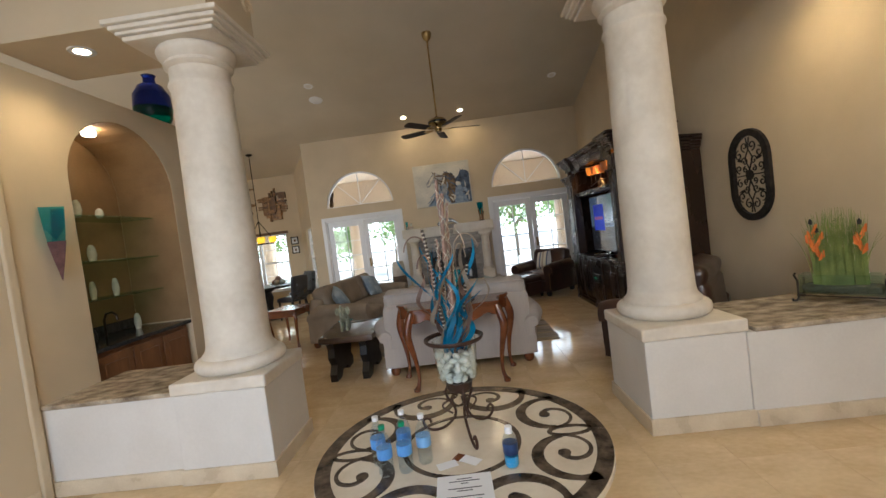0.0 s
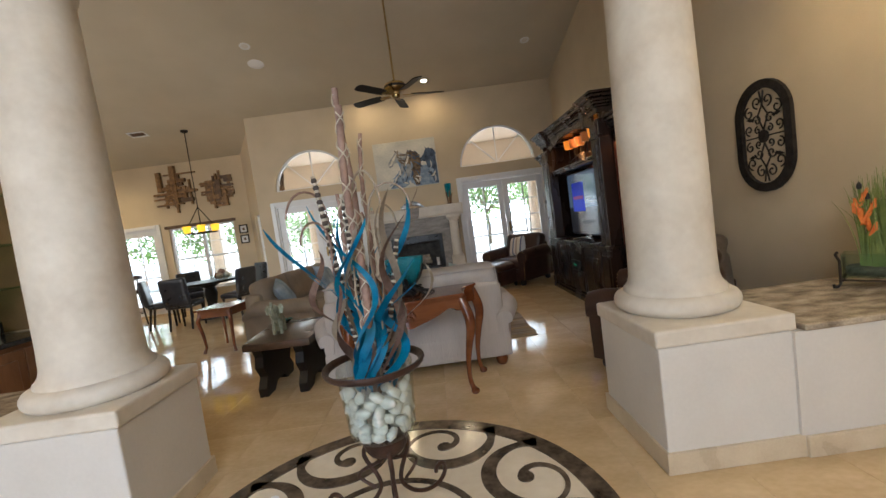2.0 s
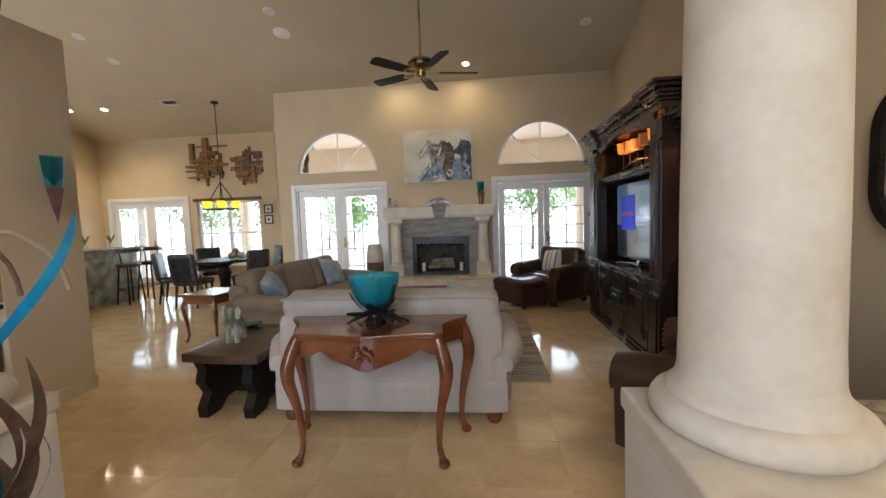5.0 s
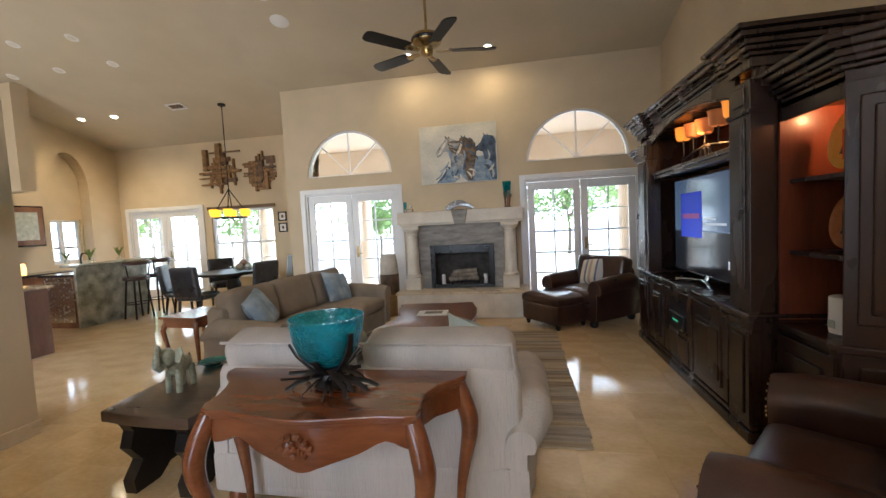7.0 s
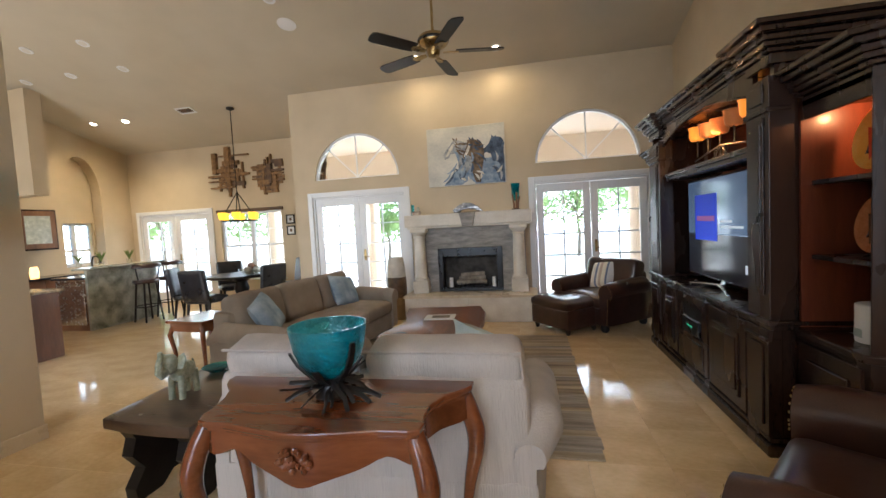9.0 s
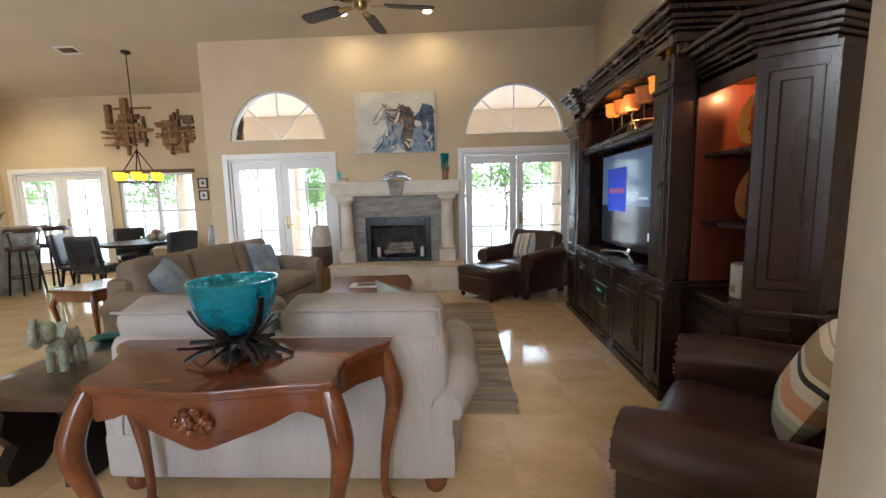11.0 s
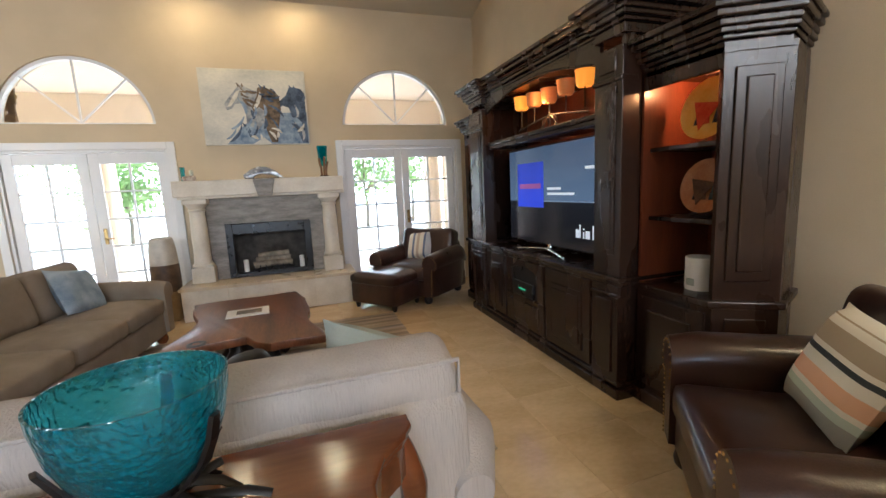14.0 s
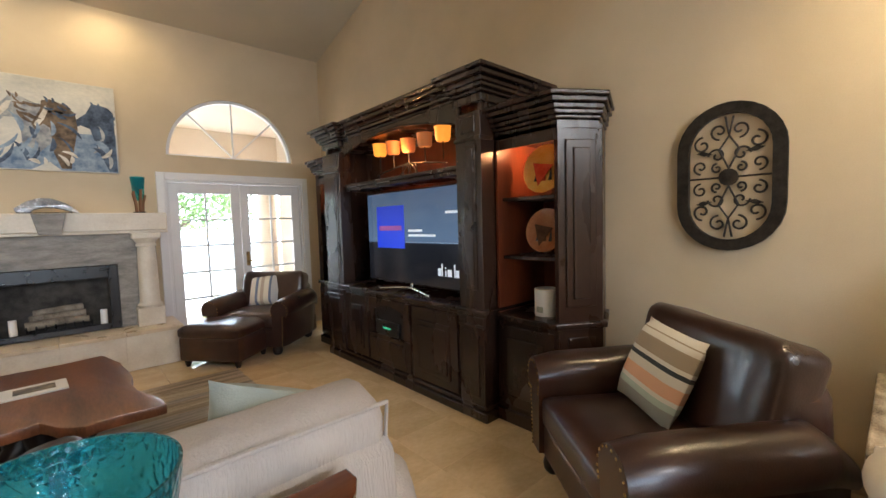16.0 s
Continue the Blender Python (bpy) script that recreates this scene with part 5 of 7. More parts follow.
# ---- round entry table with inlaid scrolls ----
TX, TY, TZ, TR = 0.11, 2.0, 0.505, 0.665
DARK_MARBLE = shade("dark_brown_marble", (0.02, 0.014, 0.01), (0.16, 0.12, 0.085), 14, 0.12, 0.0, fine=60)
CREAM_MARBLE = shade("cream_marble", (0.66, 0.57, 0.43), (0.80, 0.72, 0.58), 5, 0.10, 0.0, fine=30)
rt = thing("round_table", pose(TX, TY, 0), "round cream marble table inlaid with dark scrolls", "table")
part("tabletop", lathe([(0.0, TZ - 0.035), (TR - 0.01, TZ - 0.035), (TR, TZ - 0.03), (TR, TZ - 0.012), (TR - 0.006, TZ - 0.004), (0.0, TZ - 0.004)], 72), CREAM_MARBLE, rt)
part("pedestal", lathe([(0.26, 0.0), (0.27, 0.04), (0.2, 0.07), (0.12, 0.12), (0.10, 0.25), (0.14, 0.38), (0.3, TZ - 0.037)], 32), COLUMN, rt, "turned cast stone pedestal", True)


def ribbon(points, width):
    """A flat inlaid strip along points in the plane, its width a number or a function of 0..1."""
    b = bmesh.new()
    L, R = [], []
    n = len(points)
    for i, p in enumerate(points):
        a, c = points[max(0, i - 1)], points[min(n - 1, i + 1)]
        d = Vector((c[0] - a[0], c[1] - a[1])).normalized()
        w = (width(i / (n - 1)) if callable(width) else width) / 2
        L.append((p[0] - d.y * w, p[1] + d.x * w))
        R.append((p[0] + d.y * w, p[1] - d.x * w))
    lt, lb = [b.verts.new((x, y, TZ)) for x, y in L], [b.verts.new((x, y, TZ - 0.006)) for x, y in L]
    rt_, rb = [b.verts.new((x, y, TZ)) for x, y in R], [b.verts.new((x, y, TZ - 0.006)) for x, y in R]
    for i in range(n - 1):
        b.faces.new((lt[i], rt_[i], rt_[i + 1], lt[i + 1]))
        b.faces.new((lb[i], lt[i], lt[i + 1], lb[i + 1]))
        b.faces.new((rt_[i], rb[i], rb[i + 1], rt_[i + 1]))
    bmesh.ops.recalc_face_normals(b, faces=b.faces[:])
    return b


part("rim_inlay", ribbon(arc(0, 0, TR - 0.036, 0, 360, 72), 0.066), DARK_MARBLE, rt, "dark marble rim band")
part("ring_inlay", ribbon(arc(0, 0, 0.265, 0, 360, 60), 0.022), DARK_MARBLE, rt, "thin dark ring")
for k in range(4):
    c, s = math.cos(radians(90 * k + 2)), math.sin(radians(90 * k + 2))
    R2 = lambda p: (p[0] * c - p[1] * s, p[0] * s + p[1] * c)
    for f in (-1, 1):
        # a broad C that swings from the middle of the side round to the rim
        pts = [R2((0.478 + 0.163 * math.cos(radians(q)), f * (0.203 + 0.163 * math.sin(radians(q))))) for q in range(-98, -285, -6)]
        part("c_inlay", ribbon(pts, lambda u: 0.026 + 0.026 * math.sin(math.pi * min(1.0, u * 1.15)) + (0.03 * (u - 0.85) / 0.15 if u > 0.85 else 0)), DARK_MARBLE, rt)
        # the hooked scroll within it
        pts = []
        for i in range(30):
            u = i / 29
            a = radians(-105 + 290 * u)
            r = 0.098 * (1 - 0.52 * u)
            pts.append(R2((0.465 + 0.012 * u + r * math.cos(a), f * (0.135 + 0.05 * u + r * math.sin(a)))))
        part("scroll_inlay", ribbon(pts, lambda u: 0.012 + 0.014 * u + (0.022 * (u - 0.82) / 0.18 if u > 0.82 else 0)), DARK_MARBLE, rt)
        end = pts[-1]
        part("scroll_end", lathe([(0.0, TZ - 0.005), (0.027, TZ - 0.005), (0.027, TZ + 0.0004), (0.0, TZ + 0.0004)], 20, at=(end[0], end[1], 0)), DARK_MARBLE, rt)
    loop = [R2((0.505 + 0.095 * math.cos(radians(a)), 0.040 * math.sin(radians(a)))) for a in range(0, 361, 15)]
    part("loop_inlay", ribbon(loop, 0.020), DARK_MARBLE, rt)

# ---- vase of pebbles and dried stems on a scrolled stand ----
VX, VY = 0.13, 2.08
vs_ = thing("vase_stand", pose(VX, VY, TZ), "brown wrought iron scroll stand on the round table", "stand")
for k in range(3):
    a = radians(120 * k - 75)
    def P(r, z):
        return (r * math.cos(a), r * math.sin(a), z)
    pts = [P(0.055, 0.24), P(0.085, 0.2), P(0.04, 0.14), P(0.03, 0.10), P(0.07, 0.05), P(0.12, 0.02), P(0.17, 0.012), P(0.205, 0.025), P(0.215, 0.055), P(0.195, 0.075), P(0.17, 0.065), P(0.172, 0.045)]
    Q = []
    for i in range(len(pts) - 1):
        Q += [Vector(pts[i]).lerp(Vector(pts[i + 1]), j / 3) for j in range(3)]
    for _ in range(2):
        Q = [Q[0]] + [(Q[i - 1] + Q[i] * 2 + Q[i + 1]) / 4 for i in range(1, len(Q) - 1)] + [Q[-1]]
    part("scroll_leg", tube(Q, 0.0065, 8), RUST_IRON, vs_, smooth=True)
    Q = [P(0.05 + 0.05 * math.sin(i * 0.36), 0.10 + 0.008 * i) for i in range(12)] + [P(0.02 + 0.03 * math.cos(i * 0.6), 0.2 + 0.02 * math.sin(i * 0.6)) for i in range(6)]
    part("scroll", tube(Q, 0.005, 7), RUST_IRON, vs_, smooth=True)
part("cup", lathe([(0.0, 0.215), (0.05, 0.217), (0.062, 0.235), (0.065, 0.268)], 24), RUST_IRON, vs_, smooth=True)
va = thing("glass_vase", pose(VX, VY, TZ + 0.27), "clear glass vase with a dark iron rim, filled with white pebbles", "vase")
part("glass", lathe([(0.0, 0.002), (0.085, 0.002), (0.095, 0.02), (0.108, 0.20), (0.105, 0.20), (0.092, 0.022), (0.0, 0.006)], 36), CLEARGLASS, va, smooth=True)
ring = [(0.135 * math.cos(radians(a)), 0.135 * math.sin(radians(a)), 0.20) for a in range(0, 361, 10)]
part("rim", tube(ring, 0.012, 8, flat=0.6), RUST_IRON, va, "dark iron rim", True)
rng = random.Random(11)
pebble_meshes = []
for k in range(4):
    b = bmesh.new()
    bmesh.ops.create_icosphere(b, subdivisions=1, radius=1)
    for v in b.verts:
        v.co *= 1 + 0.12 * noise.noise(v.co * 1.5 + Vector((k * 3, 0, 0)))
    me = bpy.data.meshes.new("pebble")
    b.to_mesh(me)
    b.free()
    me.polygons.foreach_set("use_smooth", [True] * len(me.polygons))
    me.materials.append(PEBBLE)
    pebble_meshes.append(me)
for z in (0.022, 0.045, 0.068, 0.091, 0.113, 0.135):
    for q in range(13):
        r = 0.070 + 0.012 * z / 0.14 if q < 10 else 0.035
        a = (q * 36 if q < 10 else q * 120) + rng.uniform(-9, 9) + z * 700
        p = new("pebble", pebble_meshes[rng.randrange(4)])
        p.parent = va
        p.matrix_basis = pose(r * math.cos(radians(a)), r * math.sin(radians(a)), z, rng.uniform(0, 180), rng.uniform(0, 40), rng.uniform(0, 180)) @ Matrix.Diagonal((rng.uniform(0.022, 0.031), rng.uniform(0.018, 0.023), rng.uniform(0.014, 0.019), 1))

# dried arrangement: twisted branches, banded reeds and curled ribbons of leaf
dr_ = thing("dried_arrangement", pose(VX, VY, TZ + 0.29), "dried arrangement of twisted branches, banded reeds and curled blue leaves", "dried flowers")
TWIG = shade("dried_twig", (0.15, 0.085, 0.062), (0.36, 0.24, 0.19), 20, 0.7, 0.3)
PALE = shade("pale_dried_leaf", (0.22, 0.17, 0.12), (0.44, 0.37, 0.28), 12, 0.6, 0.1)
BLUELEAF = shade("blue_dyed_leaf", (0.0, 0.14, 0.30), (0.01, 0.34, 0.58), 12, 0.45, 0.05)
REED_D = shade("dark_reed_band", (0.03, 0.022, 0.018), (0.08, 0.06, 0.05), 20, 0.7)
REED_L = shade("pale_reed_band", (0.45, 0.40, 0.32), (0.6, 0.55, 0.45), 20, 0.7)


def stem_path(ang, lean, height, wob, n=26, turns=2.0, ph=0.0):
    out = []
    for i in range(n):
        u = i / (n - 1)
        r = 0.02 + lean * u ** 1.3
        w = wob * math.sin(math.pi * min(1, u * 3) / 2)
        out.append(Vector((math.cos(ang) * r + w * math.cos(turns * 6.28 * u + ph), math.sin(ang) * r + w * math.sin(turns * 6.28 * u + ph), 0.06 + height * u)))
    return out


for k, (ang, lean, hgt, rad) in enumerate(((-1.1, 0.02, 0.875, 0.0115), (0.78, 0.05, 0.77, 0.008), (-1.35, 0.12, 0.80, 0.0125), (4.4, 0.05, 0.60, 0.007))):
    p = stem_path(ang, lean, hgt, 0.006, 40, 1.6, k)
    br = part("branch", tube(p, lambda u: rad * (1 - 0.3 * u), 9), TWIG, dr_, smooth=True)
    # pale wire laced criss-cross up the branch
    for sgn in (-1, 1):
        wire = []
        for i in range(150):
            u = 0.18 + 0.8 * i / 149
            j = min(38, int(u * 39))
            q = p[j].lerp(p[j + 1], u * 39 - j)
            a = sgn * u * 62 + k
            rr_ = rad * (1 - 0.3 * u) + 0.0022
            wire.append(q + Vector((rr_ * math.cos(a), rr_ * math.sin(a), 0)))
        part("wire", tube(wire, 0.0018, 4), REED_L, br)
# beaded reeds: dark seed pods strung with pale collars
for k, (ang, lean, hgt) in enumerate(((3.4, 0.07, 0.66), (2.2, 0.03, 0.60), (0.4, 0.10, 0.46))):
    n = int(hgt / 0.019)
    p = stem_path(ang, lean, hgt, 0.004, n + 1, 1, k)
    bd, bl = bmesh.new(), bmesh.new()
    for i in range(n):
        a, b = p[i], p[i + 1]
        r = 0.0135 - 0.006 * i / n
        tube([a, a.lerp(b, 0.3), a.lerp(b, 0.62)], lambda u: r * (0.8 + 0.3 * math.sin(math.pi * u)), 8, bd)
        tube([a.lerp(b, 0.6), a.lerp(b, 0.8), b], lambda u: r * (0.72 + 0.25 * math.sin(math.pi * u)), 8, bl)
    reed = part("reed", bd, REED_D, dr_, "banded dried reed", True)
    tagged(part("pale_band", bl, REED_L, reed, smooth=True), kind="stuff")
# thin speckled tendrils that curl over at the top
for k in range(6):
    r2 = random.Random(90 + k)
    ang, h0 = r2.uniform(0, 6.28), r2.uniform(0.45, 0.62)
    p = stem_path(ang, 0.05, h0, 0.012, 24, 1.2, k)
    end, d = p[-1], Vector((math.cos(ang + 0.6), math.sin(ang + 0.6), 0))
    R_ = r2.uniform(0.035, 0.075)
    p += [end + d * (R_ - R_ * math.cos(i * 0.3)) + Vector((0, 0, R_ * 1.4 * math.sin(i * 0.3))) for i in range(1, 11)]
    part("tendril", tube(p, 0.0032, 6), PALE if k % 2 else TWIG, dr_, smooth=True)
# curled ribbons of leaf
for k in range(30):
    r2 = random.Random(50 + k)
    # stems lean away from the south-east, where the walk passes
    ang = r2.uniform(-0.6, 5.0)
    lean = r2.uniform(0.05, 0.165)
    hgt = r2.uniform(0.34, 0.60)
    p = stem_path(ang, lean, hgt, r2.uniform(0.026, 0.052), 34, r2.uniform(0.9, 1.6), r2.uniform(0, 6.28))
    mat = (BLUELEAF, PALE, BLUELEAF, TWIG, BLUELEAF, PALE, BLUELEAF)[k % 7]
    wmax = r2.uniform(0.009, 0.0135)
    b = bmesh.new()
    va_, vb_ = [], []
    for i, q in enumerate(p):
        u = i / 33
        w = wmax * math.sin(math.pi * min(1.0, 0.10 + u * 0.90)) ** 0.6 + 0.0008
        t = 4.2 * u + k
        d = Vector((math.cos(t), math.sin(t), 0.35 * math.sin(5 * u))).normalized()
        va_.append(b.verts.new(q - d * w))
        vb_.append(b.verts.new(q + d * w))
    for i in range(33):
        b.faces.new((va_[i], vb_[i], vb_[i + 1], va_[i + 1]))
    bmesh.ops.solidify(b, geom=b.faces[:], thickness=0.0014)
    part("curled_leaf", b, mat, dr_, smooth=True)

# ---- bottles, soap, cards and sheet on the round table ----
WATER = clear("bottle_plastic", (0.90, 0.95, 0.98), 0.05)
LABEL = shade("blue_bottle_label", (0.04, 0.16, 0.50), (0.15, 0.40, 0.75), 20, 0.4)
LABEL2 = shade("pale_blue_label", (0.10, 0.30, 0.60), (0.3, 0.5, 0.75), 20, 0.4)
CAPG = shade("green_cap", (0.0, 0.16, 0.07), (0.0, 0.24, 0.11), 20, 0.4)
for x, y, cap, lab in ((-0.204, 1.80, CAPG, LABEL), (-0.122, 1.815, CAPG, LABEL), (-0.25, 1.89, PAPER, LABEL), (-0.14, 1.93, PAPER, LABEL), (-0.045, 1.87, PAPER, LABEL2)):
    b = thing("water_bottle", pose(x, y, TZ), "clear plastic water bottle with a blue label on the round table", "bottle", "water bottles")
    part("bottle", lathe([(0.0, 0.0), (0.028, 0.0), (0.032, 0.012), (0.030, 0.05), (0.032, 0.07), (0.032, 0.13), (0.026, 0.155), (0.013, 0.18), (0.012, 0.195)], 20), WATER, b, smooth=True)
    part("label", lathe([(0.0325, 0.075), (0.033, 0.077), (0.033, 0.117), (0.0325, 0.119)], 20), lab, b, "printed paper label", True)
    part("cap", lathe([(0.0, 0.193), (0.014, 0.193), (0.014, 0.212), (0.0, 0.214)], 14), cap, b, "green cap" if cap is CAPG else "white cap", True)
sb = thing("soap_bottle", pose(0.32, 1.775, TZ), "white hand sanitizer bottle with a dark label", "bottle")
part("bottle", lathe([(0.0, 0.0), (0.027, 0.0), (0.03, 0.01), (0.03, 0.11), (0.022, 0.13), (0.012, 0.14)], 20), WATER, sb, smooth=True)
part("label", lathe([(0.0305, 0.055), (0.031, 0.057), (0.031, 0.098), (0.0305, 0.1)], 20), shade("navy_label", (0.01, 0.03, 0.10), (0.04, 0.08, 0.2), 20, 0.4), sb, smooth=True)
part("gel", lathe([(0.0, 0.004), (0.026, 0.004), (0.028, 0.012), (0.028, 0.045), (0.0, 0.045)], 16), shade("blue_gel", (0.05, 0.35, 0.7), (0.1, 0.5, 0.85), 8, 0.2), sb, smooth=True)
part("cap", lathe([(0.0, 0.138), (0.016, 0.138), (0.015, 0.165), (0.0, 0.167)], 14), PAPER, sb, smooth=True)
sh_ = thing("printed_sheet", pose(0.125, 1.60, TZ + 0.001, 0, 0, 2), "white printed sheet of paper lying on the round table", "paper")
part("sheet", box(-0.108, 0.108, -0.14, 0.14, 0, 0.0015), PAPER, sh_)
for i, (w, y) in enumerate(((0.06, 0.11), (0.12, 0.095), (0.03, 0.08), (0.13, 0.05), (0.06, 0.035), (0.14, 0.0), (0.12, -0.02), (0.14, -0.04))):
    part("text_line", box(-w / 2, w / 2, y, y + 0.005, 0.0016, 0.0021), INK, sh_)
for x, y, r, m_ in ((0.05, 1.82, 20, PAPER), (0.12, 1.86, -30, CHERRY), (0.15, 1.835, -35, PAPER)):
    cd = tagged(part_at("business_card", box(-0.043, 0.043, -0.026, 0.026, 0.001, 0.0025), m_, pose(x, y, TZ + (0.003 if m_ is PAPER and x > 0.1 else 0.0), 0, 0, r), False), "small printed card lying on the round table", "card")

# ---- teal bowl on branching iron foot, on the console ----
bw = thing("teal_bowl", pose(0.066, 4.249, 0.785), "teal blown glass bowl held by a blackened root stand", "bowl")
part("bowl", lathe([(0.0, 0.085), (0.04, 0.088), (0.085, 0.112), (0.122, 0.155), (0.143, 0.21), (0.155, 0.275), (0.157, 0.302), (0.152, 0.302), (0.149, 0.275), (0.137, 0.21), (0.116, 0.16), (0.08, 0.12), (0.04, 0.098), (0.0, 0.095)], 56), TEAL, bw, smooth=True)
rng = random.Random(8)
part("root_stand", lathe([(0.0, 0.0), (0.06, 0.0), (0.07, 0.012), (0.052, 0.04), (0.042, 0.065), (0.05, 0.088), (0.0, 0.086)], 18), BLACKWOOD, bw, smooth=True)
for k in range(22):
    a = k * 0.2856 + rng.uniform(-0.09, 0.09)
    L = rng.uniform(0.13, 0.215)
    z1, z2 = rng.uniform(0.035, 0.075), rng.choice((0.005, 0.008, 0.015, 0.06, 0.09))
    c, s = math.cos(a), math.sin(a)
    part("root", tube([(0.03 * c, 0.03 * s, z1), (0.45 * L * c, 0.45 * L * s, z1 * 0.9), (0.78 * L * math.cos(a + 0.08), 0.78 * L * math.sin(a + 0.08), (z1 + z2) / 2), (L * math.cos(a + 0.05), L * math.sin(a + 0.05), z2)], lambda u: 0.013 * (1 - 0.3 * u), 7, flat=0.35), BLACKWOOD, bw, smooth=True)
for k in range(6):
    a = k * 1.047 + 0.52
    top = (0.6, 0.95, 0.75, 0.9, 0.65, 1.0)[k]
    pr = [(0.035, 0.06), (0.082, 0.098), (0.125, 0.148), (0.150, 0.20), (0.162, 0.25)]
    pr = [p for p in pr if p[1] <= 0.06 + 0.2 * top]
    rings = []
    b = bmesh.new()
    for i, (r, z) in enumerate(pr):
        w = 0.020 - 0.0022 * i
        d, e = Vector((math.cos(a), math.sin(a), 0)), Vector((-math.sin(a), math.cos(a), 0))
        rings.append([b.verts.new(d * rr_ + e * ww + Vector((0, 0, z))) for rr_, ww in ((r, -w), (r + 0.009, -w * 0.8), (r + 0.009, w * 0.8), (r, w))])
    for q, r in zip(rings, rings[1:]):
        for i in range(4):
            b.faces.new((q[i], q[(i + 1) % 4], r[(i + 1) % 4], r[i]))
    b.faces.new(rings[0][::-1])
    b.faces.new(rings[-1])
    bmesh.ops.recalc_face_normals(b, faces=b.faces[:])
    part("prong", b, BLACKWOOD, bw, "flat blackened wooden prong")

# ---- slab bench table, elephant and dish ----
bt = thing("slab_table", pose(-1.24, 4.86, 0), "low dark live-edge slab table on two wavy black legs", "side table")
wpart("slab", prism(wavy([(-1.47, 4.49), (-1.2, 4.47), (-0.86, 4.46), (-0.84, 4.9), (-0.86, 5.34), (-1.25, 5.37), (-1.54, 5.34), (-1.50, 4.9)], 0.025, 7.0, 5), 0.435, 0.50, 0.01), BENCHWOOD, bt, smooth=True)
for x in (-1.36, -1.0):
    o = [(4.54, 0), (4.70, 0), (4.78, 0.06), (4.95, 0.06), (5.02, 0), (5.2, 0), (5.22, 0.08), (5.15, 0.16), (5.22, 0.26), (5.2, 0.36), (5.24, 0.434), (4.52, 0.434), (4.56, 0.36), (4.53, 0.27), (4.6, 0.17), (4.53, 0.08)]
    wpart("leg", plate(o, [], 0.075, pose(x + 0.0375, 0, 0, 0, 0, 90)), BLACKWOOD, bt, "wavy black slab leg")


ELEPHANT = shade("sage_crackle_glaze", (0.20, 0.23, 0.165), (0.44, 0.46, 0.36), 26, 0.4, 0.4, fine=70)


def elephant(m):
    b = pad(0.105, 0.185, 0.105, 0.05, 0.0, cuts=6, m=pose(0, 0, 0.10))
    for sx in (-1, 1):
        for sy in (-1, 1):
            tube([(sx * 0.035, sy * 0.062, 0.14), (sx * 0.04, sy * 0.068, 0.06), (sx * 0.04, sy * 0.07, 0.0)], lambda u: 0.024 - 0.003 * u, 10, b)
    pad(0.105, 0.10, 0.125, 0.05, 0.0, cuts=5, bm=b, m=pose(0, -0.115, 0.165))
    tube([(0, -0.15, 0.20), (0, -0.185, 0.185), (0, -0.205, 0.205), (0, -0.20, 0.25), (0, -0.18, 0.29), (0, -0.185, 0.32)], lambda u: 0.03 - 0.015 * u, 10, b)
    for sx in (-1, 1):
        prism([(0.04, -0.03), (0.09, -0.035), (0.105, 0.02), (0.08, 0.06), (0.04, 0.045)] if sx > 0 else [(-0.04, 0.045), (-0.08, 0.06), (-0.105, 0.02), (-0.09, -0.035), (-0.04, -0.03)], -0.006, 0.006, 0.003, b, pose(0, -0.09, 0.225, 70, 0, 0))
        tube([(sx * 0.025, -0.15, 0.19), (sx * 0.03, -0.185, 0.175), (sx * 0.028, -0.20, 0.19)], lambda u: 0.007 * (1 - 0.6 * u), 6, b)
    tube([(0, 0.095, 0.2), (0, 0.11, 0.16), (0, 0.105, 0.12)], 0.006, 6, b)
    bmesh.ops.scale(b, vec=(0.82, 0.95, 1.0), verts=b.verts[:])
    return tagged(part_at("elephant_figurine", b, ELEPHANT, m), "pale green glazed elephant figurine on the slab table", "figurine")


elephant(pose(-1.25, 4.84, 0.50, 0, 0, 8))
tagged(part_at("glass_dish", lathe([(0.0, 0.0), (0.05, 0.0), (0.055, 0.006), (0.10, 0.035), (0.095, 0.035), (0.05, 0.012), (0.0, 0.01)], 24), TEAL, pose(-1.37, 5.25, 0.50)), "small dark teal glass dish on the slab table", "dish")

# ---- end table beside the sofa ----
et = thing("end_table", pose(-2.68, 6.62, 0, 0, 0, -7), "small cherry end table with cabriole legs beside the sofa", "end table")
part("tabletop", box(-0.26, 0.26, -0.28, 0.28, 0.57, 0.60, 0.008), CHERRY, et)
part("apron", box(-0.23, 0.23, -0.25, 0.25, 0.48, 0.57, 0.004), CHERRY, et)
for sx in (-1, 1):
    for sy in (-1, 1):
        part("leg", tube([(sx * 0.2, sy * 0.22, 0.55), (sx * 0.235, sy * 0.255, 0.44), (sx * 0.21, sy * 0.23, 0.25), (sx * 0.2, sy * 0.22, 0.08), (sx * 0.225, sy * 0.245, 0.0)], lambda u: 0.03 - 0.018 * u + (0.008 if u > 0.9 else 0), 9), CHERRY, et, smooth=True)

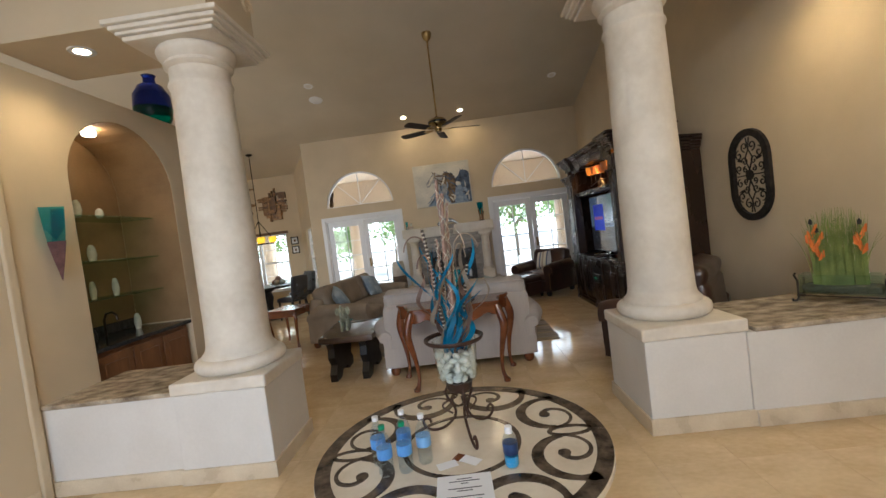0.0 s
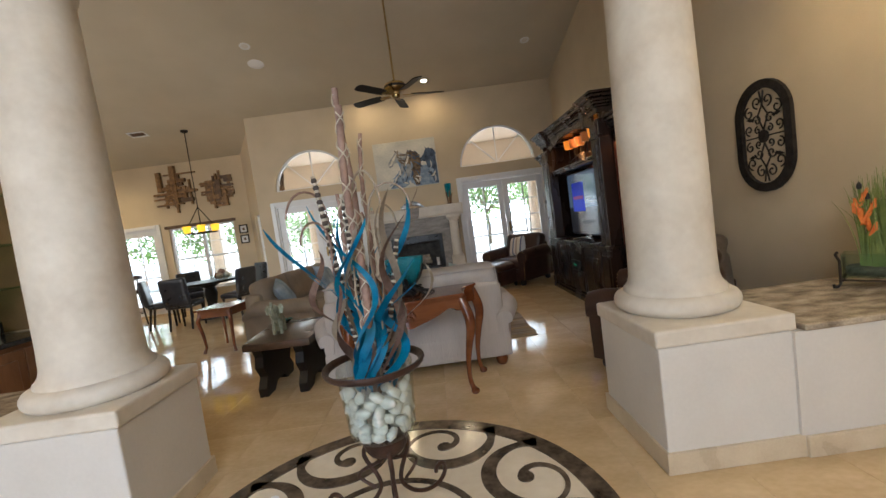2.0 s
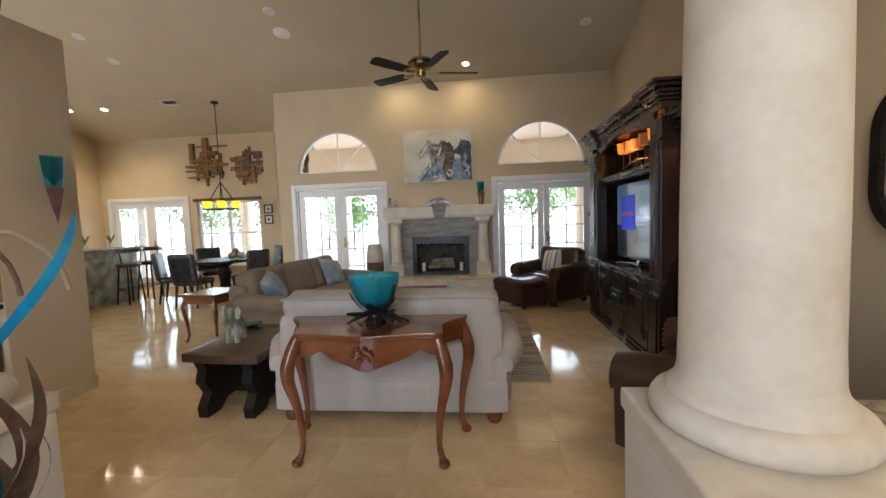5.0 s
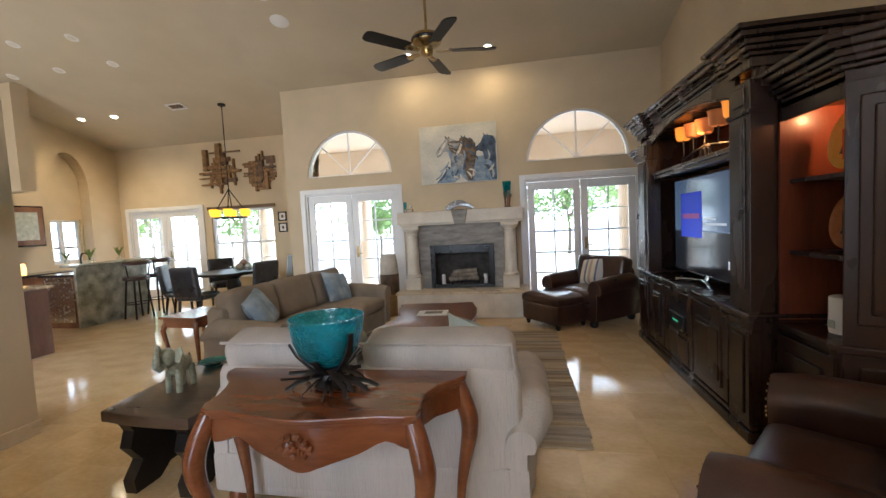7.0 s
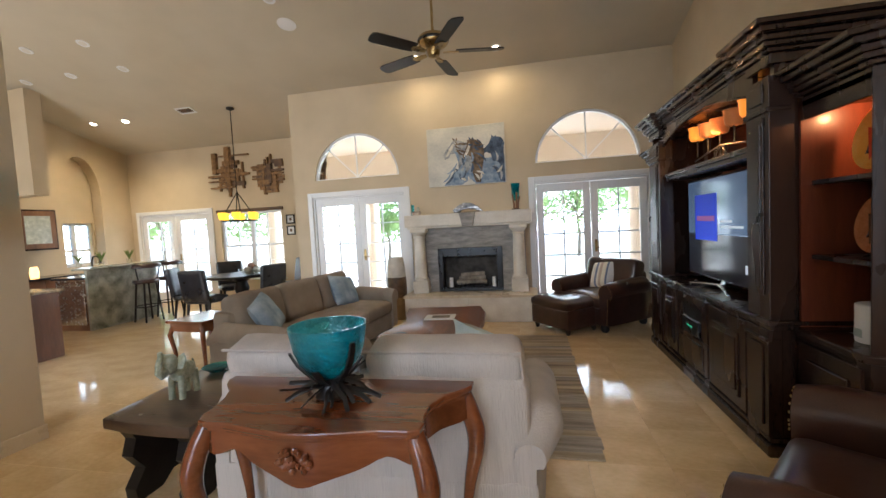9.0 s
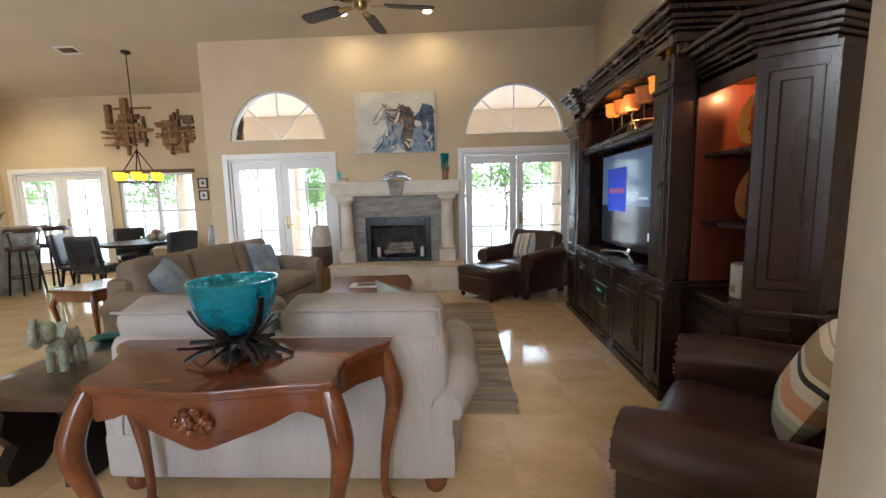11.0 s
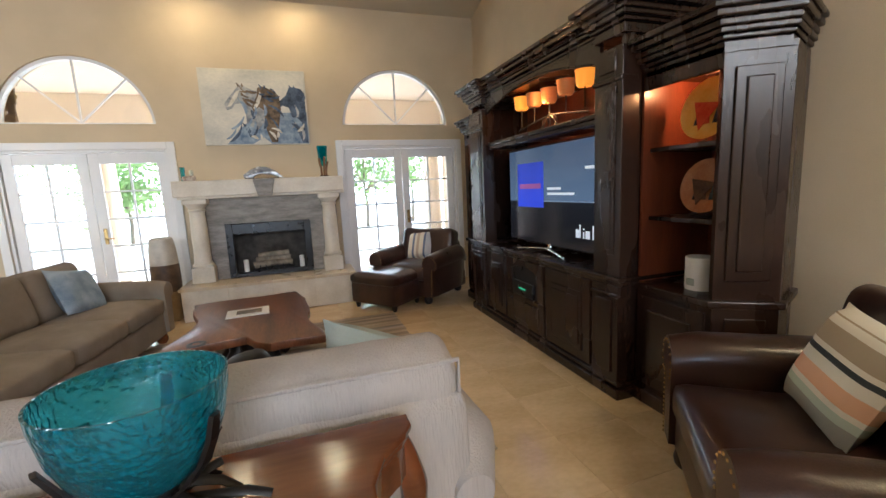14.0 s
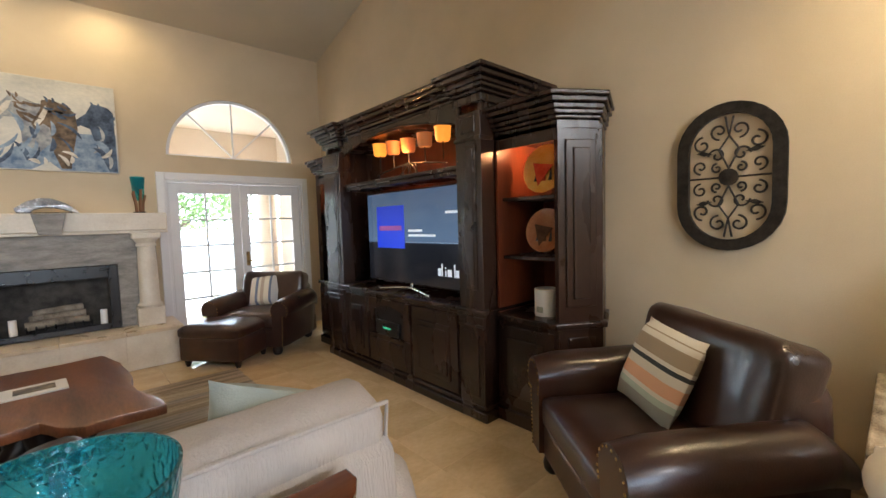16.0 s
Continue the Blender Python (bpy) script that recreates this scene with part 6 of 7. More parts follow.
# ---- floor vase between door and hearth ----
fv = thing("floor_vase", pose(-1.22, 8.98, 0), "tall two-toned ceramic floor vase beside the hearth", "vase")
part("lower_body", lathe([(0.0, 0), (0.12, 0), (0.13, 0.02), (0.15, 0.3), (0.152, 0.36)], 30), shade("tan_glaze", (0.28, 0.18, 0.08), (0.42, 0.3, 0.15), 8, 0.4), fv, smooth=True)
part("middle_body", lathe([(0.152, 0.36), (0.155, 0.5), (0.15, 0.68)], 30), shade("dark_glaze", (0.05, 0.035, 0.025), (0.16, 0.10, 0.06), 9, 0.35), fv, smooth=True)
part("upper_body", lathe([(0.15, 0.68), (0.138, 0.86), (0.115, 0.985), (0.10, 0.995), (0.10, 0.9)], 30), shade("cream_glaze", (0.45, 0.42, 0.36), (0.65, 0.6, 0.52), 9, 0.4), fv, smooth=True)

# ---- painting of horses ----
pa = thing("painting", pose(-0.06, 9.37, 2.55), "unframed canvas of three running horses in blue, black and cream", "painting")
part("canvas", box(-0.625, 0.625, -0.045, -0.003, -0.465, 0.465, 0.003), shade("washed_canvas", (0.50, 0.50, 0.46), (0.78, 0.74, 0.64), 2.2, 0.8, 0.2, fine=30, stretch=(1, 1, 1.6)), pa)
BRUSH = [shade("brush_" + n, a, b, 13, 0.7, 0.3, fine=40) for n, a, b in (("navy", (0.015, 0.025, 0.05), (0.12, 0.17, 0.25)), ("umber", (0.035, 0.024, 0.016), (0.26, 0.18, 0.11)), ("blue", (0.10, 0.17, 0.28), (0.38, 0.46, 0.55)), ("grey", (0.16, 0.18, 0.21), (0.52, 0.52, 0.50)), ("cream", (0.5, 0.46, 0.36), (0.82, 0.78, 0.70)))]
NAVY_, UMBER_, BLUE_, GREY_, CREAM_ = BRUSH
rng = random.Random(21)
level = [0]


def stroke(x, z, L, w, ang, mat):
    """One curved dab of paint, kept inside the canvas."""
    level[0] = (level[0] + 1) % 60
    pts_l, pts_r = [], []
    for i in range(6):
        u = i / 5
        a = ang + 0.5 * (u - 0.5)
        px, pz = x + L * u * math.cos(a), z + L * u * math.sin(a)
        h = w * math.sin(math.pi * (0.12 + 0.8 * u))
        pts_l.append((px - h * math.sin(a), pz + h * math.cos(a)))
        pts_r.append((px + h * math.sin(a), pz - h * math.cos(a)))
    q = [(max(-0.618, min(0.618, a)), max(-0.458, min(0.458, b))) for a, b in pts_l + pts_r[::-1]]
    try:
        part("brush_stroke", plate(q, [], -0.0008, pose(0, -0.0462 - 0.00012 * level[0], 0)), mat, pa)
    except ValueError:
        pass


def dabs(n, x0, x1, z0, z1, L, w, a0, a1, mats):
    for _ in range(n):
        stroke(rng.uniform(x0, x1), rng.uniform(z0, z1), rng.uniform(*L), rng.uniform(*w), rng.uniform(a0, a1), rng.choice(mats))


def shape(points, mat):
    """A painted silhouette, given in shares of the canvas from its upper left corner."""
    level[0] += 1
    part("horse_shape", plate([(max(-0.62, min(0.62, -0.625 + 1.25 * u)), max(-0.46, min(0.46, 0.465 - 0.93 * v))) for u, v in points], [], -0.0008, pose(0, -0.0462 - 0.00012 * level[0], 0)), mat, pa)


# washed bodies, then each horse with its mane
shape([(0.20, 0.99), (0.34, 0.78), (0.44, 0.66), (0.60, 0.58), (0.99, 0.55), (0.99, 0.99), (0.62, 0.99), (0.55, 0.90), (0.44, 0.99)], BLUE_)
shape([(0.21, 0.46), (0.23, 0.54), (0.28, 0.52), (0.31, 0.455), (0.37, 0.45), (0.40, 0.54), (0.40, 0.72), (0.50, 0.80), (0.62, 0.62), (0.60, 0.38), (0.49, 0.28), (0.42, 0.23), (0.36, 0.20), (0.33, 0.26), (0.26, 0.37)], GREY_)
shape([(0.68, 0.48), (0.69, 0.54), (0.76, 0.47), (0.82, 0.50), (0.86, 0.72), (0.93, 0.98), (0.985, 0.98), (0.985, 0.30), (0.95, 0.24), (0.88, 0.22), (0.84, 0.22), (0.80, 0.33)], NAVY_)
shape([(0.46, 0.50), (0.48, 0.56), (0.53, 0.49), (0.57, 0.53), (0.58, 0.80), (0.62, 0.97), (0.68, 0.97), (0.71, 0.72), (0.74, 0.52), (0.73, 0.34), (0.66, 0.26), (0.58, 0.22), (0.53, 0.24), (0.52, 0.34)], UMBER_)
shape([(0.475, 0.50), (0.49, 0.54), (0.54, 0.44), (0.57, 0.33), (0.55, 0.29), (0.53, 0.36)], CREAM_)
shape([(0.235, 0.50), (0.27, 0.49), (0.34, 0.36), (0.36, 0.28), (0.33, 0.29), (0.28, 0.39)], CREAM_)
dabs(16, -0.15, 0.55, -0.44, -0.08, (0.10, 0.24), (0.010, 0.026), 0.9, 2.2, (BLUE_, GREY_, NAVY_))
dabs(9, -0.40, -0.05, -0.44, -0.26, (0.14, 0.30), (0.010, 0.02), 0.5, 0.9, (BLUE_, NAVY_))
dabs(6, -0.05, 0.5, -0.42, -0.22, (0.06, 0.16), (0.015, 0.035), 0.2, 2.6, (CREAM_,))
for mx, mz_, m1, m2 in ((-0.16, 0.24, UMBER_, GREY_), (0.10, 0.23, NAVY_, UMBER_), (0.46, 0.23, NAVY_, NAVY_)):
    dabs(14, mx - 0.05, mx + 0.10, mz_ - 0.14, mz_ + 0.02, (0.07, 0.17), (0.008, 0.02), -1.3, 0.1, (m1, m1, m2))
    stroke(mx - 0.02, mz_, 0.06, 0.011, 1.7, m1)
    stroke(mx + 0.02, mz_, 0.05, 0.011, 1.3, m1)

# ---- on the mantel ----
mz = 1.64
mm = thing("mantel_sculpture", pose(-0.06, 9.16, mz), "silver and grey wave-shaped sculpture on the mantel", "sculpture")
part("body", prism([(-0.20, 0.0), (-0.22, 0.05), (-0.13, 0.12), (-0.04, 0.155), (0.06, 0.15), (0.16, 0.10), (0.24, 0.03), (0.26, 0.0), (0.18, 0.02), (0.1, 0.05), (0.0, 0.06), (-0.08, 0.04), (-0.12, 0.0)], -0.03, 0.03, 0.008, m=pose(0, 0, 0, 90, 0, 0)), shade("mottled_pewter", (0.10, 0.11, 0.13), (0.62, 0.64, 0.68), 14, 0.25, 0.1, metal=0.5), mm, smooth=True)
part("base", box(-0.2, 0.2, -0.05, 0.05, 0, 0.012, 0.004), BLACKWOOD, mm)
mv = thing("glass_torch_vase", pose(0.70, 9.16, mz), "teal glass vase in a pronged wooden holder on the mantel", "vase")
part("glass", lathe([(0.03, 0.14), (0.055, 0.2), (0.058, 0.28), (0.07, 0.40), (0.066, 0.40), (0.052, 0.28), (0.0, 0.2)], 20), TEAL_PALE, mv, smooth=True)
for k in range(5):
    a = k * 1.257
    part("prong", tube([(0.03 * math.cos(a), 0.03 * math.sin(a), 0), (0.035 * math.cos(a), 0.035 * math.sin(a), 0.1), (0.06 * math.cos(a), 0.06 * math.sin(a), 0.2 + 0.015 * k)], 0.014, 7), CABWOOD, mv, smooth=True)
part("foot", lathe([(0.0, 0), (0.06, 0), (0.06, 0.015), (0.0, 0.02)], 16), BLACKWOOD, mv, smooth=True)
mf = thing("figurine_group", pose(-0.90, 9.15, mz), "small coloured figurines beside a blue glass on the mantel", "figurine")
part("base_figure", pad(0.16, 0.07, 0.07, 0.03, lump=0.02, m=pose(0.02, 0, 0)), shade("brown_white_glaze", (0.2, 0.1, 0.06), (0.65, 0.58, 0.5), 25, 0.4), mf, smooth=True)
part("blue_glass", lathe([(0.0, 0), (0.022, 0), (0.024, 0.12), (0.028, 0.17), (0.0, 0.165)], 14, at=(-0.045, 0.02, 0)), TEAL, mf, smooth=True)
part("upper_figure", pad(0.05, 0.05, 0.07, 0.024, m=pose(0.05, 0, 0.065)), CERAMIC, mf, smooth=True)

# ---- oval iron wall ornament ----
ow = thing("oval_wall_ornament", pose(2.999, 4.145, 1.655, 0, 0, 90), "oval black framed wrought iron wall ornament with scrollwork", "wall decor")
def stadium(w, h, k=14):
    r = w / 2
    return arc(0, h / 2 - r, r, 0, 180, k) + arc(0, -(h / 2 - r), r, 180, 360, k)
frame_o, frame_i = stadium(0.54, 0.86), stadium(0.41, 0.73)
part("frame", plate(frame_o, [frame_i], -0.03, pose(0, 0.032, 0)), IRON, ow, "broad black moulded frame")
part("frame_bead", tube([(x, 0.0, z) for x, z in stadium(0.48, 0.80) + [stadium(0.48, 0.80)[0]]], 0.018, 8), IRON, ow, smooth=True)
def spiral(cx, cz, r, a0, turns, f, n=22):
    return [(cx + r * (1 - 0.8 * i / n) * math.cos(a0 + f * turns * 6.28 * i / n), 0.012, cz + r * (1 - 0.8 * i / n) * math.sin(a0 + f * turns * 6.28 * i / n)) for i in range(n + 1)]
part("rosette", lathe([(0.0, -0.02), (0.03, -0.012), (0.05, 0.0), (0.05, 0.008)], 16, m=pose(0, 0.014, 0, 90, 0, 0) @ pose(0, 0, 0, 180, 0, 0)), IRON, ow, smooth=True)
for sx in (-1, 1):
    for sz in (-1, 1):
        for cx, cz, r, a0, f in ((0.05, 0.27, 0.048, -1.57, 1), (0.135, 0.20, 0.05, 1.57, -1), (0.06, 0.13, 0.045, 0.0, 1), (0.145, 0.07, 0.042, -1.57, 1), (0.06, 0.055, 0.03, 1.57, -1)):
            q = [(sx * x, y, sz * z) for x, y, z in spiral(cx, cz, r, a0, 1.15, f)]
            part("scroll", tube(q, 0.006, 6), IRON, ow, smooth=True)
        part("bar", tube([(0, 0.014, sz * 0.05), (sx * 0.05, 0.014, sz * 0.16), (0.0, 0.014, sz * 0.24), (sx * 0.02, 0.014, sz * 0.35)], 0.006, 6), IRON, ow, smooth=True)
        leaf = [(0.08, 0.14), (0.13, 0.165), (0.17, 0.155), (0.13, 0.135)]
        part("leaf", plate([(sx * x, sz * z) for x, z in leaf], [], 0.006, pose(0, 0.008, 0)), IRON, ow)
    part("bar", tube([(sx * 0.05, 0.014, 0), (sx * 0.2, 0.014, 0)], 0.006, 6), IRON, ow, smooth=True)

# ---- planter with grasses and orange flowers on the half wall ----
pl_ = thing("planter", pose(2.83, 3.12, 0.645, 0, 0, -52), "glass trough planter with green grasses and orange flowers on the granite", "planter")
tb = bmesh.new()
for a in ((-0.22, 0.22, -0.07, -0.064, 0.06, 0.20), (-0.22, 0.22, 0.064, 0.07, 0.06, 0.20), (-0.22, -0.214, -0.064, 0.064, 0.06, 0.20), (0.214, 0.22, -0.064, 0.064, 0.06, 0.20), (-0.214, 0.214, -0.064, 0.064, 0.06, 0.066)):
    box(*a, 0.001, tb, 1)
part("glass_trough", tb, TROUGH, pl_)
sd = bmesh.new()
for sx in (-1, 1):
    for sy in (-1, 1):
        tube([(sx * 0.225, sy * 0.075, 0.16), (sx * 0.225, sy * 0.075, 0.03), (sx * 0.235, sy * 0.09, 0.012), (sx * 0.25, sy * 0.105, 0.012), (sx * 0.25, sy * 0.105, 0.03)], 0.007, 7, sd)
    tube([(sx * 0.225, -0.075, 0.05), (sx * 0.225, 0.075, 0.05)], 0.006, 6, sd)
    tube([(sx * 0.225, -0.075, 0.16), (sx * 0.24, -0.085, 0.20), (sx * 0.23, -0.09, 0.215)], 0.008, 6, sd)
for sy in (-1, 1):
    tube([(-0.225, sy * 0.075, 0.05), (0.225, sy * 0.075, 0.05)], 0.006, 6, sd)
part("iron_stand", sd, IRON, pl_, smooth=True)
part("gravel", pad(0.42, 0.125, 0.06, 0.02, lump=0.01, m=pose(0, 0, 0.067)), shade("dark_gravel", (0.02, 0.025, 0.015), (0.12, 0.12, 0.09), 60, 0.8, 0.6), pl_, smooth=True)
rng = random.Random(5)
gv, gf = [], []
for k in range(300):
    x, y = rng.uniform(-0.14, 0.14), rng.uniform(-0.045, 0.045)
    hh = rng.uniform(0.38, 0.54) + 0.05 * math.cos(x * 12)
    lx, ly = rng.gauss(0, 0.03), rng.gauss(0, 0.035)
    if rng.random() < 0.14:
        lx, hh = lx + rng.choice((-1, 1)) * rng.uniform(0.06, 0.14), hh * 0.9
    pr = []
    for i in range(6):
        u = i / 5
        w = 0.0028 * (1 - u) + 0.0005
        px_, py_, pz_ = x + lx * u * u, y + ly * u * u, 0.10 + hh * (u - 0.12 * u ** 3 * abs(lx) * 8)
        pr.append((len(gv), len(gv) + 1))
        gv += [(px_ - w, py_, pz_), (px_ + w, py_ + w, pz_)]
    gf += [(a[0], a[1], b[1], b[0]) for a, b in zip(pr, pr[1:])]
me = bpy.data.meshes.new("grass_tuft")
me.from_pydata(gv, [], gf)
me.materials.append(GRASSBLADE)
gb = new("grass_tuft", me)
gb.parent = pl_
tagged(gb, kind="stuff")
for x, z in ((-0.13, 0.56), (-0.10, 0.50), (0.12, 0.54)):
    part("flower_stem", tube([(x, -0.02, 0.1), (x, -0.04, z)], 0.006, 6), GRASSBLADE, pl_)
    part("flower_bud", lathe([(0.0, 0), (0.012, 0.01), (0.012, 0.03), (0.0, 0.05)], 8, at=(x, -0.04, z - 0.005)), BLACKWOOD, pl_, "dark dried flower tip", True)
    for q in range(6):
        a, zz = q * 1.2, z - 0.02 - 0.026 * q
        part("petal", tube([(x, -0.04, zz - 0.05), (x + 0.022 * math.cos(a), -0.045 + 0.02 * math.sin(a), zz - 0.02), (x + 0.032 * math.cos(a), -0.045 + 0.03 * math.sin(a), zz + 0.025)], lambda u: 0.003 + 0.013 * math.sin(math.pi * (0.08 + 0.85 * u)), 6, flat=0.5), PETAL, pl_, smooth=True)

# ---- sconces on the bar wall ----
for y in (3.04, 4.85):
    sc = thing("wall_sconce_vase", pose(BX, y, 1.48), "teal glass cone in a rusty pointed iron wall holder", "wall vase", "cone wall vases")
    part("iron_cone", lathe([(0.0, 0.0), (0.045, 0.17), (0.075, 0.30), (0.0, 0.30)], 4, at=(0.055, 0, 0), m=None), shade("rusted_purple_iron", (0.05, 0.02, 0.02), (0.18, 0.08, 0.07), 14, 0.6, 0.3, metal=0.3), sc)
    part("glass_cup", lathe([(0.07, 0.30), (0.085, 0.40), (0.10, 0.55), (0.096, 0.55), (0.08, 0.40), (0.0, 0.31)], 4, at=(0.055, 0, 0)), TEAL_PALE, sc)

bo = thing("blue_bottle", pose(-2.92, 4.52, BAR_TOP), "deep blue to green glass bottle standing on the bar wall", "bottle")
part("lower_glass", lathe([(0.0, 0), (0.14, 0.0), (0.17, 0.05), (0.185, 0.16)], 26), coloured_glass("green_glass", (0.0, 0.30, 0.22), 0.1), bo, smooth=True)
part("upper_glass", lathe([(0.185, 0.16), (0.175, 0.30), (0.12, 0.40), (0.06, 0.44), (0.055, 0.5), (0.07, 0.52), (0.0, 0.52)], 26), coloured_glass("cobalt_glass", (0.01, 0.03, 0.30), 0.1), bo, smooth=True)

# ---- wet bar in the niche ----
wb = thing("bar_cabinet", pose(-3.1, 3.86, 0), "brown wooden wet bar cabinet with a black granite top", "cabinet")
wpart("body", box(-3.40, -2.86, 3.29, 4.43, 0.0, 0.86, 0.004), CABWOOD, wb)
for k in range(3):
    a = 3.31 + k * 0.372
    d = wpart("door", box(-2.86, -2.842, a, a + 0.36, 0.1, 0.82, 0.004), CABWOOD, wb)
    wpart("panel", box(-2.844, -2.834, a + 0.06, a + 0.30, 0.17, 0.75, 0.008), CABWOOD, d)
wpart("counter", box(-3.41, -2.80, 3.276, 4.444, 0.862, 0.90, 0.008), BLACK_GRANITE, wb, "black granite top")
wpart("splash", box(-3.412, -3.385, 3.276, 4.444, 0.902, 1.0, 0.003), BLACK_GRANITE, wb)
ta = tagged(part_at("bar_tap", tube([(0, 0, 0), (0, 0, 0.16), (0.03, 0, 0.22), (0.09, 0, 0.23), (0.13, 0, 0.2), (0.135, 0, 0.15)], 0.011, 8), shade("dark_bronze", (0.03, 0.02, 0.015), (0.07, 0.05, 0.04), 20, 0.35, metal=0.8), pose(-3.28, 3.9, 0.90)), "dark bronze gooseneck tap on the bar", "tap")
for z in (1.27, 1.62, 2.03):
    gs = tagged(part_at("glass_shelf", box(-3.415, -3.05, 3.285, 4.435, z, z + 0.012, 0.002), SHELFGLASS, Matrix(), False), "clear glass shelf in the bar niche", "shelf", "niche shelves")
rng = random.Random(9)
for z, ys_ in ((1.282, (3.55, 3.75, 4.0)), (1.632, (3.5, 3.8)), (2.042, (3.5, 3.62, 3.72, 3.95)), (0.90, (3.55, 3.68, 4.2))):
    for y in ys_:
        hh = rng.uniform(0.08, 0.18)
        r = rng.uniform(0.03, 0.05)
        g = rng.random() < 0.5
        tagged(part_at("bar_vessel", lathe([(0.0, 0), (r * 0.7, 0), (r, hh * 0.4), (r * 0.8, hh * 0.8), (r * 0.4, hh), (0.0, hh)], 16), BLACK if g else CERAMIC, pose(-3.2, y, z)), "small dark glazed vessel in the bar niche" if g else "small pale vessel in the bar niche", "vessel")

# ---- candle holder and decor in the entertainment center ----
ch_ = thing("candle_holder", pose(2.40, 6.43, 1.86), "iron candle holder with five lit amber glass cups", "candle holder")
hb = tube([(0, -0.5, 0.06), (0, -0.2, 0.10), (0, 0, 0.12), (0, 0.2, 0.10), (0, 0.5, 0.06)], 0.007, 7)
for sy in (-1, 1):
    tube([(0, sy * (0.06 + 0.05 * math.cos(i * 0.5)), 0.06 + 0.05 * math.sin(i * 0.5)) for i in range(13)], 0.005, 6, hb)
    tube([(-0.03, sy * 0.12, 0.004), (0, sy * 0.09, 0.05), (0, sy * 0.02, 0.12)], 0.006, 6, hb)
    tube([(0.03, sy * 0.12, 0.004), (0, sy * 0.09, 0.05)], 0.006, 6, hb)
part("iron_base", hb, IRON, ch_, smooth=True)
for k, y in enumerate((-0.46, -0.23, 0.0, 0.23, 0.45)):
    zz = 0.225 + 0.012 * (abs(k - 2) - 1)
    part("arm", tube([(0, y, 0.09), (0, y, zz)], 0.006, 6), IRON, ch_)
    part("glass_cup", lathe([(0.0, zz), (0.05, zz), (0.062, zz + 0.02), (0.068, zz + 0.105), (0.074, zz + 0.115), (0.066, zz + 0.112), (0.058, zz + 0.03), (0.0, zz + 0.01)], 22, at=(0, y, 0)), AMBER_LIT if k in (0, 4) else AMBER_DIM, ch_, "amber glass cup", True)
lamp("candle_light", "POINT", pose(2.32, 6.43, 2.02), 3.0, (1.0, 0.45, 0.14), shadow_soft_size=0.02)


def plate_on_stand(m, r, c1, c2, label):
    p = thing("display_plate", m, label, "plate")
    part("plate", lathe([(0.0, 0.0), (r * 0.6, 0.004), (r, 0.02), (r, 0.026), (r * 0.6, 0.012), (0.0, 0.009)], 32, m=pose(0, 0, r + 0.015, 90, 0, -90) @ pose(0, 0, 0, -12, 0, 0)), c1, p, smooth=True)
    part("painted_field", lathe([(0.0, 0.011), (r * 0.62, 0.014), (r * 0.6, 0.016), (0.0, 0.0125)], 3, m=pose(-0.01, 0.02, r + 0.0, 90, 0, -90) @ pose(0, 0, 0, -12, 0, 20)), c2, p)
    for q, (a, b, h) in enumerate(((-0.45, -0.2, 0.25), (-0.1, 0.12, 0.3), (0.22, 0.4, 0.22))):
        part("painted_figure", prism([(a * r, -0.5 * r), (b * r, -0.5 * r), ((a + b) / 2 * r, (h - 0.1) * r)], 0.0165, 0.018, m=pose(0, 0, r + 0.015, 90, 0, -90) @ pose(0, 0, 0, -12, 0, 0)), BLACK if q != 1 else c2, p)
    part("easel", tube([(-0.05, -0.06, 0), (0.02, -0.04, 0.02), (0.06, 0, 0.12), (0.02, 0.04, 0.02), (-0.05, 0.06, 0)], 0.005, 6), IRON, p, smooth=True)


plate_on_stand(pose(2.58, 5.12, 1.60), 0.17, shade("yellow_glaze", (0.80, 0.38, 0.05), (0.90, 0.56, 0.14), 9, 0.2), shade("red_glaze", (0.6, 0.04, 0.02), (0.8, 0.15, 0.05), 9, 0.2), "round plate painted yellow and red, on a stand")
plate_on_stand(pose(2.58, 5.12, 1.19), 0.155, shade("amber_glaze", (0.32, 0.11, 0.04), (0.5, 0.22, 0.1), 9, 0.2), shade("dark_amber_glaze", (0.06, 0.03, 0.02), (0.2, 0.1, 0.05), 9, 0.2), "round amber and brown plate, on a stand")
can_ = thing("pillar_candle", pose(2.53, 5.10, 0.776), "thick white pillar candle on the side shelf", "candle")
part("wax", lathe([(0.0, 0), (0.075, 0), (0.077, 0.01), (0.077, 0.185), (0.07, 0.19), (0.0, 0.182)], 28), PAPER, can_, smooth=True)
part("motif", box(-0.082, -0.078, -0.03, 0.02, 0.03, 0.07, 0.003), SAGE, can_, "pale grey leaf motif")
rc = thing("receiver", pose(2.28, 6.6, 0.415), "black audio receiver in the cabinet bay", "receiver")
part("case", box(-0.07, -0.045, -0.18, 0.18, 0.0, 0.13, 0.006), BLACK, rc)
part("display", box(-0.0725, -0.0695, -0.06, 0.06, 0.06, 0.075), glow("green_display", (0.05, 0.4, 0.2), 0.25), rc)

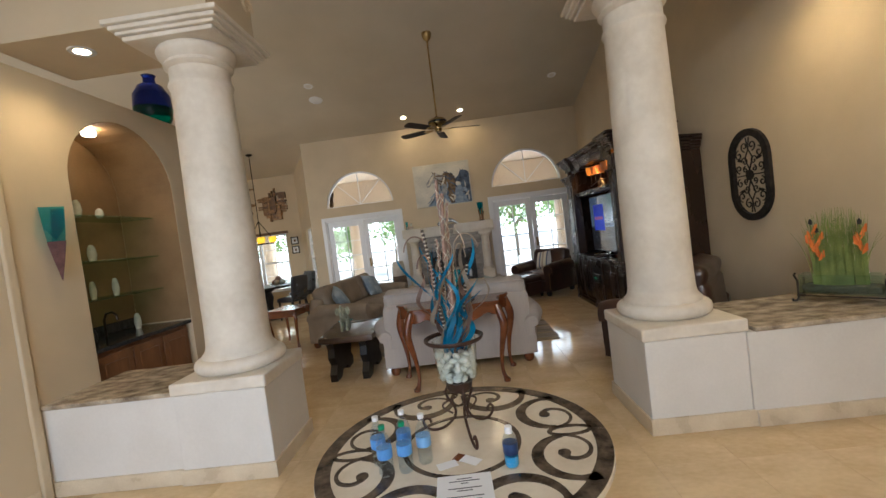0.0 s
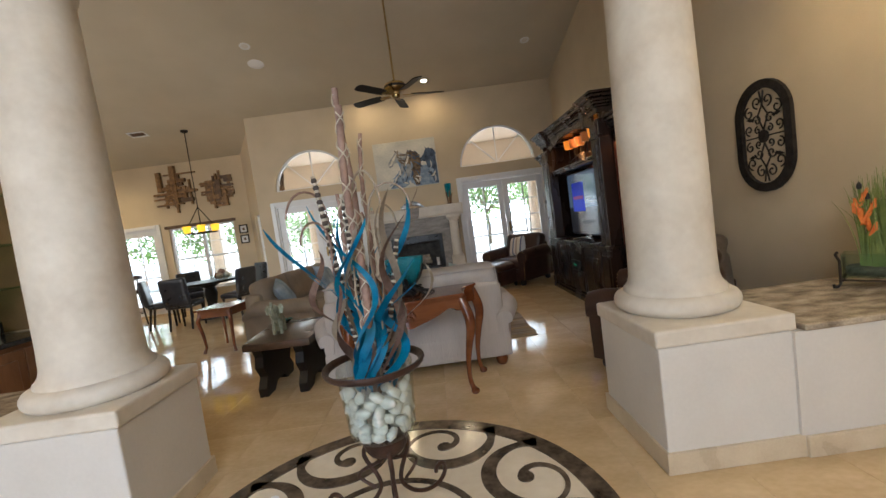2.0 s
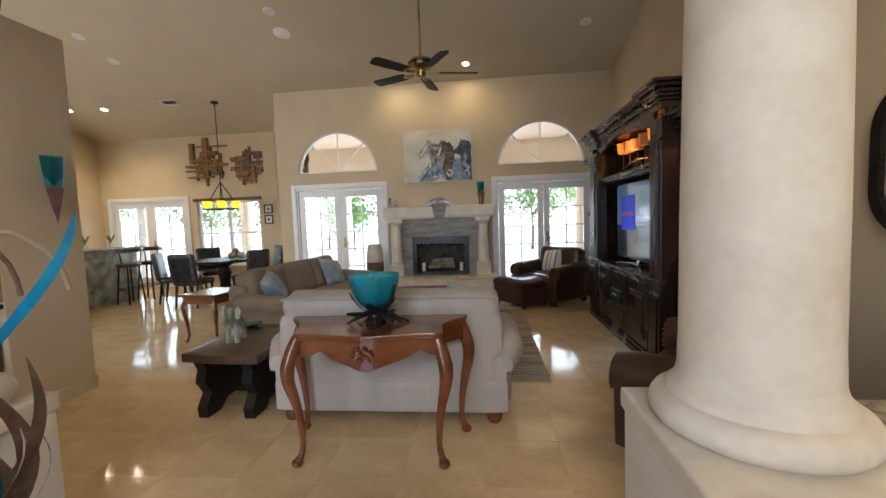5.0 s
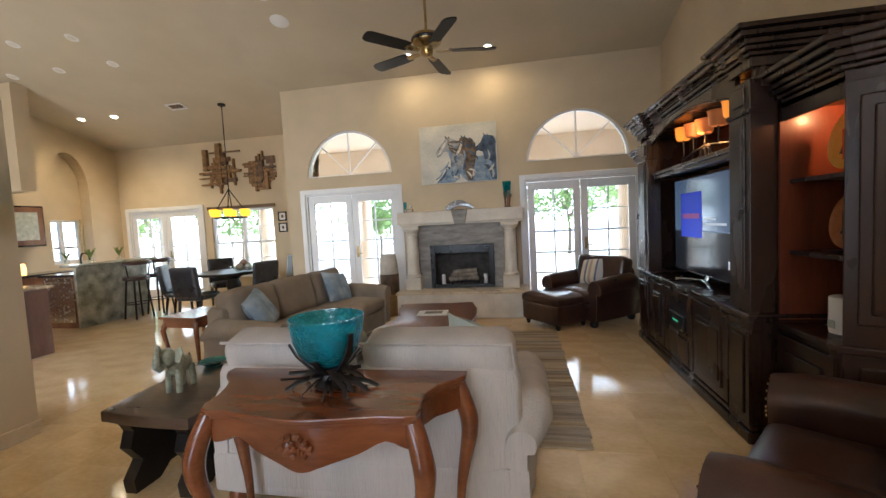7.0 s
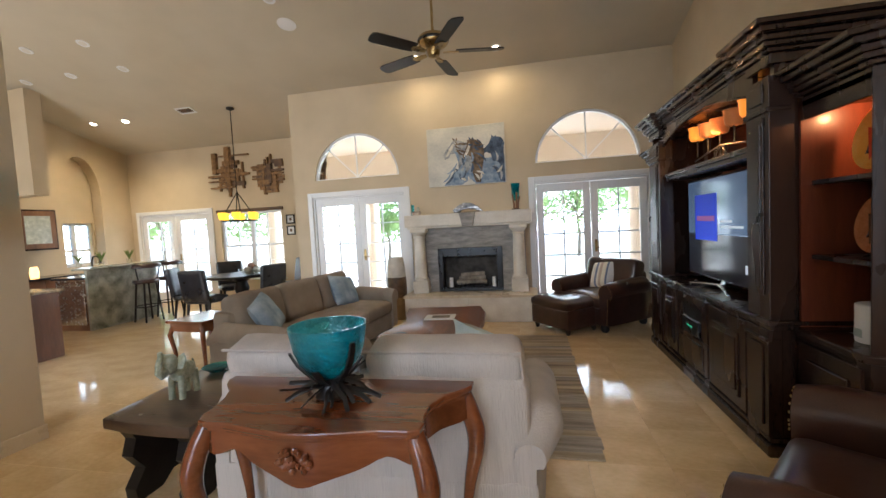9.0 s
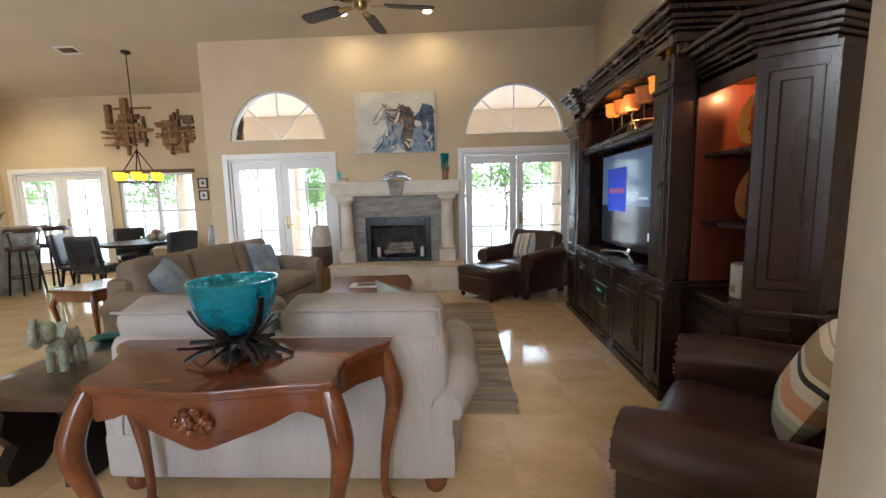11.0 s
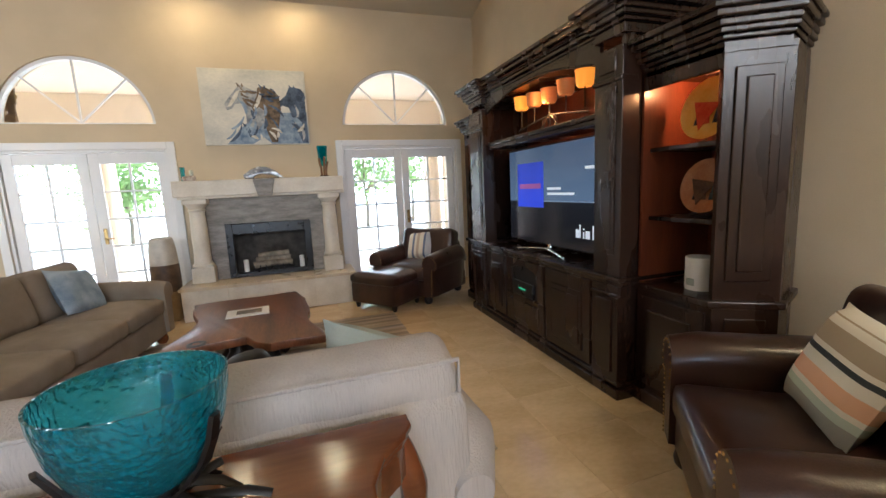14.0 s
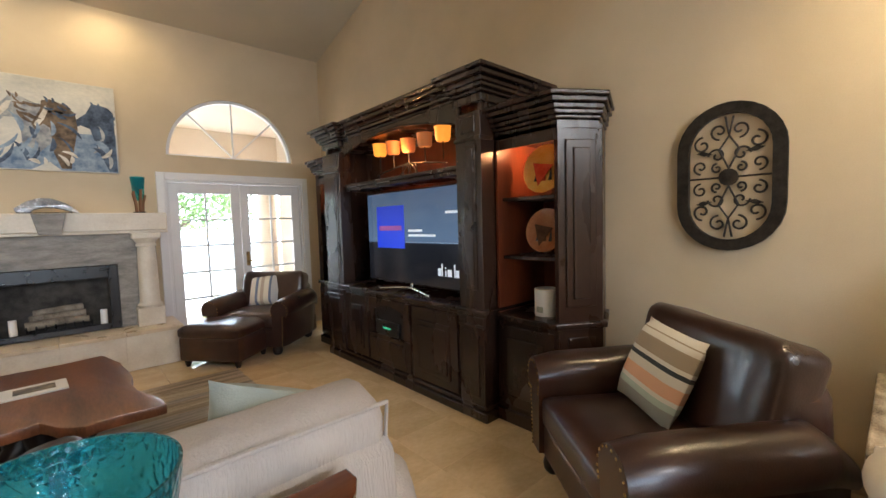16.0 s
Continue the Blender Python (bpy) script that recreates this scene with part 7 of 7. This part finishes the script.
# ---- dining set in the nook ----
NIGHT = shade("blue_black_leather", (0.010, 0.012, 0.016), (0.034, 0.036, 0.044), 6.0, 0.3, 0.1, fine=120, coat=0.15)
dt = thing("dining_table", pose(-4.42, 9.45, 0), "round dark wood dining table with a pedestal", "dining table")
part("tabletop", lathe([(0.0, 0.71), (0.58, 0.71), (0.61, 0.725), (0.61, 0.75), (0.6, 0.76), (0.0, 0.76)], 44), BLACKWOOD, dt, smooth=True)
part("pedestal", lathe([(0.3, 0.0), (0.3, 0.04), (0.12, 0.1), (0.09, 0.3), (0.13, 0.5), (0.1, 0.62), (0.25, 0.71)], 24), BLACKWOOD, dt, smooth=True)
dc0 = thing("dining_chair", pose(-3.72, 9.15, 0, 0, 0, 70), "blue-black leather dining chair with a tall padded back", "dining chair", "chairs round the dining table")
part("seat", pad(0.48, 0.46, 0.1, 0.035, 0.02, m=pose(0, 0, 0.39)), NIGHT, dc0, smooth=True)
part("backrest", pad(0.48, 0.09, 0.52, 0.035, 0.0, m=pose(0, -0.22, 0.44) @ pose(0, 0, 0, 8, 0, 0)), NIGHT, dc0, smooth=True)
for sx in (-1, 1):
    for sy in (-1, 1):
        part("leg", tube([(sx * 0.2, sy * 0.18, 0.4), (sx * 0.2, sy * (0.19 if sy > 0 else 0.24), 0.0)], lambda u: 0.024 - 0.007 * u, 8), BLACKWOOD, dc0, smooth=True)
for x, y, r in ((-5.15, 9.05, -65), (-5.05, 10.0, -130), (-3.9, 10.15, 140), (-4.45, 8.62, 0)):
    copy_thing(dc0, pose(x, y, 0, 0, 0, r))
fb_ = thing("fruit_bowl", pose(-4.0, 9.2, 0.76), "glass bowl of woven balls on the dining table", "bowl")
part("bowl", lathe([(0.0, 0.0), (0.1, 0.0), (0.16, 0.04), (0.23, 0.11), (0.225, 0.11), (0.155, 0.045), (0.0, 0.01)], 28), CLEARGLASS, fb_, smooth=True)
for k, (x, y, z) in enumerate(((-0.08, 0, 0.09), (0.08, 0.02, 0.09), (0, -0.09, 0.09), (0.01, 0.09, 0.1), (0.0, 0.0, 0.16))):
    b = bmesh.new()
    bmesh.ops.create_icosphere(b, subdivisions=2, radius=0.068)
    part("ball", b, (CHERRY, CERAMIC, PALE, BRASS, TWIG)[k], fb_, smooth=True).location = (x, y, z)

# chandelier
cz = ceil_z(9.52)
cl = thing("chandelier", pose(-4.42, 9.52, cz), "iron chandelier with yellow glass shades over the dining table", "chandelier")
part("canopy", lathe([(0.0, 0.0), (0.07, 0.0), (0.065, -0.03), (0.015, -0.05), (0.0, -0.05)], 18), IRON, cl, smooth=True)
part("chain", tube([(0, 0, -0.04), (0, 0, -1.55)], 0.008, 7), IRON, cl)
for k in range(4):
    a = k * 1.5708 + 0.5
    part("arm", tube([(0, 0, -1.55), (0.12 * math.cos(a), 0.12 * math.sin(a), -1.75), (0.27 * math.cos(a), 0.27 * math.sin(a), -2.0)], 0.009, 7), IRON, cl, smooth=True)
part("ring", tube([(0.29 * math.cos(i * 0.2618), 0.29 * math.sin(i * 0.2618), -2.08) for i in range(25)], 0.011, 7), IRON, cl, smooth=True)
for k in range(6):
    a = k * 1.047
    x, y = 0.29 * math.cos(a), 0.29 * math.sin(a)
    part("shade", lathe([(0.05, -2.06), (0.068, -2.02), (0.078, -1.93), (0.074, -1.93), (0.06, -2.02), (0.0, -2.05)], 16, at=(x, y, 0)), YELLOW_LIT, cl, "lit yellow glass shade", True)

# ---- carved wood wall art ----
GOLDWOOD = shade("gilded_block_wood", (0.12, 0.06, 0.025), (0.38, 0.22, 0.09), 12, 0.4, 0.2, fine=40, metal=0.2)
GOLDWOOD2 = shade("dark_block_wood", (0.06, 0.035, 0.02), (0.2, 0.11, 0.05), 12, 0.5, 0.2)
def wood_art(name, m, w, h, seed, label):
    """Planks laid crosswise over one another, thick in the middle, with ends that stick out unevenly."""
    t = thing(name, m, label, "wall art", "carved wood wall pieces")
    r = random.Random(seed)
    for k in range(40):
        up = k % 5 < 2
        core = k < 30
        L = r.uniform(0.22, 0.42) * (h if up else w) if core else r.uniform(0.5, 0.8) * (h if up else w)
        b = r.uniform(0.05, 0.11) if core else r.uniform(0.03, 0.05)
        cx = max(-0.36, min(0.36, r.gauss(0, 0.17))) * w
        cz = max(-0.36, min(0.36, r.gauss(0, 0.17))) * h
        a, c = (b, L) if up else (L, b)
        cx, cz = max(-w / 2 + a / 2, min(w / 2 - a / 2, cx)), max(-h / 2 + c / 2, min(h / 2 - c / 2, cz))
        d0 = 0.0 if core and k % 3 else 0.03
        d = d0 + r.uniform(0.025, 0.06)
        part("plank", box(cx - a / 2, cx + a / 2, -d, -0.001, cz - c / 2, cz + c / 2, 0.004, seg=1), r.choice((GOLDWOOD, GOLDWOOD, GOLDWOOD2)), t)
wood_art("wood_wall_art", pose(-5.55, NY, 2.87), 1.02, 1.12, 1, "golden geometric block wood wall art over the window")
wood_art("wood_wall_art", pose(-4.59, NY, 2.75), 0.76, 1.0, 2, "brown geometric block wood wall art beside the corner")
wood_art("wood_wall_art", pose(-3.14, 9.55, 2.75, 0, 0, ang - 180) @ pose(-0.42, 0, 0), 0.32, 1.2, 3, "narrow dark block wood wall art in the bay")
for z in (1.77, 1.53):
    pf = thing("small_picture", pose(-4.15, NY, z), "small dark framed picture with a white mount", "picture", "two small pictures")
    part("frame", plate([(-0.1, -0.1), (0.1, -0.1), (0.1, 0.1), (-0.1, 0.1)], [[(-0.075, -0.075), (0.075, -0.075), (0.075, 0.075), (-0.075, 0.075)]], -0.02, pose(0, -0.001, 0)), BLACKWOOD, pf)
    part("mount", box(-0.076, 0.076, -0.01, -0.003, -0.076, 0.076), PAPER, pf)
    part("print", box(-0.025, 0.025, -0.012, -0.0105, -0.03, 0.03), GOLDWOOD2, pf)
vl = tagged(part_at("window_valance", box(-5.96, -4.30, NY - 0.05, NY - 0.002, 1.99, 2.06, 0.01), GOLDWOOD2, Matrix(), False), "narrow dark wooden valance above the nook window", "valance")

# ---- kitchen ----
ki = thing("kitchen_peninsula", pose(-6.7, 8.8, 0), "kitchen peninsula faced with green-grey granite, raised bar top", "kitchen island")
wpart("body", box(-7.1, -6.42, 8.22, 9.5, 0.0, 0.87, 0.004), CABWOOD, ki)
wpart("granite_face", box(-6.42, -6.37, 8.20, 9.52, 0.0, 1.03, 0.004), GREEN_GRANITE, ki, "green-grey granite slab face")
wpart("bar_top", box(-6.62, -6.22, 8.14, 9.62, 1.032, 1.07, 0.01), GREEN_GRANITE, ki, "granite bar top")
wpart("counter", box(-7.14, -6.43, 8.18, 9.52, 0.872, 0.91, 0.006), BLACK_GRANITE, ki, "black granite counter")
wpart("dishwasher", box(-7.04, -6.46, 8.19, 8.222, 0.1, 0.86, 0.006), CHROME, ki, "stainless dishwasher front")
wpart("handle", tube([(-6.98, 8.16, 0.78), (-6.52, 8.16, 0.78)], 0.011, 8), CHROME, ki, smooth=True)
fa = tagged(part_at("kitchen_tap", tube([(0, 0, 0), (0, 0, 0.24), (0.04, 0, 0.32), (0.13, 0, 0.33), (0.19, 0, 0.28), (0.2, 0, 0.2)], 0.014, 8), BLACK, pose(-6.95, 8.75, 0.91)), "dark gooseneck kitchen tap", "tap")
k2 = thing("kitchen_cabinet", pose(-5.9, 7.2, 0), "brown wooden kitchen island cabinet with a pale counter", "cabinet")
wpart("body", box(-6.6, -5.25, 6.30, 6.98, 0.0, 0.86, 0.004), CABWOOD, k2)
wpart("counter", box(-6.64, -5.20, 6.24, 7.03, 0.862, 0.90, 0.008), GRANITE, k2, "pale granite counter")
for k in range(2):
    a = -6.55 + k * 0.63
    d = wpart("door", box(a, a + 0.6, 6.282, 6.298, 0.1, 0.84, 0.004), CABWOOD, k2)
    wpart("panel", box(a + 0.08, a + 0.52, 6.274, 6.284, 0.18, 0.76, 0.006), CABWOOD, d)
k3 = thing("kitchen_cabinet", pose(-8.1, 7.6, 0), "brown wooden base cabinet with black counter along the wall", "cabinet")
wpart("body", box(-8.29, -7.7, 5.6, 9.2, 0.0, 0.86, 0.004), CABWOOD, k3)
wpart("counter", box(-8.29, -7.66, 5.58, 9.22, 0.862, 0.90, 0.008), BLACK_GRANITE, k3, "black granite counter")
for k in range(5):
    wpart("door", box(-7.7, -7.682, 5.65 + 0.71 * k, 6.33 + 0.71 * k, 0.1, 0.84, 0.006), CABWOOD, k3)
k4 = thing("wall_cabinet", pose(-8.1, 8.6, 1.4), "dark wooden wall cabinet with a glazed door", "cabinet")
wpart("body", box(-8.29, -7.95, 8.3, 8.95, 1.4, 2.15, 0.005), ESPRESSO, k4)
wpart("door", box(-7.95, -7.93, 8.33, 8.92, 1.43, 2.12, 0.005), CABWOOD, k4)
wpart("glass_panel", box(-7.93, -7.924, 8.42, 8.83, 1.52, 2.03), CERAMIC, k4)
structure("soffit_kitchen", box(-8.29, -7.3, 8.2, 8.45, 2.35, ceil_z(8.45) + 0.02), WALL, "beige dropped wall over the kitchen")
tagged(part_at("counter_lamp", lathe([(0.0, 0), (0.06, 0), (0.07, 0.1), (0.05, 0.2), (0.0, 0.2)], 16), glow("amber_lamp", (1.0, 0.55, 0.15), 1.2), pose(-7.95, 8.5, 0.90)), "small glowing amber lamp on the kitchen counter", "lamp")
for x, y, z in ((-8.45, 9.55, 1.0), (-6.42, 8.5, 1.07), (-6.40, 9.0, 1.07)):
    ps = thing("potted_plant", pose(x + (0.0 if x > -8 else 0.12), y, z), "small leafy plant in a glass on the counter", "plant", "small counter plants")
    part("pot", lathe([(0.0, 0), (0.04, 0), (0.045, 0.09), (0.0, 0.09)], 14), CLEARGLASS if x > -8 else CERAMIC, ps, smooth=True)
    rr_ = random.Random(int(-x * 10))
    for q in range(9):
        a = rr_.uniform(0, 6.28)
        part("leaf", tube([(0, 0, 0.08), (0.03 * math.cos(a), 0.03 * math.sin(a), 0.17), (0.08 * math.cos(a), 0.08 * math.sin(a), 0.2 + rr_.uniform(0, 0.06))], lambda u: 0.014 * math.sin(3.0 * (0.08 + 0.9 * u)), 6, flat=0.25), GRASSBLADE, ps, smooth=True)
for x, y, r in ((-6.02, 8.95, 80), (-6.05, 9.45, 100)):
    bs = thing("bar_stool", pose(x, y, 0, 0, 0, r), "tall dark bar stool with a curved leather back", "bar stool", "bar stools")
    part("seat", lathe([(0.0, 0.70), (0.19, 0.70), (0.21, 0.73), (0.2, 0.77), (0.0, 0.785)], 22), LEATHER, bs, smooth=True)
    part("backrest", tube([(0.23 * math.cos(radians(q)), 0.23 * math.sin(radians(q)), 1.02) for q in range(190, 351, 16)], 0.05, 8, flat=0.5), LEATHER, bs, smooth=True)
    for q in range(4):
        a = radians(45 + 90 * q)
        part("leg", tube([(0.15 * math.cos(a), 0.15 * math.sin(a), 0.72), (0.22 * math.cos(a), 0.22 * math.sin(a), 0.0)], 0.016, 8), BLACKWOOD, bs, smooth=True)
    for q in (200, 340):
        part("back_post", tube([(0.18 * math.cos(radians(q)), 0.18 * math.sin(radians(q)), 0.74), (0.23 * math.cos(radians(q)), 0.23 * math.sin(radians(q)), 1.02)], 0.012, 7), BLACKWOOD, bs)
    part("footrest", tube([(0.2 * math.cos(i * 0.2618), 0.2 * math.sin(i * 0.2618), 0.28) for i in range(25)], 0.009, 6), IRON, bs)

# ---- downlights, vent, speaker and detectors on the sloping ceiling ----
SLOPE = math.degrees(math.atan(0.262))
def on_ceiling(x, y):
    return pose(x, y, ceil_z(y), -SLOPE, 0, 0)
LIT = [(-0.688, 8.89), (0.512, 8.915), (-7.507, 9.48), (-6.78, 9.52)]
DIM = [(-6.21, 7.57), (-5.24, 7.62), (-6.23, 8.17), (-5.24, 8.20), (-7.15, 8.16), (2.29, 8.16), (-2.15, 7.47)]
for k, (x, y) in enumerate(LIT + DIM):
    d = thing("downlight", on_ceiling(x, y), "recessed ceiling downlight, switched on" if k < len(LIT) else "recessed ceiling downlight, switched off", "downlight", "ceiling downlights")
    part("trim_ring", lathe([(0.05, -0.001), (0.05, -0.006), (0.075, -0.008), (0.082, -0.001)], 24), WHITE, d, smooth=True)
    part("lens", lathe([(0.0, -0.004), (0.05, -0.004), (0.05, -0.001), (0.0, -0.001)], 20), BULB if k < len(LIT) else PLASTER, d)
for x, y in LIT[:2]:
    can_lamp(x, y, ceil_z(y) - 0.05, x, 9.05, 2.0, 7.5, 172)
for x, y in LIT[2:]:
    can_lamp(x, y, ceil_z(y) - 0.04, x, y + 0.3, 0, 34, 130)
bd_ = thing("downlight", pose(-2.33, 3.05, 3.119), "recessed downlight in the beam over the half wall, switched on", "downlight", "ceiling downlights")
part("trim_ring", lathe([(0.05, -0.001), (0.05, -0.006), (0.08, -0.008), (0.087, -0.001)], 24), WHITE, bd_, smooth=True)
part("lens", lathe([(0.0, -0.004), (0.05, -0.004), (0.05, -0.001), (0.0, -0.001)], 20), BULB, bd_)
can_lamp(-2.33, 3.05, 3.09, -2.75, 3.1, 0.9, 16, 130)
nl = thing("downlight", pose(-3.1, 3.86, 2.80), "small round downlight at the top of the bar niche", "downlight", "ceiling downlights")
part("lens", lathe([(0.0, 0.0), (0.05, 0.0), (0.055, 0.03), (0.0, 0.06)], 18), BULB, nl, smooth=True)
can_lamp(-3.1, 3.86, 2.77, -3.1, 3.86, 0, 1.6, 120)
# unseen downlight, added for warm light over the east half wall
eb = thing("downlight", pose(2.45, 3.1, 3.119), "unseen downlight added in the beam above the planter, switched on", "downlight", "ceiling downlights")
part("lens", lathe([(0.0, -0.004), (0.05, -0.004), (0.05, -0.001), (0.0, -0.001)], 20), BULB, eb)
can_lamp(2.45, 3.1, 3.09, 2.9, 3.3, 1.2, 22, 130)
sp = thing("ceiling_speaker", on_ceiling(-2.18, 7.89), "round white speaker set in the sloping ceiling", "speaker")
part("grille", lathe([(0.0, -0.012), (0.11, -0.01), (0.125, -0.002), (0.125, -0.001), (0.0, -0.001)], 28), WHITE, sp, smooth=True)
vt = thing("ceiling_vent", on_ceiling(-5.27, 9.41), "dark louvred air vent in the sloping ceiling", "vent")
part("frame", plate([(-0.17, -0.1), (0.17, -0.1), (0.17, 0.1), (-0.17, 0.1)], [[(-0.14, -0.07), (0.14, -0.07), (0.14, 0.07), (-0.14, 0.07)]], 0.012, pose(0, 0, -0.012, 90, 0, 0) @ pose(0, -0.012, 0)), WHITE, vt)
part("backing", box(-0.14, 0.14, -0.07, 0.07, -0.003, -0.001), BLACK, vt)
for k in range(5):
    part("slat", box(-0.14, 0.14, -0.06 + k * 0.028, -0.045 + k * 0.028, -0.010, -0.006), GOLDWOOD2, vt)

# relief scroll on the end of the west beam
sr = thing("beam_ornament", pose(-1.236, 3.28, 3.45), "plaster scroll relief on the beam end", "ornament")
for f in (-1, 1):
    q = [(0.004, f * (0.12 + 0.09 * (1 - 0.8 * i / 20) * math.cos(i * 0.36)), 0.09 * (1 - 0.8 * i / 20) * math.sin(i * 0.36)) for i in range(21)]
    part("scroll", tube(q, 0.012, 7), WALL, sr, smooth=True)

# ---- floor tiles ----
TS = 0.457
tile_b = box(0.0008, TS - 0.0008, 0.0008, TS - 0.0008, -0.006, 0.0, 0.0006, seg=1)
tile_me = bpy.data.meshes.new("tile")
tile_b.to_mesh(tile_me)
tile_b.free()
tile_me.materials.append(TILE)
floor_ob = bpy.data.objects["floor"]
near = []
nx, ny = int(11.5 / TS) + 1, int(13.2 / TS) + 1
fv_, ff_ = [], []
for i in range(nx):
    for j in range(ny):
        x, y = 3.0 - TS * (i + 1), -2.09 + TS * j
        if x > -3.0 and 2.3 < y < 9.2 and len(near) < 300:
            near.append((x, y))
            continue
        k = len(fv_)
        e = 0.0008
        fv_ += [(x + e, y + e, 0), (x + TS - e, y + e, 0), (x + TS - e, y + TS - e, 0), (x + e, y + TS - e, 0), (x + e, y + e, -0.006), (x + TS - e, y + e, -0.006), (x + TS - e, y + TS - e, -0.006), (x + e, y + TS - e, -0.006)]
        ff_ += [(k, k + 1, k + 2, k + 3), (k, k + 4, k + 5, k + 1), (k + 1, k + 5, k + 6, k + 2), (k + 2, k + 6, k + 7, k + 3), (k + 3, k + 7, k + 4, k)]
for x, y in near:
    o = new("tile", tile_me)
    o.parent = floor_ob
    o.location = (x, y, 0)
me = bpy.data.meshes.new("far_tiles")
me.from_pydata(fv_, [], ff_)
me.materials.append(TILE)
fo = new("far_tiles", me)
fo.parent = floor_ob
tagged(fo, kind="stuff")
